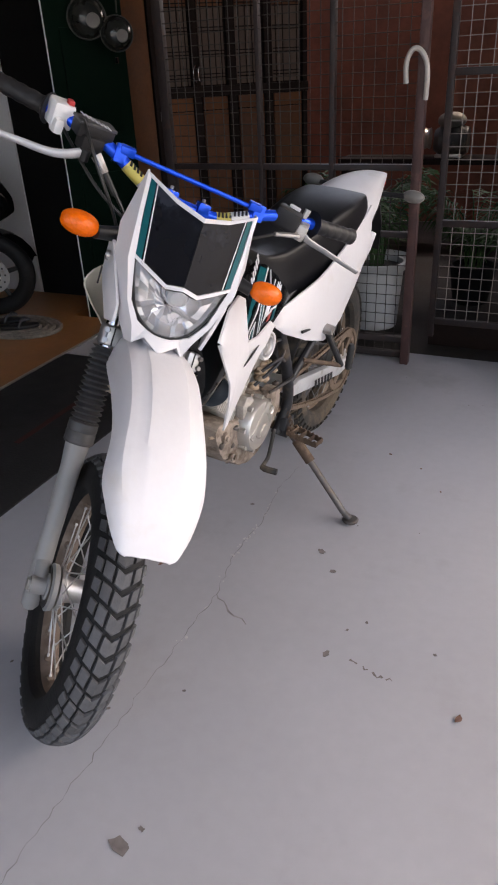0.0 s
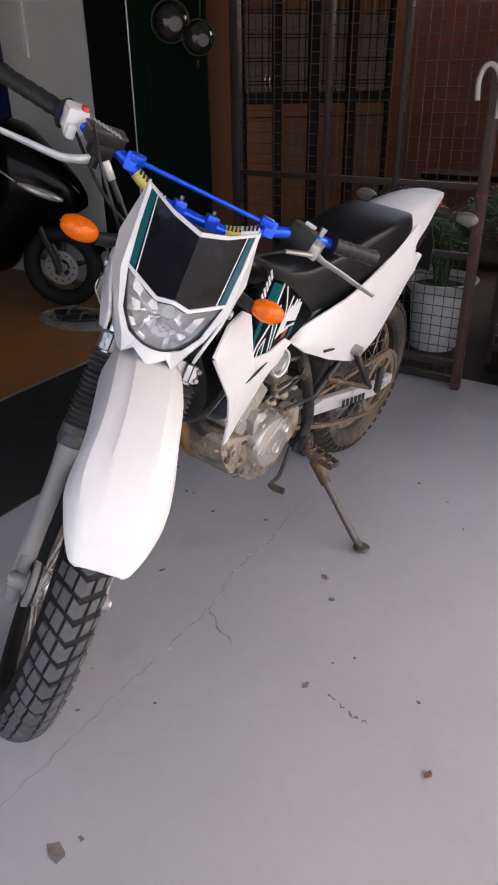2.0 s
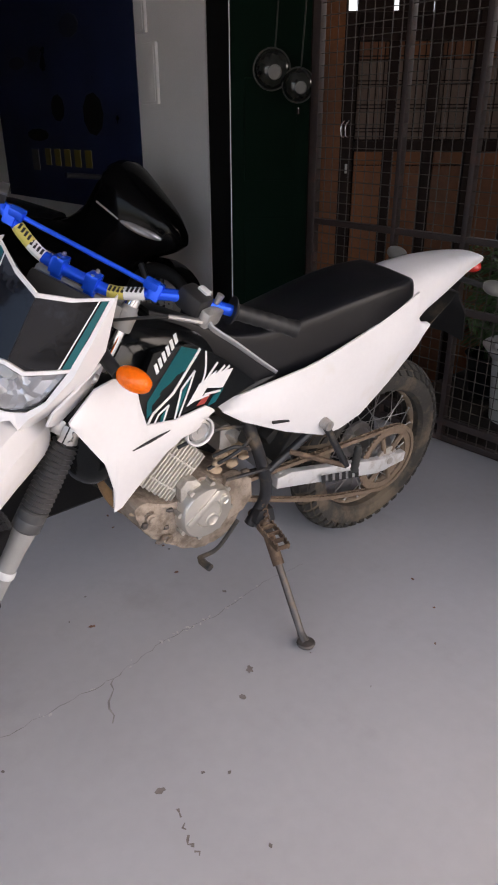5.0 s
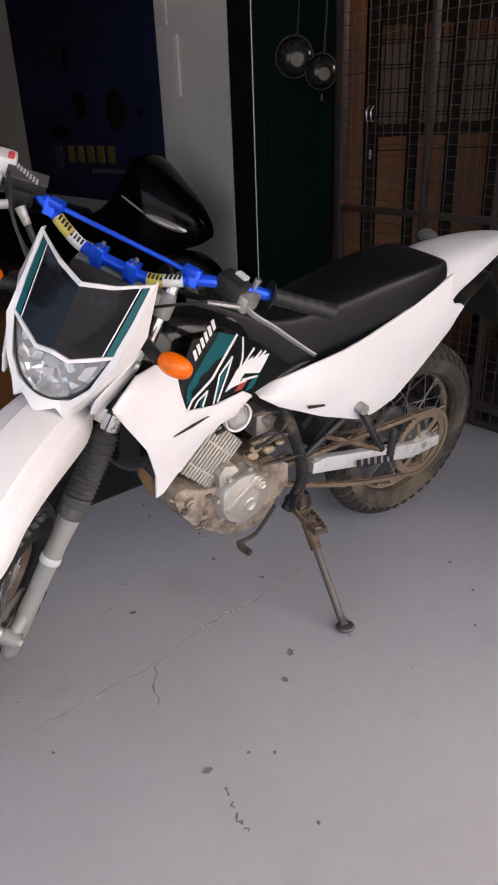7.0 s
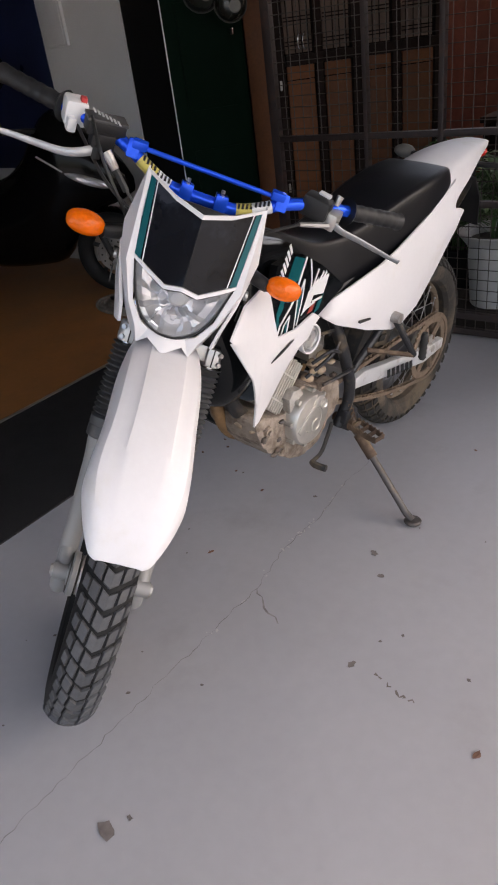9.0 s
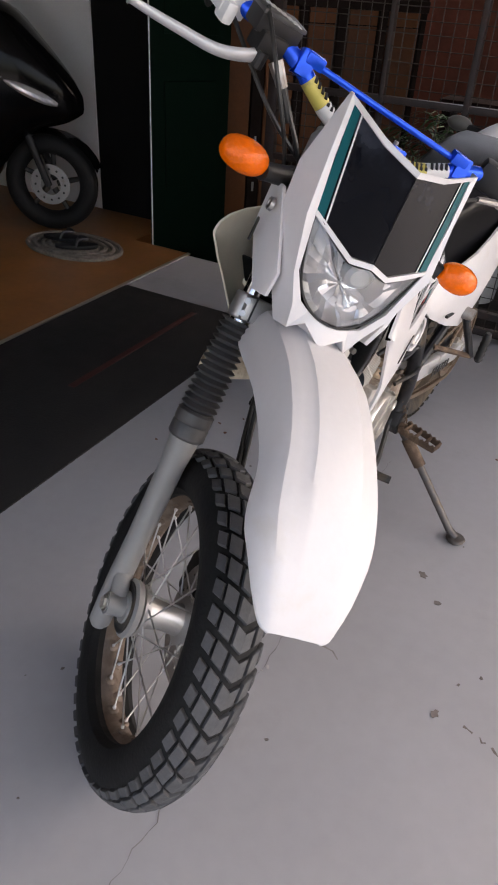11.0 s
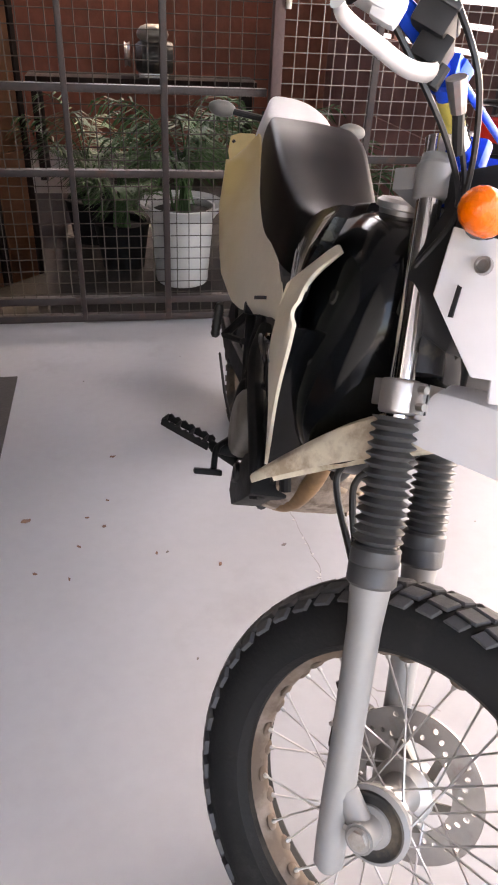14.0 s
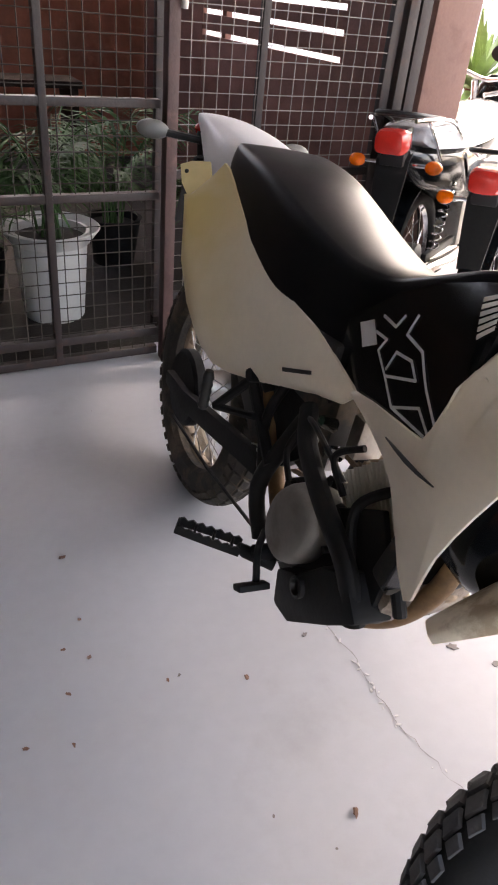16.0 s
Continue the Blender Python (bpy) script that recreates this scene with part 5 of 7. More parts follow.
pn_out = {
    1: ([(-0.012, 0.795), (0.02, 0.8), (0.045, 0.83), (0.055, 0.893), (0.1, 0.872), (0.2, 0.832), (0.38, 0.775), (0.57, 0.727), (0.7, 0.695)],
        [(-0.012, 0.785), (0.02, 0.72), (0.12, 0.635), (0.22, 0.56), (0.3, 0.535), (0.36, 0.533), (0.5, 0.583), (0.64, 0.648), (0.7, 0.688)]),
    -1: ([(0.055, 0.812), (0.068, 0.868), (0.08, 0.884), (0.1, 0.878), (0.2, 0.828), (0.27, 0.79), (0.36, 0.764), (0.458, 0.74), (0.577, 0.721), (0.65, 0.703), (0.707, 0.69)],
         [(0.055, 0.806), (0.1, 0.657), (0.148, 0.572), (0.2, 0.528), (0.25, 0.51), (0.306, 0.516), (0.4, 0.545), (0.5, 0.587), (0.6, 0.625), (0.68, 0.653), (0.707, 0.68)]),
}
for s in (-1, 1):
    pn_top, pn_bot = pn_out[s]
    x0, x1 = pn_top[0][0], pn_top[-1][0]

    def panel_y(x, z, t):
        if s > 0:
            return 0.128 + 0.012 * math.sin(math.pi * min(1, max(0, x / 0.7))) + 0.012 * math.sin(math.pi * t) - 0.03 * max(0, (x - 0.45) / 0.25) * t
        up = lerp([(0.055, 0.118), (0.1, 0.114), (0.2, 0.116), (0.35, 0.109), (0.46, 0.103), (0.577, 0.097), (0.707, 0.1)], x)
        low = lerp([(0.055, 0.178), (0.1, 0.17), (0.148, 0.158), (0.2, 0.148), (0.25, 0.135), (0.306, 0.12), (0.4, 0.102), (0.5, 0.1), (0.6, 0.093), (0.707, 0.1)], x)
        swell = lerp([(0.055, 0.02), (0.1, 0.034), (0.2, 0.036), (0.3, 0.03), (0.56, 0.024), (0.66, 0.008), (0.707, 0.0)], x)
        return low + (up - low) * t + swell * math.sin(math.pi * t ** 0.7)

    rows = []
    for x in sorted({round(x0 + (x1 - x0) * k / 40, 4) for k in range(41)} | {p[0] for p in pn_top + pn_bot}):
        a, b = lerp(pn_bot, x), lerp(pn_top, x)
        rows.append([(x, s * panel_y(x, a + (b - a) * j / 9, j / 9), a + (b - a) * j / 9) for j in range(10)])
    pn = part("side_panel", Geo().sheet(rows, (0, -s * 0.005, 0)), white_plastic if s > 0 else warm_aged_plastic, bike, "white plastic side panel" if s > 0 else "yellowed white plastic side panel", smooth=40)
    if s > 0:
        part("slot", Geo().slab([(0.5, 0.149, 0.622), (0.555, 0.149, 0.633), (0.555, 0.149, 0.626), (0.5, 0.149, 0.618)], (0, -0.006, 0)), black_plastic, pn)
    else:
        part("slot", Geo().slab([(0.52, -0.1255, 0.637), (0.594, -0.1195, 0.668), (0.597, -0.119, 0.662), (0.523, -0.125, 0.63)], (0, 0.008, 0)), black_plastic, pn)
# tail
tail_sec = [(0.075, 0.918, 0.815, 0.1, 0.028), (0.06, 0.922, 0.814, 0.1, 0.027), (0.0, 0.927, 0.834, 0.097, 0.02), (-0.08, 0.934, 0.862, 0.091, 0.013), (-0.16, 0.938, 0.884, 0.078, 0.007), (-0.24, 0.937, 0.904, 0.062, 0.003), (-0.31, 0.932, 0.913, 0.046, 0.001), (-0.34, 0.927, 0.917, 0.038, 0.0)]
rows = []
for x, top, low, w, flare in tail_sec:
    c = 0.004 + 0.01 * min(1, max(0, x / 0.06))
    half = ((w + flare, 0.0), (w + flare * 0.5, 0.3), (w, 0.55), (w * 0.94, 0.72), (w * 0.8, 0.87), (w * 0.55, 0.96), (w * 0.25, 1.0))
    ring = [(-u, h) for u, h in half] + [(0, 1.0)] + [(u, h) for u, h in reversed(half)]
    rows.append([Vector((x, c + u, low + (top - low) * h)) for u, h in ring])
rows = [list(r) for r in zip(*[curve(c, 3) for c in zip(*rows)])]
tail = part("tail_fairing", Geo().sheet(rows, (0, 0, -0.005)), white_plastic, bike, "white plastic tail", smooth=40)
g = Geo().loft([[(x, u, z + d) for u, d in ((-w, 0), (-w, 0.02), (w, 0.02), (w, 0))] for x, z, w in ((0.06, 0.83, 0.1), (-0.1, 0.865, 0.075), (-0.29, 0.896, 0.036))])
part("tail_underside", g, black_plastic, tail)
part("tail_lamp", Geo().ball((-0.33, 0.002, 0.889), (0.032, 0.045, 0.023)), red_lens, tail, "small red tail lamp")
g = Geo().sheet([[(-0.1, y, 0.88 - 0.1 * abs(y)) for y in (-0.08, -0.04, 0, 0.04, 0.08)], [(-0.2, y, 0.85 - 0.1 * abs(y)) for y in (-0.08, -0.04, 0, 0.04, 0.08)], [(-0.27, y, 0.77 - 0.1 * abs(y)) for y in (-0.075, -0.04, 0, 0.04, 0.075)], [(-0.3, y, 0.67 - 0.1 * abs(y)) for y in (-0.07, -0.04, 0, 0.04, 0.07)]], (0.006, 0, -0.003))
part("rear_mudflap", g, black_plastic, bike, "black plastic plate holder")
g = Geo().sheet([[(x, y, z - 0.5 * y * y) for y in (-0.075, -0.04, 0, 0.04, 0.075)] for x, z in ((0.3, 0.55), (0.24, 0.66), (0.12, 0.72), (0.0, 0.74), (-0.1, 0.76), (-0.18, 0.82), (-0.22, 0.9))], (0, 0, -0.004))
part("inner_mudguard", g, dusty_black, bike)
g = Geo().sheet([[(0.052, -0.172, 0.8), (0.06, -0.15, 0.806), (0.06, -0.12, 0.81)], [(0.01, -0.177, 0.82), (0.02, -0.152, 0.832), (0.03, -0.118, 0.836)], [(-0.03, -0.172, 0.85), (-0.02, -0.15, 0.862), (-0.008, -0.113, 0.868)]], (0.003, 0.002, -0.004))
trim = part("tail_side_piece", g, yellowed_plastic, bike, "yellowed plastic trim under the tail", smooth=60)
part("trim_screw", Geo().ball((-0.006, -0.164, 0.842), (0.005, 0.005, 0.005), 10, 6), black_plastic, trim)
for s in (-1, 1):
    ind = part("rear_indicator", Geo().tube([(-0.2, s * 0.07, 0.88), (-0.2, s * 0.16, 0.885)], 0.009, 10), black_plastic, bike)
    part("lens", Geo().ball((-0.205, s * 0.19, 0.887), (0.022, 0.04, 0.022)), label_grey, ind, "smoked indicator lens")

# frame
fr = Geo()
tubes = {}
for s in (-1, 1):
    g = fr if s > 0 else Geo()
    tubes[s] = g
    g.tube(curve([(0.62, 0.1 if s > 0 else -0.07, 0.66), (0.56, 0.11 if s > 0 else -0.09, 0.52), (0.52, s * 0.11, 0.38), (0.56, s * 0.1, 0.28)], 6), 0.017, 12)
    g.tube([(0.64, 0.09 if s > 0 else -0.06, 0.7), (0.1, s * 0.09, 0.84), (-0.12, s * 0.07, 0.88)], 0.012, 10)
    g.tube([(0.54, s * 0.11, 0.44), (0.34, s * 0.12 if s > 0 else -0.1, 0.57), (0.24, s * 0.1, 0.8)], 0.012, 10)
fr.tube(curve([(1.06, 0, 0.84), (1.0, 0.01, 0.66), (0.94, 0.02, 0.52), (0.88, 0.02, 0.44), (0.8, 0.02, 0.4)], 6), 0.02, 12)
fr.tube([(1.08, 0, 0.9), (0.85, 0, 0.83), (0.64, 0, 0.72)], 0.022, 12)
fr.tube([(1.14, 0, 0.8), (1.04, 0, 0.96)], 0.03, 16)
frame_part = part("frame", fr, frame_black, bike, "black tubular frame splashed with mud")
# right-hand tubes get the shaded colour, the left ones frame_black
part("right_frame_tube", tubes[-1], shaded_black, frame_part)
g = Geo().sheet([[(x, y, z) for y in (-0.085, 0, 0.085)] for x, z in ((0.42, 0.7), (0.4, 0.55), (0.47, 0.45))], (0.01, 0, 0))
g.box((0.52, 0, 0.66), (0.2, 0.19, 0.13))
g.box((0.44, -0.045, 0.55), (0.3, 0.05, 0.19))
g.box((0.6, -0.05, 0.58), (0.08, 0.04, 0.12))
part("air_box", g, dusty_black, bike, bevel=0.01)
# added sheet that stops bright floor showing between shroud and tank
g = Geo().sheet([[(x, -(shroud_y(-1, x, z) - 0.008) * k, z) for k in (1.0, 0.8, 0.5, 0.2)] for x, z in ((1.02, 0.79), (1.0, 0.74), (0.965, 0.66), (0.945, 0.56), (0.93, 0.49))], (-0.006, 0, 0))
part("air_deflector", g, black_gloss, bike, "black sheet added to darken the gap behind the right shroud")

# engine
rng = random.Random(12)


def lumpy(geo, amount, seed):
    """Shifts points a little, as caked mud does."""
    r = random.Random(seed)
    geo.v = [(x + r.uniform(-amount, amount), y + r.uniform(-amount, amount), z + r.uniform(-amount, amount)) for x, y, z in geo.v]
    return geo


case = [(0.6, 0.29), (0.64, 0.258), (0.7, 0.245), (0.76, 0.262), (0.81, 0.298), (0.86, 0.335), (0.9, 0.385), (0.92, 0.43), (0.918, 0.468), (0.87, 0.462), (0.8, 0.44), (0.74, 0.49), (0.66, 0.47), (0.58, 0.43), (0.575, 0.35)]
cx, cz = 0.74, 0.36
rings = []
for y, f in ((-0.085, 0.8), (-0.082, 0.95), (-0.06, 1.0), (0.0, 1.02), (0.06, 1.0), (0.086, 0.95), (0.09, 0.8)):
    rings.append([(cx + (x - cx) * f, y, cz + (z - cz) * f) for x, z in [tuple(p)[0::2] for p in curve([Vector((x, 0, z)) for x, z in case + case[:1]], 4)[:-1]]])
engine = part("engine", lumpy(Geo().loft(rings), 0.0022, 3), alloy_muddy, bike, "air-cooled engine caked with dried mud", smooth=30)
cyl_up = Vector((0.72, 0, 0.694)).normalized()
base = Vector((0.758, 0, 0.485))
rot = Matrix.Rotation(radians(46.2), 4, "Y")
part("cylinder", Geo().tube([base - cyl_up * 0.01, base + cyl_up * 0.14], 0.05, 20), alloy_dirty, engine, "finned cylinder barrel")
for k in range(11):
    c = base + cyl_up * (0.002 + 0.0115 * k)
    part("fin", Geo().box(c, (0.148 + 0.004 * (k % 2), 0.15, 0.0045), rot), fin_alloy, engine, bevel=0.001)
part("fin_rib", Geo().box(base + cyl_up * 0.055 + Vector((-0.02, 0.0735, 0.022)), (0.004, 0.004, 0.11), rot), fin_alloy, engine)
part("fin_rib", Geo().box(base + cyl_up * 0.055 + Vector((0.03, 0.0735, -0.03)), (0.004, 0.004, 0.11), rot), fin_alloy, engine)
g = Geo().box(base + cyl_up * 0.16, (0.13, 0.13, 0.05), rot)
for k in range(3):
    g.box(base + cyl_up * (0.136 + 0.016 * k), (0.15, 0.15, 0.005), rot)
g.box(base + cyl_up * 0.195, (0.085, 0.1, 0.03), rot)
part("cylinder_head", g, alloy_dirty, engine, bevel=0.005)
# front motor mount and caked mud on the crankcase
g = Geo()
for k in range(26):
    t = rng.random()
    g.ball((0.8 + 0.12 * t, rng.uniform(-0.07, 0.085), 0.31 + 0.13 * t + rng.uniform(-0.005, 0.02)), (rng.uniform(0.008, 0.02), rng.uniform(0.008, 0.02), rng.uniform(0.006, 0.014)), 8, 5)
tagged(part("dried_mud", lumpy(g, 0.002, 5), dried_mud, engine, "lumps of dried mud", smooth=60), kind="stuff")
for x, z in ((0.875, 0.42), (0.825, 0.335)):
    part("case_boss", Geo().tube([(x, 0.07, z), (x, 0.098, z), (x, 0.0985, z), (x, 0.104, z)], [0.016, 0.014, 0.008, 0.008], 12), alloy_muddy, engine)
for k in range(34):
    x, z = rng.uniform(0.57, 0.9), rng.uniform(0.28, 0.5)
    if (x - 0.722) ** 2 + (z - 0.395) ** 2 > 0.088 ** 2 and z > 0.3 + 0.5 * max(0, x - 0.8) and z < 0.47:
        g = Geo().ball((x, rng.uniform(0.08, 0.095), z), (rng.uniform(0.006, 0.018), 0.008, rng.uniform(0.005, 0.012)), 8, 5)
        part("oily_grime", lumpy(g, 0.002, 31 + k), stand_steel, engine, smooth=60)
# drive-sprocket guard and clutter behind the generator cover
g = Geo().loft([[(x, y, z) for x, z in ((0.655, 0.47), (0.61, 0.47), (0.57, 0.44), (0.565, 0.38), (0.59, 0.345), (0.64, 0.33), (0.67, 0.4))] for y in (0.075, 0.105)])
part("sprocket_guard", lumpy(g, 0.002, 8), alloy_muddy, engine, bevel=0.004)
g = Geo()
for k in range(16):
    g.ball((rng.uniform(0.55, 0.68), rng.uniform(0.03, 0.09), rng.uniform(0.47, 0.53)), (rng.uniform(0.008, 0.022), 0.012, rng.uniform(0.006, 0.016)), 7, 5)
tagged(part("dried_mud", lumpy(g, 0.002, 9), dried_mud, engine, smooth=60), kind="stuff")


def round_cover(name, x, z, r, y0, y1, s, material, label=""):
    prof = [(r * 1.0, s * y0), (r * 1.02, s * (y0 + 0.008)), (r * 0.98, s * (y1 - 0.012)), (r * 0.9, s * (y1 - 0.003)), (r * 0.5, s * (y1 + 0.001)), (r * 0.47, s * (y1 - 0.003)), (r * 0.44, s * (y1 + 0.001)), (r * 0.12, s * (y1 + 0.002)), (0.001, s * (y1 + 0.002))]
    return part(name, Geo().lathe(prof, 40, Matrix.Translation((x, 0, z))), material, engine, label)


gen = round_cover("generator_cover", 0.722, 0.395, 0.08, 0.07, 0.126, 1, polished, "round polished alloy generator cover")
# raised diagonal ridge and timing caps on the cover
part("cover_ridge", Geo().loft([[(x, y, z) for x, z in ((0.775, 0.365), (0.79, 0.385), (0.7, 0.462), (0.672, 0.455))] for y in (0.105, 0.129)]), polished, gen, bevel=0.006)
part("timing_cap", Geo().lathe([(0.014, 0.12), (0.014, 0.131), (0.011, 0.132), (0.008, 0.129), (0.001, 0.129)], 20, Matrix.Translation((0.675, 0, 0.425))), polished, gen)
part("timing_cap", Geo().lathe([(0.02, 0.12), (0.02, 0.13), (0.016, 0.131), (0.012, 0.129), (0.001, 0.129)], 24, Matrix.Translation((0.712, 0, 0.375))), polished, gen)
part("cover_lobe", Geo().loft([[(x, y, z) for x, z in ((0.79, 0.42), (0.795, 0.48), (0.775, 0.5), (0.745, 0.495), (0.72, 0.46), (0.74, 0.42))] for y in (0.07, 0.1)]), alloy_dirty, engine, bevel=0.008)
g = Geo()
rings = []
for f, y in ((1.0, -0.07), (1.03, -0.078), (1.0, -0.118), (0.93, -0.13), (0.8, -0.137), (0.4, -0.14), (0.05, -0.141)):
    rings.append([(0.69 + 0.07 * f * math.cos(a) - 0.0215 * f * math.sin(a), y - 0.009, 0.42 + 0.05 * f * math.cos(a) + 0.0725 * f * math.sin(a)) for a in [2 * math.pi * k / 40 for k in range(40)]])
part("clutch_cover", g.loft(rings), cover_grey, engine, "smooth oval alloy clutch cover", smooth=50)
for k in range(8):
    a = 2 * math.pi * k / 8 + 0.2
    g = Geo().tube([(0.722 + 0.081 * math.cos(a), 0.08, 0.395 + 0.081 * math.sin(a)), (0.722 + 0.081 * math.cos(a), 0.114, 0.395 + 0.081 * math.sin(a))], 0.0075, 10)
    part("cover_bolt", g, alloy_dirty, engine)
    g = Geo().tube([(0.69 + 0.08 * math.cos(a), -0.08, 0.41 + 0.086 * math.sin(a)), (0.69 + 0.08 * math.cos(a), -0.112, 0.41 + 0.086 * math.sin(a))], 0.0065, 10)
    part("cover_bolt", g, dusty_black, engine)
part("sump_plate", Geo().slab([(0.6, -0.075, 0.262), (0.72, -0.075, 0.248), (0.72, -0.075, 0.236), (0.6, -0.075, 0.25)], (0, 0.14, 0)), alloy_muddy, engine, bevel=0.003)
g = Geo().tube(curve([(0.62, 0.05, 0.55), (0.57, 0.02, 0.58), (0.5, 0.0, 0.6)], 5), 0.024, 12)
g.box((0.615, 0.02, 0.555), (0.06, 0.06, 0.08))
part("carburettor", g, alloy_dirty, engine, bevel=0.004)
g = Geo().lathe([(0.001, 0.128), (0.018, 0.128), (0.025, 0.134), (0.029, 0.138), (0.029, 0.147), (0.024, 0.149), (0.021, 0.145), (0.008, 0.144), (0.007, 0.147), (0.001, 0.147)], 28, Matrix.Translation((0.776, 0.0, 0.667)))
part("horn", g, alloy, bike, "small round metal horn")
g = Geo().lathe([(0.001, -0.02), (0.03, -0.02), (0.043, -0.008), (0.045, 0.0), (0.043, 0.006), (0.036, 0.004), (0.022, 0.008), (0.012, 0.012), (0.001, 0.013)], 28, Matrix.Translation((0.926, 0.075, 0.580)) @ Matrix.Rotation(radians(-50), 4, "Z"))
part("signal_horn", g, horn_blue, bike, "dark blue round signal horn", smooth=40)
part("horn_ring", Geo().lathe([(0.033, 0.132), (0.037, 0.132), (0.039, 0.146), (0.037, 0.151), (0.033, 0.149)], 32, Matrix.Translation((0.776, 0.0, 0.667)), close=True), white_plastic, bike, "white plastic ring round the horn")
# exhaust along the right
ex = curve([(0.9, -0.01, 0.6), (0.945, -0.02, 0.53), (0.925, -0.03, 0.44), (0.87, -0.045, 0.36), (0.78, -0.065, 0.31), (0.62, -0.08, 0.32), (0.5, -0.075, 0.42), (0.4, -0.07, 0.55)], 6)
exhaust = part("exhaust_pipe", Geo().tube(ex, 0.0175, 14), rust_tan, bike, "rusty tan exhaust pipe")
part("muffler", Geo().tube([(0.42, -0.07, 0.53), (0.38, -0.07, 0.57), (0.33, -0.07, 0.61), (0.12, -0.08, 0.74), (0.09, -0.08, 0.757)], [0.018, 0.028, 0.034, 0.034, 0.02], 20), black_plastic, exhaust, "matt black muffler")
for a, b, c in (((0.7, 0.08, 0.5), (0.63, 0.12, 0.56), (0.56, 0.1, 0.6)), ((0.66, 0.11, 0.47), (0.58, 0.13, 0.48), (0.52, 0.12, 0.47)), ((0.8, 0.09, 0.6), (0.72, 0.12, 0.64), (0.62, 0.11, 0.62)), ((0.7, 0.1, 0.55), (0.66, 0.13, 0.58), (0.6, 0.12, 0.55)), ((0.75, -0.1, 0.55), (0.66, -0.12, 0.6), (0.58, -0.1, 0.58))):
    part("engine_hose", Geo().tube(curve([a, b, c], 6), 0.005, 8), frame_black, engine)

# plate added over the right of the engine, its shade in the colour
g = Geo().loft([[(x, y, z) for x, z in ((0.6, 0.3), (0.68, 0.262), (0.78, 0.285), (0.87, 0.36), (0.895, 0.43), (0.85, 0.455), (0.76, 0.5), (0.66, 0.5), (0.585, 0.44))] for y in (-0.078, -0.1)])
part("engine_side_case", lumpy(g, 0.0015, 21), shaded_black, engine, "near-black plate over the shaded engine side", bevel=0.008)
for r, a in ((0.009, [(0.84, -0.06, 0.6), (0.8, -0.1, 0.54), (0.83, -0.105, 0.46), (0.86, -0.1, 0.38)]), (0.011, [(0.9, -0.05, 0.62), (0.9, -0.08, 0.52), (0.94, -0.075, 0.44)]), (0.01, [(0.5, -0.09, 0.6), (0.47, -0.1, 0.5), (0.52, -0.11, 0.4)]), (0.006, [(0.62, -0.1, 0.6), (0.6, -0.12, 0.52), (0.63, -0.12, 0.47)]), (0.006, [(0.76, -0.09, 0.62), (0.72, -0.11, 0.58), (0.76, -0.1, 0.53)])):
    part("engine_hose", Geo().tube(curve([Vector(p) for p in a], 6), r, 10), shaded_black, engine)
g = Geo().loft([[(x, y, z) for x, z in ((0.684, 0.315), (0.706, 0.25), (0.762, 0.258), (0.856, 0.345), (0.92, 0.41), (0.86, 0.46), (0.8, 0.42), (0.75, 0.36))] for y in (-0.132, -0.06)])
part("lower_case", lumpy(g, 0.0015, 23), shaded_black, engine, "lower engine case coloured near black for shade", bevel=0.008)
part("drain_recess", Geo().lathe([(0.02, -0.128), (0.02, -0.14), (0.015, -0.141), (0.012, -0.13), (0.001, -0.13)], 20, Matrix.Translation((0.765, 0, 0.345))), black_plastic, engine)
# added sheet, near black for the shade below the panel
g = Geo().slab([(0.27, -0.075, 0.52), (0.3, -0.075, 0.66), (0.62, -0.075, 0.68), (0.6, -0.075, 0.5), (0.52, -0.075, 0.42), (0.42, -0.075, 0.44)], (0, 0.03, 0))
part("battery_cover", g, shaded_black, bike, "near-black sheet for the shade under the side panel", bevel=0.006)
for x, z in ((0.7, 0.57), (0.66, 0.6), (0.73, 0.53), (0.62, 0.55)):
    part("shiny_fitting", Geo().tube([(x, -0.085, z), (x, -0.112, z + 0.01)], [0.014, 0.009], 8), chrome, engine)
part("chain_guard_block", Geo().box((0.36, -0.02, 0.5), (0.2, 0.12, 0.14), Matrix.Rotation(radians(35), 4, "Y")), dusty_black, bike, bevel=0.02)
part("lower_cradle", Geo().tube(curve([(0.56, -0.08, 0.33), (0.62, -0.08, 0.285), (0.7, -0.075, 0.262), (0.78, -0.07, 0.28)], 5), 0.013, 10), frame_black, bike)

part("cradle_tube", Geo().tube(curve([(0.6, -0.1, 0.6), (0.655, -0.12, 0.559), (0.738, -0.122, 0.509), (0.84, -0.12, 0.46), (0.895, -0.112, 0.385)], 6), 0.024, 14, flat=0.7), shaded_black, bike, "thick black frame tube")
# added plate that darkens the shaded right of the cylinder
g = Geo().slab([(0.75, -0.084, 0.5), (0.85, -0.084, 0.57), (0.905, -0.084, 0.5), (0.9, -0.084, 0.4), (0.84, -0.084, 0.345), (0.78, -0.084, 0.38)], (0, -0.012, 0))
# added block: keeps the engine fins below the tank dark
part("front_cover", Geo().box((0.915, -0.075, 0.545), (0.05, 0.06, 0.15), Matrix.Rotation(radians(12), 4, "Y")), dusty_black, engine, "dark block added for the shade below the tank", bevel=0.012)
part("cylinder_guard", g, shaded_black, engine, "near-black plate for the shade beside the cylinder", bevel=0.004)

# swingarm, chain, sprocket, shock
sw = Geo()
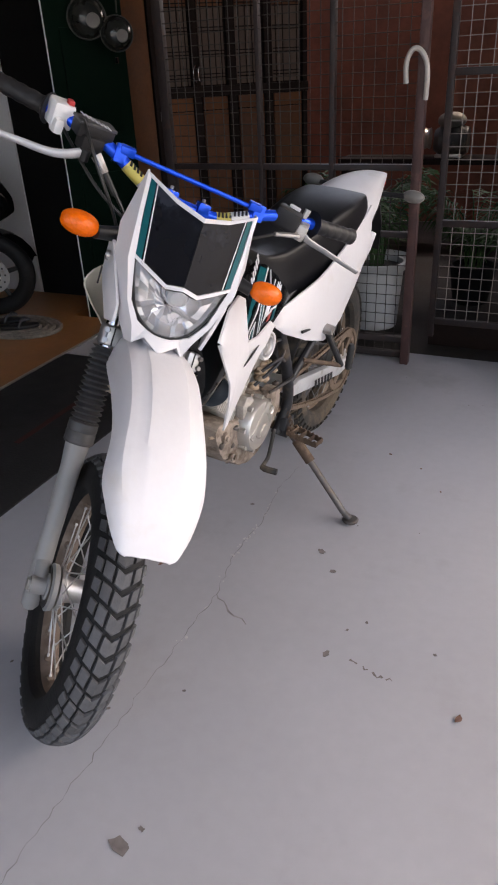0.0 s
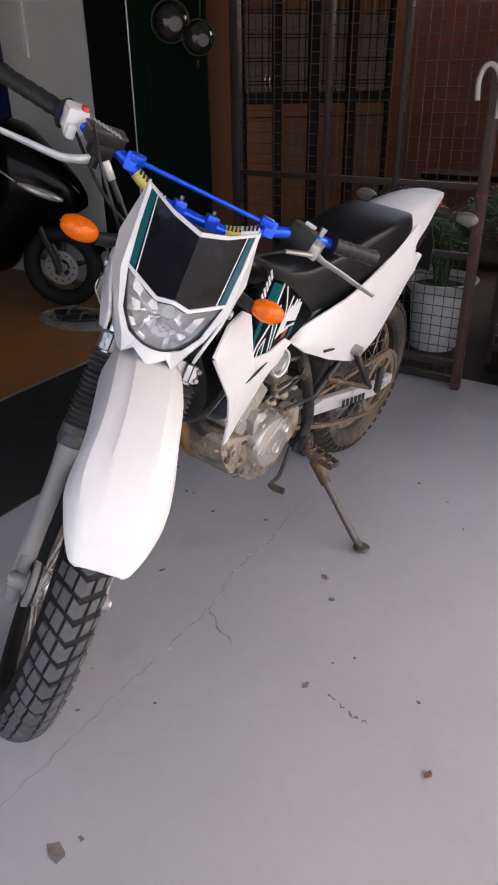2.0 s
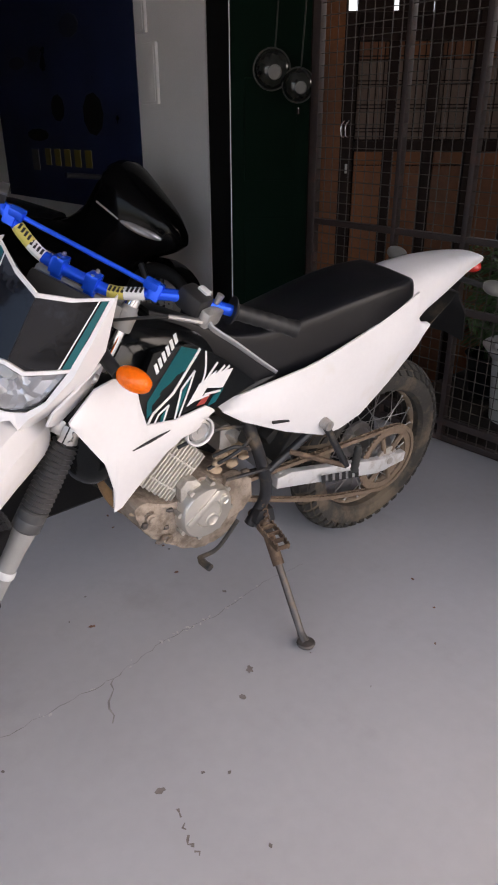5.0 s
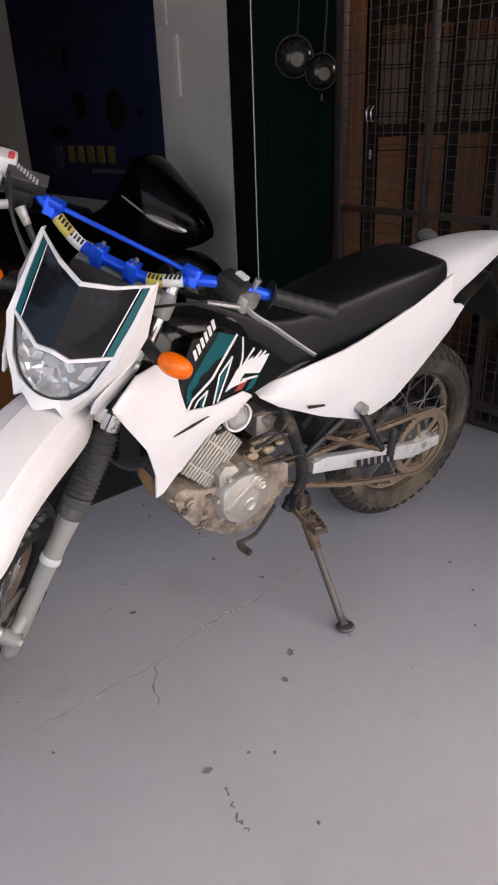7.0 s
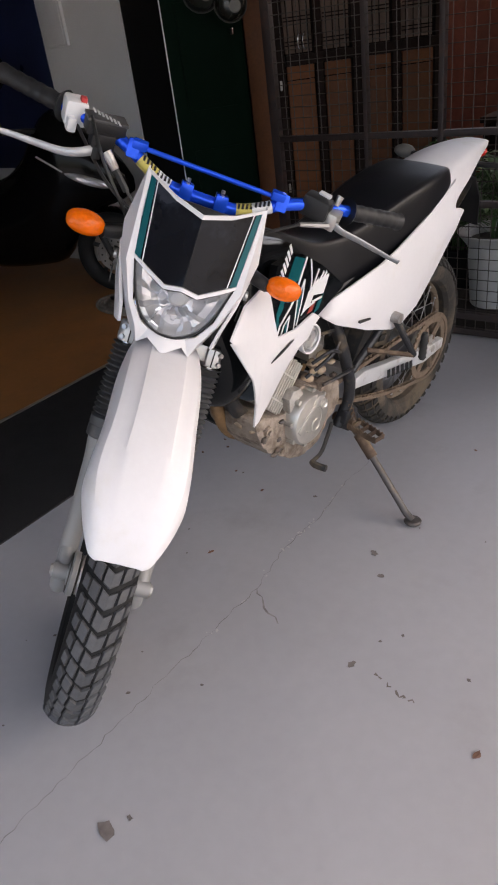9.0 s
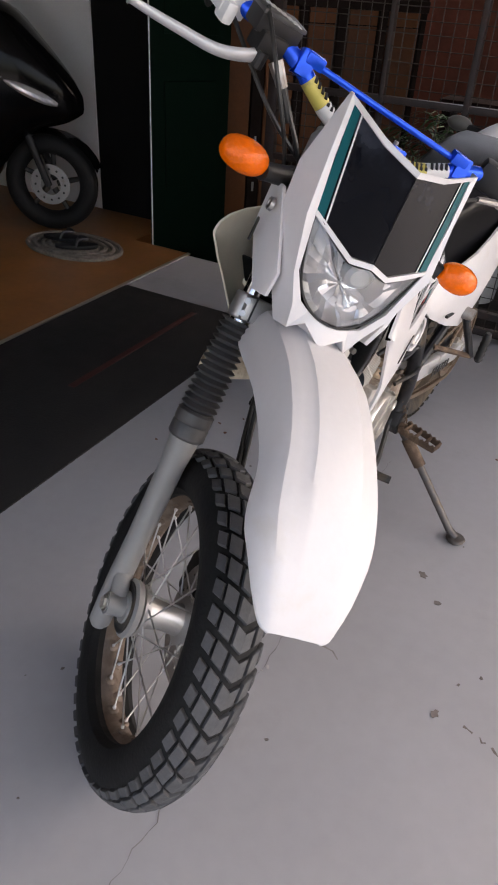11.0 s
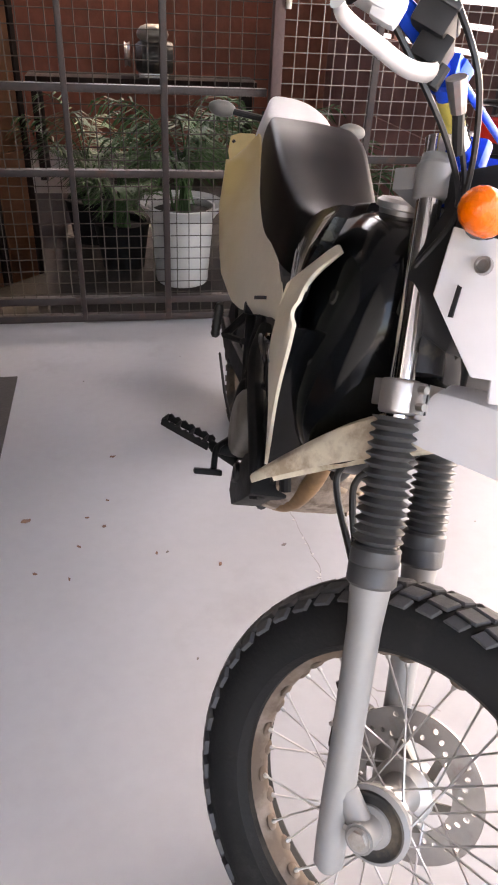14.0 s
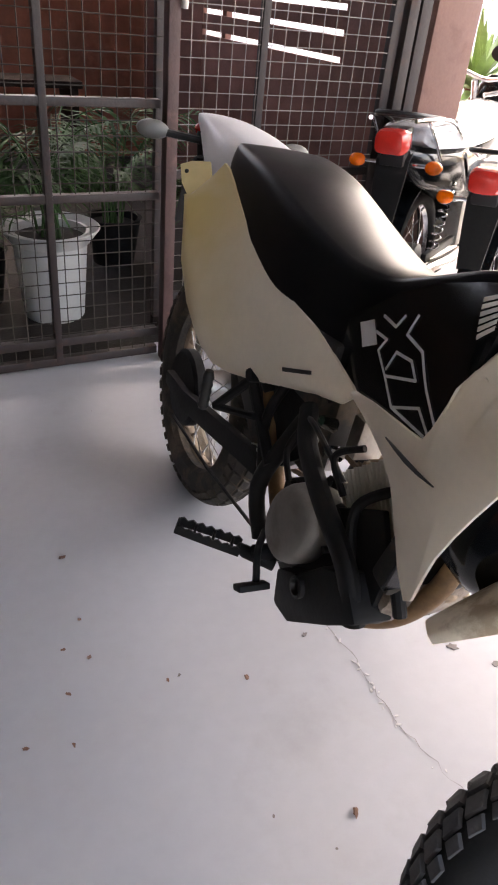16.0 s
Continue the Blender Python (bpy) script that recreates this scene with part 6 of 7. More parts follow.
for s in (1,):
    sw.slab([(0.47, s * 0.075, 0.40), (0.42, s * 0.075, 0.406), (0.05, s * 0.085, 0.335), (-0.07, s * 0.088, 0.33), (-0.07, s * 0.088, 0.295), (0.05, s * 0.085, 0.282), (0.42, s * 0.075, 0.355), (0.47, s * 0.075, 0.365)], (0, s * 0.024, 0))
sw.box((0.43, 0, 0.385), (0.05, 0.17, 0.04))
swing = part("swingarm", sw, swing_silver, bike, "silver swingarm", bevel=0.004)
# right beam of the silver swingarm, coloured as in shade
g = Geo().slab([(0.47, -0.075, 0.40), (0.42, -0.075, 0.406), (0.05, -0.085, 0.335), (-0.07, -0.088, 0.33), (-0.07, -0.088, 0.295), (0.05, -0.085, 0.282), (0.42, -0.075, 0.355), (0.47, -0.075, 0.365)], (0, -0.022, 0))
part("swingarm_beam", g, shaded_black, swing, bevel=0.004)
part("brake_rod", Geo().tube([(0.56, -0.115, 0.3), (0.3, -0.118, 0.27), (0.03, -0.112, 0.25)], 0.004, 8), shaded_black, bike)
for k in range(6):
    x = 0.305 - 0.029 * k
    z = 0.349 - 0.0056 * k
    part("letter_bar", Geo().slab([(x, 0.1125, z - 0.014), (x + 0.006, 0.1125, z + 0.016), (x - 0.01, 0.1125, z + 0.014), (x - 0.016, 0.1125, z - 0.016)], (0, 0.0015, 0)), black_plastic, swing)
g = Geo()
R0, R1 = 0.118, 0.03
path = []
for k in range(30):
    a = radians(85 + 190 * k / 29)
    path.append((R0 * math.cos(a), 0.315 + R0 * math.sin(a)))
for k in range(1, 26):
    path.append((-0.0 + 0.58 * k / 26 - 0.0, 0.197 + (0.37 - 0.197) * k / 26 - 0.02 * math.sin(math.pi * k / 26)))
for k in range(10):
    a = radians(-90 + 180 * k / 9)
    path.append((0.585 + R1 * math.cos(a), 0.4 + R1 * math.sin(a)))
for k in range(1, 26):
    path.append((0.585 - 0.575 * k / 26, 0.43 + 0.003 * k / 26))
for i, (x, z) in enumerate(path):
    x1, z1 = path[(i + 1) % len(path)]
    d = Vector((x1 - x, 0, z1 - z))
    m = Matrix.Rotation(-math.atan2(d.z, d.x), 4, "Y")
    for y in (0.085, 0.097):
        g.box(((x + x1) / 2, y, (z + z1) / 2), (max(d.length * 0.9, 0.008), 0.003, 0.013), m)
    g.tube([(x, 0.084, z), (x, 0.098, z)], 0.005, 6)
chain = part("chain", g, chain_tan, bike, "dirty rust-brown drive chain")
g = Geo()
ring = []
for k in range(45 * 4):
    a = 2 * math.pi * k / 180
    ring.append((0.112 + (0.006 if k % 4 in (1, 2) else 0), a))
outer_a = [(r * math.cos(a), 0.0885, r * math.sin(a)) for r, a in ring]
outer_b = [(r * math.cos(a), 0.0935, r * math.sin(a)) for r, a in ring]
in_a = [(0.09 * math.cos(a), 0.0885, 0.09 * math.sin(a)) for r, a in ring]
in_b = [(0.09 * math.cos(a), 0.0935, 0.09 * math.sin(a)) for r, a in ring]
g.loft([outer_a, outer_b, in_b, in_a, outer_a], caps=False)
for k in range(6):
    a = 2 * math.pi * k / 6
    part("sprocket_arm", Geo().tube([(0.03 * math.cos(a), 0.091, 0.03 * math.sin(a)), (0.093 * math.cos(a + 0.15), 0.091, 0.093 * math.sin(a + 0.15))], 0.009, 6), chain_tan, rear_wheel)
part("sprocket", g, chain_tan, rear_wheel, "muddy rear sprocket")
g = Geo()
g.lathe([(0.045, 0.086), (0.045, 0.096), (0.02, 0.1), (0.012, 0.112), (0.001, 0.112)], 20)
part("sprocket_hub", g, alloy_dirty, rear_wheel)
g = Geo()
pts, rs = [], []
for k in range(121):
    a = 2 * math.pi * k / 12
    t = k / 120
    c = Vector((0.36, 0, 0.45)).lerp(Vector((0.42, 0, 0.66)), t)
    pts.append(c + Vector((0.03 * math.cos(a), 0.03 * math.sin(a), 0)))
part("rear_shock", Geo().tube(pts, 0.006, 6), frame_black, bike)
# side stand, pegs, levers
st = Geo().tube(curve([(0.52, 0.11, 0.32), (0.53, 0.15, 0.27), (0.545, 0.25, 0.18), (0.56, 0.36, 0.078)], 5), [0.014] * 6 + [0.0105] * 10, 12)
st.lathe([(0.001, -0.005), (0.024, -0.005), (0.026, 0.0), (0.022, 0.004), (0.001, 0.006)], 20, Matrix.Translation((0.562, 0.385, 0.064)) @ Matrix.Rotation(radians(90 + 7.5), 4, "X"))
st.tube([(0.56, 0.36, 0.078), (0.562, 0.383, 0.066)], 0.011, 10)
stand = part("side_stand", st, stand_steel, bike, "steel side stand, folded out")
part("stand_bracket", lumpy(Geo().loft([[(x, y, z) for x, z in ((0.5, 0.33), (0.55, 0.335), (0.565, 0.3), (0.545, 0.265), (0.51, 0.262), (0.49, 0.29))] for y in (0.1, 0.13)]), 0.002, 14), frame_black, stand, "mud-caked black stand bracket", bevel=0.004)
part("stand_sleeve", Geo().tube([(0.533, 0.16, 0.262), (0.541, 0.22, 0.208)], 0.0165, 12), rusty, stand)
part("stand_spring", Geo().tube([(0.53 + 0.008 * math.cos(k), 0.115 + 0.0009 * k, 0.36 - 0.002 * k + 0.008 * math.sin(k)) for k in range(60)], 0.002, 5), rusty, stand)


def foot_peg(root, tip, width, material, label=""):
    """A toothed steel platform between root and tip, its shank running inwards."""
    root, tip = Vector(root), Vector(tip)
    d = (tip - root).normalized()
    side = d.cross(Vector((0, 0, 1))).normalized()
    up = side.cross(d)
    peg = part("foot_peg", Geo().tube([root - d * 0.07 - up * 0.012, root - d * 0.01 - up * 0.006, root + d * 0.006], [0.014, 0.013, 0.009], 12), material, bike, label)
    n = 7
    for e in (-1, 1):
        pts, low = [], []
        for k in range(2 * n + 1):
            p = root.lerp(tip, k / (2 * n)) + side * e * width * (1 - 0.25 * (k / (2 * n)) ** 3)
            pts.append(p + up * (0.011 if k % 2 else 0.005))
            low.append(p - up * 0.01)
        part("peg_rail", Geo().slab(pts + low[::-1], side * e * 0.004), material, peg, smooth=0)
    for k in (1, 3, 5, 6.9):
        p = root.lerp(tip, k / 7)
        m = Matrix(((side.x, d.x, up.x), (side.y, d.y, up.y), (side.z, d.z, up.z))).to_4x4()
        part("peg_bar", Geo().box(p, (width * 2, 0.005, 0.014), m), material, peg, bevel=0.001)


foot_peg((0.54, 0.14, 0.298), (0.556, 0.245, 0.294), 0.02, rusty, "muddy toothed foot peg")
# right peg in the shaded colour, unlike the rusty left one
foot_peg((0.62, -0.175, 0.315), (0.557, -0.283, 0.33), 0.014, shaded_black)
part("peg_bracket", Geo().tube([(0.64, -0.09, 0.31), (0.644, -0.16, 0.322)], [0.02, 0.014], 12), shaded_black, bike)
part("gear_lever", Geo().tube(curve([(0.62, 0.12, 0.33), (0.7, 0.145, 0.285), (0.765, 0.16, 0.29), (0.765, 0.205, 0.29)], 4), [0.006] * 8 + [0.01] * 5, 8), dusty_black, bike)
pedal = part("brake_pedal", Geo().tube(curve([(0.6, -0.12, 0.33), (0.64, -0.15, 0.335), (0.673, -0.17, 0.338), (0.69, -0.172, 0.31), (0.698, -0.172, 0.29)], 4), 0.007, 8), shaded_black, bike)
part("pedal_pad", Geo().box((0.705, -0.185, 0.298), (0.03, 0.06, 0.012), Matrix.Rotation(radians(-30), 4, "Y")), shaded_black, pedal, bevel=0.003)
# the right bracket repeats the left in the shaded colour
for w, a, c in ((1, Vector((0.372, 0.15, 0.58)), Vector((0.3, 0.19, 0.44))), (-1, Vector((0.4, -0.1, 0.56)), Vector((0.34, -0.15, 0.455)))):
    m = rusty if w > 0 else shaded_black
    arm = part("pillion_bracket", Geo().tube([a + Vector((0.01, -w * 0.04, 0.01)), a, c], [0.012, 0.011, 0.01], 10), frame_black if w > 0 else shaded_black, bike, "thin tubular pillion peg bracket")
    part("bracket_stay", Geo().tube([Vector((0.46, w * 0.12, 0.5)), c], 0.008, 8), m, arm)
    part("bracket_bolt", Geo().tube([a + Vector((0, -w * 0.01, 0)), a + Vector((0, w * 0.022, 0))], [0.017, 0.015], 14), steel if w > 0 else shaded_black, arm)
    p = c + Vector((-0.012, w * 0.022, 0.0))
    part("pillion_peg", Geo().tube([p + Vector((0, 0, 0.008 * k - 0.012)) for k in range(12)], [0.008] + [0.0105 if k % 2 else 0.0125 for k in range(10)] + [0.008], 12), dusty_black, arm, "folded ribbed rubber pillion peg")
g = Geo().lathe([(0.001, -0.09), (0.09, -0.09), (0.1, -0.082), (0.1, -0.06), (0.02, -0.055)], 32)
part("drum_cover", g, shaded_black, rear_wheel)

# ---- plants behind the fence ----
def frond(g, base, heading, length, lift, leaf=0.16, pairs=16, width=0.014):
    """A feather leaf: an arched stem with narrow leaflets."""
    d = Vector((math.cos(heading), math.sin(heading), 0))
    side = Vector((-d.y, d.x, 0))
    pts = []
    for k in range(9):
        t = k / 8
        pts.append(base + d * (length * (0.25 * t + 0.75 * t * t) * 0.75) + Vector((0, 0, lift * (t * 1.6 - 0.85 * t * t))))
    g.tube(pts, [0.006 - 0.0045 * k / 8 for k in range(9)], 5)
    for k in range(pairs):
        t = 0.25 + 0.75 * k / pairs
        i = min(int(t * 8), 7)
        p = pts[i].lerp(pts[i + 1], t * 8 - i)
        for s in (-1, 1):
            l = leaf * (0.55 + 0.6 * math.sin(math.pi * min(1, t)))
            w = (side * s * 0.8 + d * 0.55 + Vector((0, 0, random.uniform(-0.5, 0.15)))).normalized()
            q = w.cross(d).normalized() * width * 0.1 + d * width * 0.5
            mid = p + w * l * 0.5 + Vector((0, 0, 0.006))
            tip = p + w * l + Vector((0, 0, -0.02))
            g.add([p - q * 0.5, p + q * 0.5, mid + q, tip, mid - q], [(0, 1, 2, 4), (4, 2, 3)])


def palm(a, b, size, count, label, pot):
    m = ROOM @ Matrix.Translation((a, b, 0))
    ob = empty("potted_palm", label, "potted plant", m, "palms behind the fence")
    top = 0.34 if pot else 0.2
    if pot:
        part("pot", Geo().lathe([(0.001, 0.0), (0.115, 0.0), (0.12, 0.006), (0.145, 0.33), (0.15, 0.335), (0.152, 0.35), (0.14, 0.35), (0.136, 0.3), (0.001, 0.29)], 36, Matrix.Rotation(radians(90), 4, "X")), pot_white, ob, "white ribbed plastic pot")
        part("pot_rim", Geo().lathe([(0.15, 0.305), (0.185, 0.35), (0.195, 0.362), (0.19, 0.366), (0.15, 0.33)], 36, Matrix.Rotation(radians(90), 4, "X"), close=True), pot_white, ob)
        part("soil", Geo().lathe([(0.001, 0.325), (0.138, 0.32)], 24, Matrix.Rotation(radians(90), 4, "X")), soil, ob)
    else:
        part("pot", Geo().lathe([(0.001, 0.0), (0.1, 0.0), (0.13, 0.2), (0.14, 0.22), (0.12, 0.22), (0.11, 0.19), (0.001, 0.18)], 28, Matrix.Rotation(radians(90), 4, "X")), deep_shade, ob)
    for k in range(count):
        g = Geo()
        frond(g, Vector((random.uniform(-0.04, 0.04), random.uniform(-0.04, 0.04), top - 0.02)), 2 * math.pi * k / count + random.uniform(-0.4, 0.4), size * random.uniform(0.7, 1.1), size * random.uniform(0.75, 1.25))
        part("frond", g, leaf_green, ob, smooth=0)


palm(-0.68, 3.74, 0.5, 15, "green palm in a white plastic pot behind the mesh gate", True)
palm(-1.1, 4.35, 0.55, 11, "dark green palm in a low pot by the red wall", False)
palm(-0.25, 4.3, 0.55, 12, "dark green palm in a low pot behind the fence", False)
palm(-0.95, 3.95, 0.34, 10, "low dark fern in a small pot behind the mesh gate", False)
palm(0.12, 3.95, 0.42, 11, "spiky green palm in a low pot behind the fence", False)
tagged(finish("timber_shelf", Geo().box((-0.75, 5.8, 0.61), (1.5, 0.3, 0.04)).box((-1.45, 5.8, 0.29), (0.05, 0.28, 0.6)).box((-0.05, 5.8, 0.29), (0.05, 0.28, 0.6)), wood_dark, None, "rough timber shelf behind the mesh gate", 0.003, at=ROOM), category="shelf")
motor = empty("small_pump", "small grey and black motor on the shelf behind the gate", "pump", ROOM @ Matrix.Translation((-0.68, 5.8, 0.63)) @ Matrix.Scale(1.5, 4))
part("body", Geo().lathe([(0.001, -0.09), (0.06, -0.085), (0.068, -0.06), (0.068, 0.05), (0.05, 0.075), (0.001, 0.08)], 24, Matrix.Translation((0, 0, 0.075)) @ Matrix.Rotation(radians(90), 4, "Z")), dusty_black, motor)
part("pulley", Geo().lathe([(0.001, 0.1), (0.05, 0.1), (0.042, 0.112), (0.05, 0.124), (0.001, 0.124)], 20, Matrix.Translation((0, 0, 0.085)) @ Matrix.Rotation(radians(90), 4, "Z")), steel, motor)
part("foot", Geo().box((0, 0, 0.008), (0.13, 0.11, 0.016)), steel, motor, bevel=0.002)
part("tank", Geo().ball((0.0, 0, 0.165), (0.07, 0.05, 0.04)), cover_grey, motor)

# ---- bright garden outside ----
def spiky(name, label, at, count, length, width, m):
    ob = empty(name, label, "plant", Matrix.Translation(at))
    for k in range(count):
        a, e = random.uniform(0, 6.28), random.uniform(0.15, 1.4)
        d = Vector((math.cos(a) * math.cos(e), math.sin(a) * math.cos(e), math.sin(e)))
        s = d.cross(Vector((0, 0, 1))).normalized()
        l = length * random.uniform(0.6, 1.1)
        pts = [d * l * t + Vector((0, 0, -0.35 * l * t * t * math.cos(e))) for t in (0, 0.35, 0.7, 1.0)]
        g = Geo().sheet([[p - s * width * w, p + Vector((0, 0, -0.15 * width * w)), p + s * width * w] for p, w in zip(pts, (0.4, 1.0, 0.7, 0.04))], (0, 0, -0.003))
        part("leaf", g, m, ob, smooth=40)
    part("stem", Geo().tube([(0, 0, -at[2]), (0.02, 0, -at[2] / 2), (0, 0, 0.05)], [0.06, 0.05, 0.05], 10), wood_old, ob)


spiky("variegated_dracaena", "bright variegated spiky garden plant in daylight", (3.3, 3.72, 0.8), 42, 0.5, 0.028, leaf_pale)
spiky("dracaena", "tall bright green spiky plant in the sunny garden", (4.3, 4.5, 1.2), 48, 0.75, 0.03, leaf_pale)
spiky("dracaena", "bright green spiky plant beyond the parked bikes", (4.4, 3.7, 0.9), 40, 0.7, 0.03, leaf_pale)
structure("wall_garden", Geo().box((6.5, 9.5, 0.9), (9.0, 0.15, 1.8)), paint_grey, "pale garden wall far behind the plants")


# ---- parked commuter motorcycles, seen from behind ----
def parked_bike(label, m):
    ob = empty("parked_motorcycle", label, "motorcycle", m, "parked commuter motorcycles")
    for name, x in (("rear_wheel", 0.0), ("front_wheel", 1.2)):
        w = part(name, Geo().lathe([(0.235, -0.022), (0.225, -0.018), (0.215, 0.0), (0.225, 0.018), (0.235, 0.022), (0.228, 0.0)], 48, close=True), chrome, ob, at=Matrix.Translation((x, 0, 0.3)))
        part("tyre", tyre_geo(0.3, 0.042, 0.004), rubber, w)
        if x == 0.0:
            tread(0.3, 0.042, 40, [(0, 0.014, 0.6, 0.0), (0.017, 0.03, 0.6, 0.3), (0.033, 0.046, 0.55, 0.1)], 0.5, 0.004, rubber, w)
        part("hub", Geo().lathe([(0.012, -0.07), (0.06, -0.05), (0.06, 0.05), (0.012, 0.07)], 20), alloy, w)
        for i in range(24):
            a = 2 * math.pi * i / 24
            da = 0.6 * (1 if (i // 2) % 2 else -1)
            s = 1 if i % 2 else -1
            part("spoke", Geo().tube([(0.055 * math.cos(a + da), s * 0.035, 0.055 * math.sin(a + da)), (0.222 * math.cos(a), 0, 0.222 * math.sin(a))], 0.002, 4), chrome, w, smooth=60)
    part("rear_mudguard", Geo().sheet([[(0.34 * math.cos(a), y, 0.3 + 0.34 * math.sin(a) - 2.5 * y * y) for y in (-0.06, -0.03, 0, 0.03, 0.06)] for a in [radians(60 + 12 * k) for k in range(11)]], (0, 0, -0.003)), black_gloss, ob)
    tl = part("tail_lamp", Geo().loft([[(x, w * math.copysign(abs(math.cos(a)) ** 0.55, math.cos(a)), 0.82 + h * math.copysign(abs(math.sin(a)) ** 0.55, math.sin(a))) for a in [2 * math.pi * k / 24 for k in range(24)]] for x, w, h in ((-0.31, 0.06, 0.046), (-0.35, 0.066, 0.05), (-0.38, 0.064, 0.048), (-0.4, 0.055, 0.04), (-0.408, 0.035, 0.022))]), red_lens, ob, "red plastic tail lamp", smooth=40)
    part("lamp_bracket", Geo().box((-0.31, 0, 0.8), (0.08, 0.1, 0.14)), black_plastic, ob, bevel=0.008)
    part("plate_holder", Geo().sheet([[(x, y * k, z - 1.2 * y * y) for y in (-0.09, -0.05, 0, 0.05, 0.09)] for x, z, k in ((-0.27, 0.8, 0.7), (-0.33, 0.76, 0.75), (-0.35, 0.68, 0.7), (-0.37, 0.6, 0.62), (-0.385, 0.5, 0.5))], (0.008, 0, 0)), shaded_black, ob, "long black plastic rear fender")
    rings = []
    for x, z0, z1, w in ((-0.3, 0.72, 0.8, 0.06), (-0.2, 0.64, 0.8, 0.1), (0.0, 0.58, 0.78, 0.125), (0.25, 0.5, 0.77, 0.135), (0.45, 0.48, 0.76, 0.13)):
        rings.append([Vector((x, w * math.copysign(abs(math.cos(a)) ** 0.6, math.cos(a)), (z0 + z1) / 2 + (z1 - z0) / 2 * math.copysign(abs(math.sin(a)) ** 0.6, math.sin(a)))) for a in [2 * math.pi * k / 18 for k in range(18)]])
    part("tail_cover", Geo().loft([list(r) for r in zip(*[curve(c, 3) for c in zip(*rings)])]), black_gloss, ob, "glossy black tail cover", smooth=50)
    part("rear_hugger", Geo().sheet([[(x, y, z - 3 * y * y) for y in (-0.07, -0.035, 0, 0.035, 0.07)] for x, z in ((0.3, 0.42), (0.28, 0.52), (0.2, 0.62), (0.05, 0.67))], (0, 0, -0.004)), shaded_black, ob)
    for s in (-1, 1):
        part("grab_rail", Geo().tube(curve([(0.12, s * 0.135, 0.8), (-0.1, s * 0.14, 0.88), (-0.3, s * 0.115, 0.9), (-0.38, s * 0.09, 0.9)], 5), 0.009, 10), chrome, ob, "bright steel grab rail")
        part("rail_strut", Geo().tube([(-0.3, s * 0.115, 0.9), (-0.12, s * 0.125, 0.74)], 0.007, 8), chrome, ob)
    for s in (-1, 1):
        i = part("indicator", Geo().tube([(-0.3, s * 0.05, 0.735), (-0.3, s * 0.13, 0.735)], 0.008, 8), chrome, ob)
        part("lens", Geo().ball((-0.305, s * 0.16, 0.735), (0.03, 0.035, 0.026)), orange_lens, i, "amber indicator lens")
        pts = []
        for k in range(73):
            a = 2 * math.pi * k / 8
            t = k / 72
            c = Vector((0.0, s * 0.115, 0.34)).lerp(Vector((0.12, s * 0.115, 0.62)), t)
            pts.append(c + Vector((0.022 * math.cos(a), 0.022 * math.sin(a), 0)))
        part("shock", Geo().tube(pts, 0.0045, 6), chrome, ob)
        part("side_cover", Geo().sheet([[(0.2, s * 0.12, 0.52), (0.2, s * 0.13, 0.6), (0.18, s * 0.11, 0.72)], [(0.42, s * 0.13, 0.5), (0.42, s * 0.14, 0.6), (0.45, s * 0.12, 0.72)]], (0, -s * 0.004, 0)), black_gloss, ob)
        part("swingarm", Geo().box((0.22, s * 0.09, 0.31), (0.5, 0.025, 0.035)), black_plastic, ob, bevel=0.004)
    part("rack", Geo().tube(curve([(0.1, -0.1, 0.86), (-0.2, -0.1, 0.9), (-0.36, -0.07, 0.92), (-0.36, 0.07, 0.92), (-0.2, 0.1, 0.9), (0.1, 0.1, 0.86)], 5), 0.009, 8), black_plastic, ob)
    part("rack_bar", Geo().tube([(-0.22, -0.1, 0.9), (-0.22, 0.1, 0.9)], 0.007, 8), black_plastic, ob)
    rings = []
    for x, z0, z1, w in ((-0.25, 0.82, 0.85, 0.08), (-0.2, 0.79, 0.87, 0.115), (0.0, 0.77, 0.87, 0.13), (0.25, 0.75, 0.84, 0.135), (0.55, 0.75, 0.86, 0.14), (0.8, 0.76, 0.9, 0.12), (0.95, 0.78, 0.86, 0.07)):
        rings.append([Vector((x, u * w, z0 + (z1 - z0) * h)) for u, h in ((-1, 0), (-1, 0.6), (-0.8, 0.95), (0, 1.05), (0.8, 0.95), (1, 0.6), (1, 0))])
    rings = [list(r) for r in zip(*[curve(c, 3) for c in zip(*rings)])]
    seat_ob = part("seat", Geo().loft(rings), plastic_film, ob, "seat still wrapped in shiny plastic film", smooth=50)
    rings = []
    for x, z0, z1, w in ((0.45, 0.68, 0.76, 0.07), (0.52, 0.64, 0.8, 0.11), (0.7, 0.62, 0.84, 0.13), (0.85, 0.66, 0.84, 0.11), (0.92, 0.7, 0.8, 0.06)):
        rings.append([Vector((x, w * math.cos(a), (z0 + z1) / 2 + (z1 - z0) / 2 * math.sin(a))) for a in [2 * math.pi * k / 16 for k in range(16)]])
    rings = [list(r) for r in zip(*[curve(c, 3) for c in zip(*rings)])]
    part("tank", Geo().loft(rings), black_gloss, ob, smooth=50)
    part("engine", Geo().box((0.55, 0, 0.42), (0.34, 0.24, 0.3)), alloy_dirty, ob, bevel=0.03)
    part("handlebar", Geo().tube(curve([(0.75, -0.36, 1.02), (0.85, -0.2, 1.04), (0.9, 0, 0.98), (0.85, 0.2, 1.04), (0.75, 0.36, 1.02)], 5), 0.011, 8), chrome, ob)
    for s in (-1, 1):
        part("fork", Geo().tube([(1.2, s * 0.08, 0.3), (0.92, s * 0.08, 0.98)], 0.018, 10), chrome, ob)
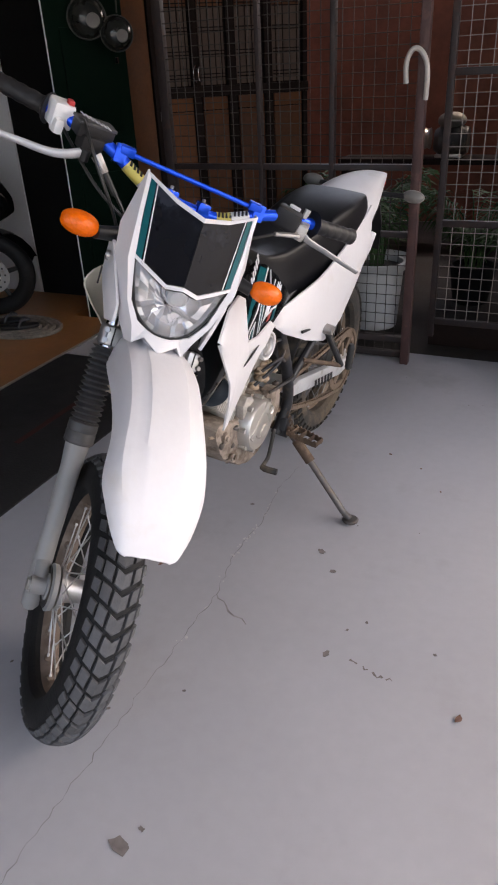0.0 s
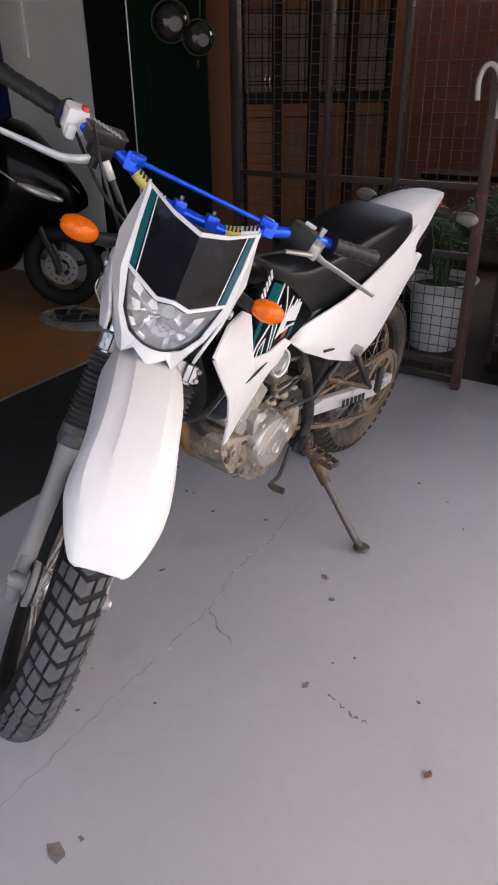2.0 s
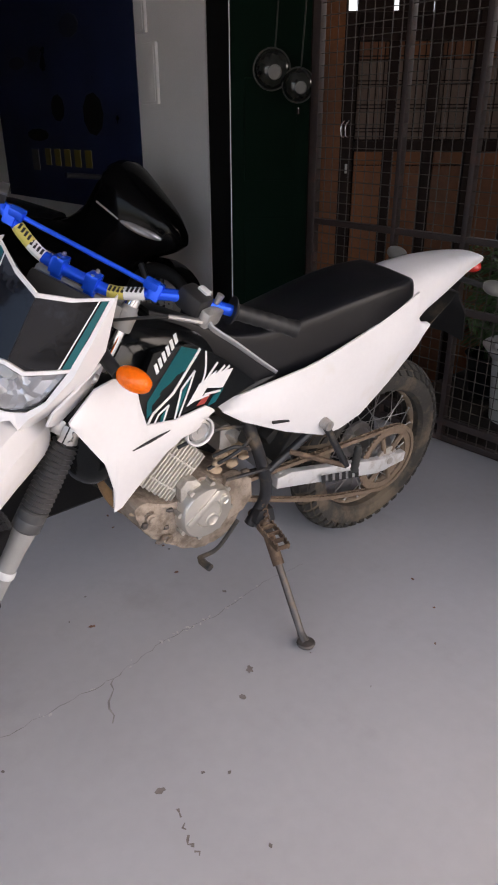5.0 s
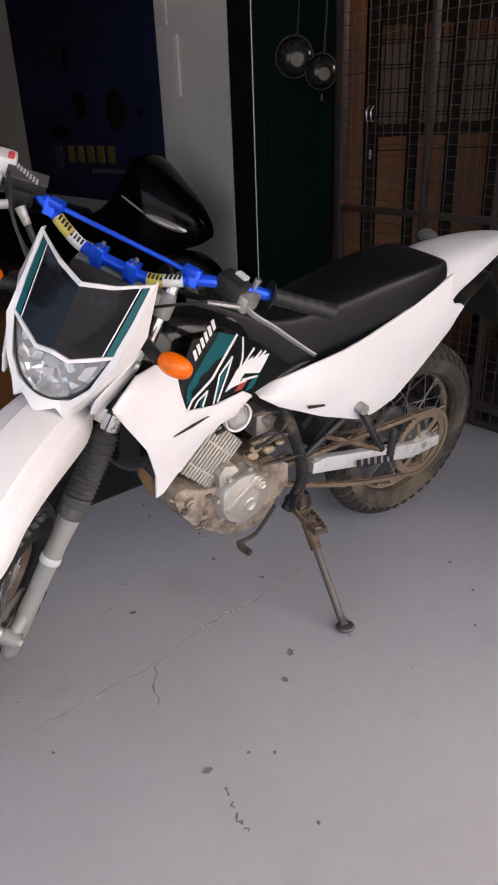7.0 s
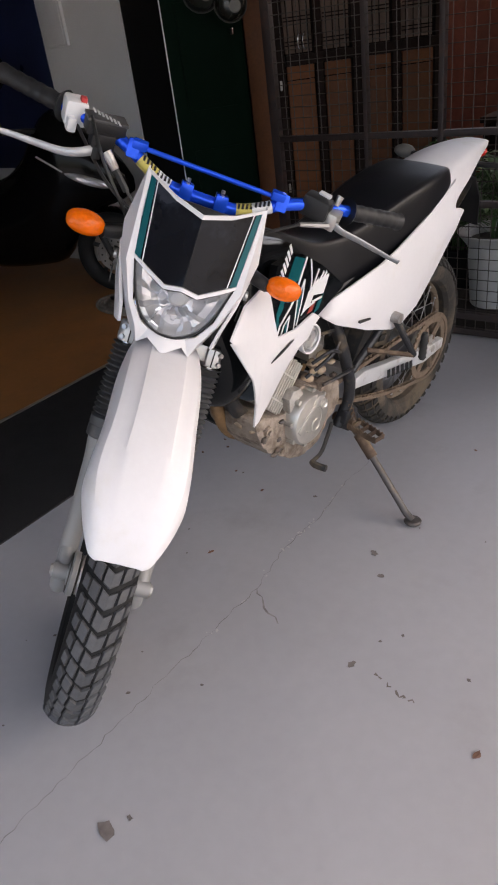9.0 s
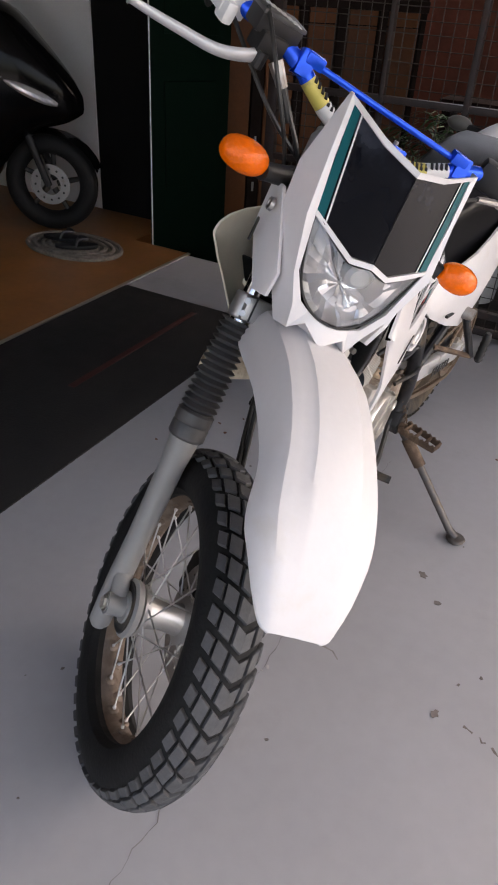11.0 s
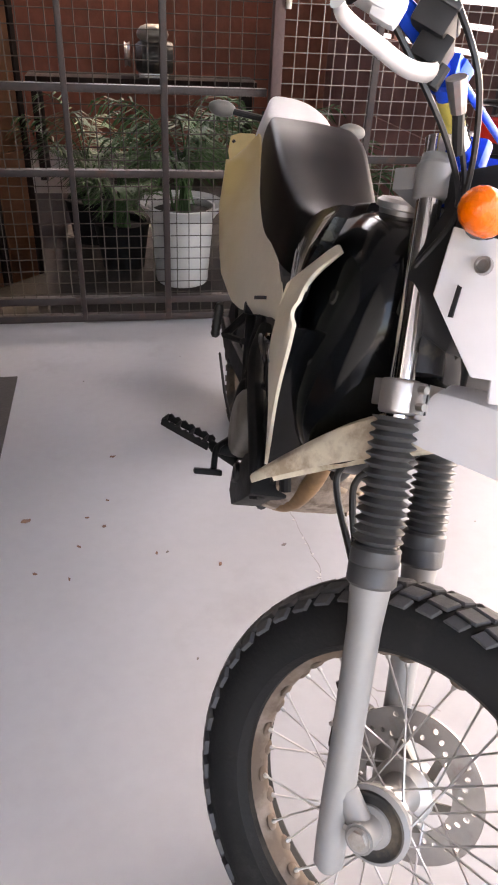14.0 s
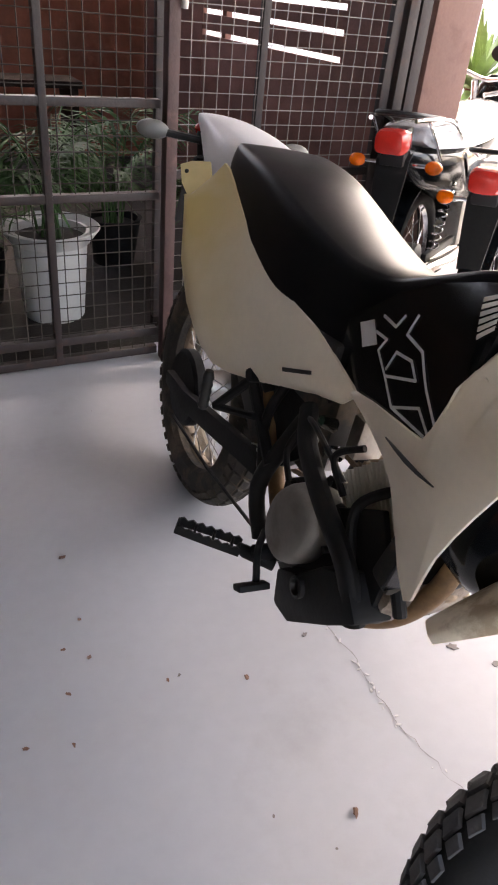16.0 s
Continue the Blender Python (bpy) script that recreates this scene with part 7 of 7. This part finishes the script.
        part("mirror", Geo().ball((0.82, s * 0.32, 1.2), (0.012, 0.06, 0.04)), black_plastic, ob)
        part("mirror_stem", Geo().tube([(0.8, s * 0.25, 1.04), (0.82, s * 0.31, 1.18)], 0.005, 6), black_plastic, ob)
    part("headlamp", Geo().ball((1.02, 0, 0.92), (0.08, 0.09, 0.09)), black_gloss, ob)
    part("muffler", Geo().tube([(0.5, -0.13, 0.25), (0.2, -0.14, 0.25), (-0.25, -0.15, 0.3)], [0.02, 0.04, 0.042], 14), chrome, ob)
    part("stand_leg", Geo().tube([(0.45, 0.1, 0.25), (0.42, 0.3, 0.012)], 0.012, 8), steel, ob)
    return ob


P1 = Matrix.Translation((1.34, 2.84, 0)) @ Matrix.Rotation(radians(14), 4, "Z") @ Matrix.Translation((0.37, 0, 0))
P2 = Matrix.Translation((1.29, 2.42, 0)) @ Matrix.Rotation(radians(14), 4, "Z") @ Matrix.Translation((0.37, 0, 0))
parked_bike("black commuter motorcycle with red tail lamp and film-wrapped seat", P1 @ Matrix.Rotation(radians(-4), 4, "X") @ Matrix.Scale(0.95, 4))
parked_bike("black commuter motorcycle with film-wrapped seat parked in a row", P2 @ Matrix.Rotation(radians(-4), 4, "X") @ Matrix.Scale(0.9, 4))

# ---- black scooter in the shop ----
SC = ROOM @ Matrix.Translation((-2.92, 3.28, 0)) @ Matrix.Rotation(radians(28), 4, "Z") @ Matrix.Translation((-1.3, 0, 0))
scooter = empty("scooter", "large black scooter parked on the shop's laminate floor", "scooter", SC)
for name, x in (("front_wheel", 1.3), ("rear_wheel", 0.0)):
    w = part(name, Geo().lathe([(0.185, -0.035), (0.175, -0.03), (0.165, 0.0), (0.175, 0.03), (0.185, 0.035), (0.178, 0.0)], 40, close=True), scooter_black, scooter, at=Matrix.Translation((x, 0, 0.25)))
    part("tyre", Geo().lathe([(0.2 + 0.05 * math.cos(a), 0.052 * math.sin(a)) for a in [2 * math.pi * k / 16 for k in range(16)]], 48, close=True), rubber, w)
    for k in range(5):
        a = 2 * math.pi * k / 5
        part("wheel_spoke", Geo().tube([(0.03 * math.cos(a), 0.0, 0.03 * math.sin(a)), (0.172 * math.cos(a + 0.2), 0, 0.172 * math.sin(a + 0.2))], [0.018, 0.012], 8), dusty_black, w)
    d = part("brake_disc", Geo().lathe([(0.055, -0.045), (0.105, -0.045), (0.105, -0.041), (0.055, -0.041)], 40, close=True), steel, w, "bright drilled brake disc")
    for k in range(12):
        a = 2 * math.pi * k / 12
        part("disc_hole", Geo().lathe([(0.006, -0.0462), (0.006, -0.0398)], 8, Matrix.Translation((0.08 * math.cos(a), 0, 0.08 * math.sin(a)))), black_plastic, d)
rings = []
for x, z0, z1, w in ((-0.3, 0.62, 0.72, 0.06), (-0.15, 0.45, 0.76, 0.14), (0.15, 0.36, 0.78, 0.19), (0.45, 0.25, 0.78, 0.2), (0.65, 0.22, 0.74, 0.19), (0.85, 0.22, 0.84, 0.2), (0.98, 0.24, 1.0, 0.22), (1.08, 0.36, 1.09, 0.22), (1.18, 0.46, 1.06, 0.21), (1.28, 0.52, 0.96, 0.18), (1.42, 0.56, 0.8, 0.12), (1.49, 0.6, 0.69, 0.05)):
    rings.append([Vector((x, w * math.copysign(abs(math.cos(a)) ** 0.7, math.cos(a)), (z0 + z1) / 2 + (z1 - z0) / 2 * math.copysign(abs(math.sin(a)) ** 0.8, math.sin(a)))) for a in [2 * math.pi * k / 20 for k in range(20)]])
rings = [list(r) for r in zip(*[curve(c, 3) for c in zip(*rings)])]
part("body", Geo().loft(rings), scooter_black, scooter, "glossy black bodywork", smooth=40)
part("front_mudguard", Geo().sheet([[(1.3 + 0.28 * math.cos(a), y, 0.25 + 0.28 * math.sin(a) - 3 * y * y) for y in (-0.07, 0, 0.07)] for a in [radians(20 + 13 * k) for k in range(10)]], (0, 0, -0.003)), scooter_black, scooter)
for s in (-1, 1):
    lamp = part("headlight", Geo().tube(curve([(1.17, s * 0.204, 0.765), (1.28, s * 0.186, 0.715), (1.4, s * 0.14, 0.66)], 4), [0.008, 0.014, 0.02, 0.024, 0.026, 0.026, 0.024, 0.018, 0.01], 10), reflector, scooter, "slanted bright headlight")
    part("headlight_edge", Geo().tube(curve([(1.03, s * 0.222, 0.872), (1.1, s * 0.216, 0.82), (1.16, s * 0.208, 0.775)], 4), 0.006, 8), reflector, lamp)
    part("fork_leg", Geo().tube([(1.3, s * 0.075, 0.25), (1.18, s * 0.075, 0.6)], 0.02, 10), black_plastic, scooter)
part("handlebar", Geo().tube(curve([(0.92, -0.34, 1.02), (1.02, -0.15, 1.0), (1.05, 0, 0.97), (1.02, 0.15, 1.0), (0.92, 0.34, 1.02)], 5), 0.015, 10), black_plastic, scooter)
part("seat", Geo().loft([[Vector((x, w * math.cos(a), z + h * math.sin(a))) for a in [2 * math.pi * k / 14 for k in range(14)]] for x, z, h, w in ((-0.28, 0.8, 0.03, 0.09), (-0.1, 0.82, 0.05, 0.14), (0.2, 0.8, 0.05, 0.15), (0.4, 0.76, 0.05, 0.14), (0.6, 0.74, 0.03, 0.08))]), vinyl, scooter, smooth=50)

# ---- cracks, chips and marks on the floor ----
def ribbon(pts, w):
    g = Geo()
    pts = [Vector(p) for p in pts]
    dense = []
    for a, b in zip(pts, pts[1:]):
        n = max(2, int((b - a).length / 0.018))
        side = Vector((-(b - a).y, (b - a).x, 0)).normalized()
        for k in range(n):
            dense.append(a.lerp(b, k / n) + side * random.uniform(-0.006, 0.006))
    dense.append(pts[-1])
    L, R = [], []
    for i, p in enumerate(dense):
        d = (dense[min(i + 1, len(dense) - 1)] - dense[max(i - 1, 0)]).normalized()
        s = Vector((-d.y, d.x, 0)) * w * random.uniform(0.25, 1.0)
        L.append((p.x + s.x, p.y + s.y, 0.0012))
        R.append((p.x - s.x, p.y - s.y, 0.0012))
    n = len(dense)
    g.add(L + R, [(i, i + 1, n + i + 1, n + i) for i in range(n - 1)])
    return g


def blot(c, r, squash=0.6, turn=0.0, n=11):
    pts = []
    for k in range(n):
        a = 2 * math.pi * k / n
        q = r * random.uniform(0.55, 1.1)
        x, y = q * math.cos(a), q * squash * math.sin(a)
        pts.append((c[0] + x * math.cos(turn) - y * math.sin(turn), c[1] + x * math.sin(turn) + y * math.cos(turn), 0.0008))
    return Geo().slab(pts, (0, 0, 0.0012))


main_crack = [(-0.36, 0.62, 0), (-0.3, 0.8, 0), (-0.235, 1.0, 0), (-0.19, 1.15, 0), (-0.139, 1.296, 0), (-0.067, 1.502, 0), (-0.04, 1.69, 0), (0.02, 1.85, 0), (0.06, 2.05, 0), (0.12, 2.2, 0)]
tagged(finish("floor_crack", ribbon(main_crack, 0.0012), crack_dark, None, "thin dark crack across the painted floor", smooth=0), category="crack", kind="structure")
tagged(finish("floor_crack", ribbon([(-0.067, 1.502, 0), (-0.02, 1.44, 0), (0.03, 1.39, 0)], 0.0028), crack_dark, None, "short side crack in the painted floor", smooth=0), category="crack", kind="structure")
scratch = Geo()
for pts, w in (([(0.297, 1.292, 0), (0.313, 1.278, 0)], 0.004), ([(0.325, 1.268, 0), (0.338, 1.262, 0)], 0.003), ([(0.347, 1.252, 0), (0.362, 1.243, 0), (0.37, 1.238, 0)], 0.005), ([(0.38, 1.236, 0), (0.392, 1.231, 0)], 0.003)):
    b = ribbon(pts, w)
    scratch.add(b.v, b.f)
tagged(finish("floor_crack", scratch, stain, None, "short broken dark scratch in the painted floor", smooth=0), category="crack", kind="structure")
chips = Geo()
for k in range(26):
    t = random.random()
    i = min(int(t * 4), 3) + 4
    p = Vector(main_crack[i]).lerp(Vector(main_crack[i + 1]), t * 4 - int(t * 4))
    b = blot((p.x + random.gauss(0, 0.006), p.y + random.gauss(0, 0.006)), random.uniform(0.0025, 0.007), 0.5, random.uniform(0, 3))
    chips.add(b.v, b.f)
tagged(finish("paint_chips", chips, chip_white, None, "white chipped paint along the crack", smooth=0), category="paint chips", kind="stuff")
marks = Geo()
for x, y, r in ((0.239, 1.306, 0.013), (-0.133, 0.794, 0.026), (0.34, 1.42, 0.006), (0.216, 1.71, 0.014), (-0.1, 0.83, 0.008), (-0.02, 1.95, 0.008), (0.29, 1.39, 0.005), (-0.25, 1.1, 0.006), (0.5, 1.32, 0.006), (0.25, 1.62, 0.01)):
    b = blot((x, y), r, 0.7, random.uniform(0, 3))
    marks.add(b.v, b.f)
for k in range(26):
    b = blot((random.uniform(-1.1, 1.4), random.uniform(0.4, 3.1)), random.choice((0.002, 0.003, 0.004, 0.006)), 0.7, random.uniform(0, 3), 7)
    marks.add(b.v, b.f)
tagged(finish("floor_marks", marks, stain, None, "small dark spots and grit on the floor", smooth=0), category="marks", kind="stuff")
bits = Geo()
for x, y, r in ((0.53, 1.134, 0.016), (-0.305, 2.494, 0.014), (-0.42, 2.2, 0.01), (-0.45, 2.25, 0.008), (-0.5, 2.15, 0.01), (-0.38, 2.3, 0.008), (-0.55, 2.05, 0.009), (-0.33, 2.05, 0.008), (-0.6, 2.3, 0.02), (-0.62, 2.1, 0.01), (-0.2, 1.95, 0.012), (-0.25, 1.62, 0.015), (0.45, 2.3, 0.008), (0.55, 2.2, 0.008), (0.6, 2.05, 0.007)):
    b = blot((x, y), 0.75 * r, 0.55, random.uniform(0, 3))
    bits.add([(p[0], p[1], p[2] + 0.001 + 0.004 * random.random()) for p in b.v], b.f)
tagged(finish("dry_leaf_bits", bits, leaf_dry, None, "brown dry leaf fragments scattered on the floor", smooth=0), category="leaves", kind="stuff")
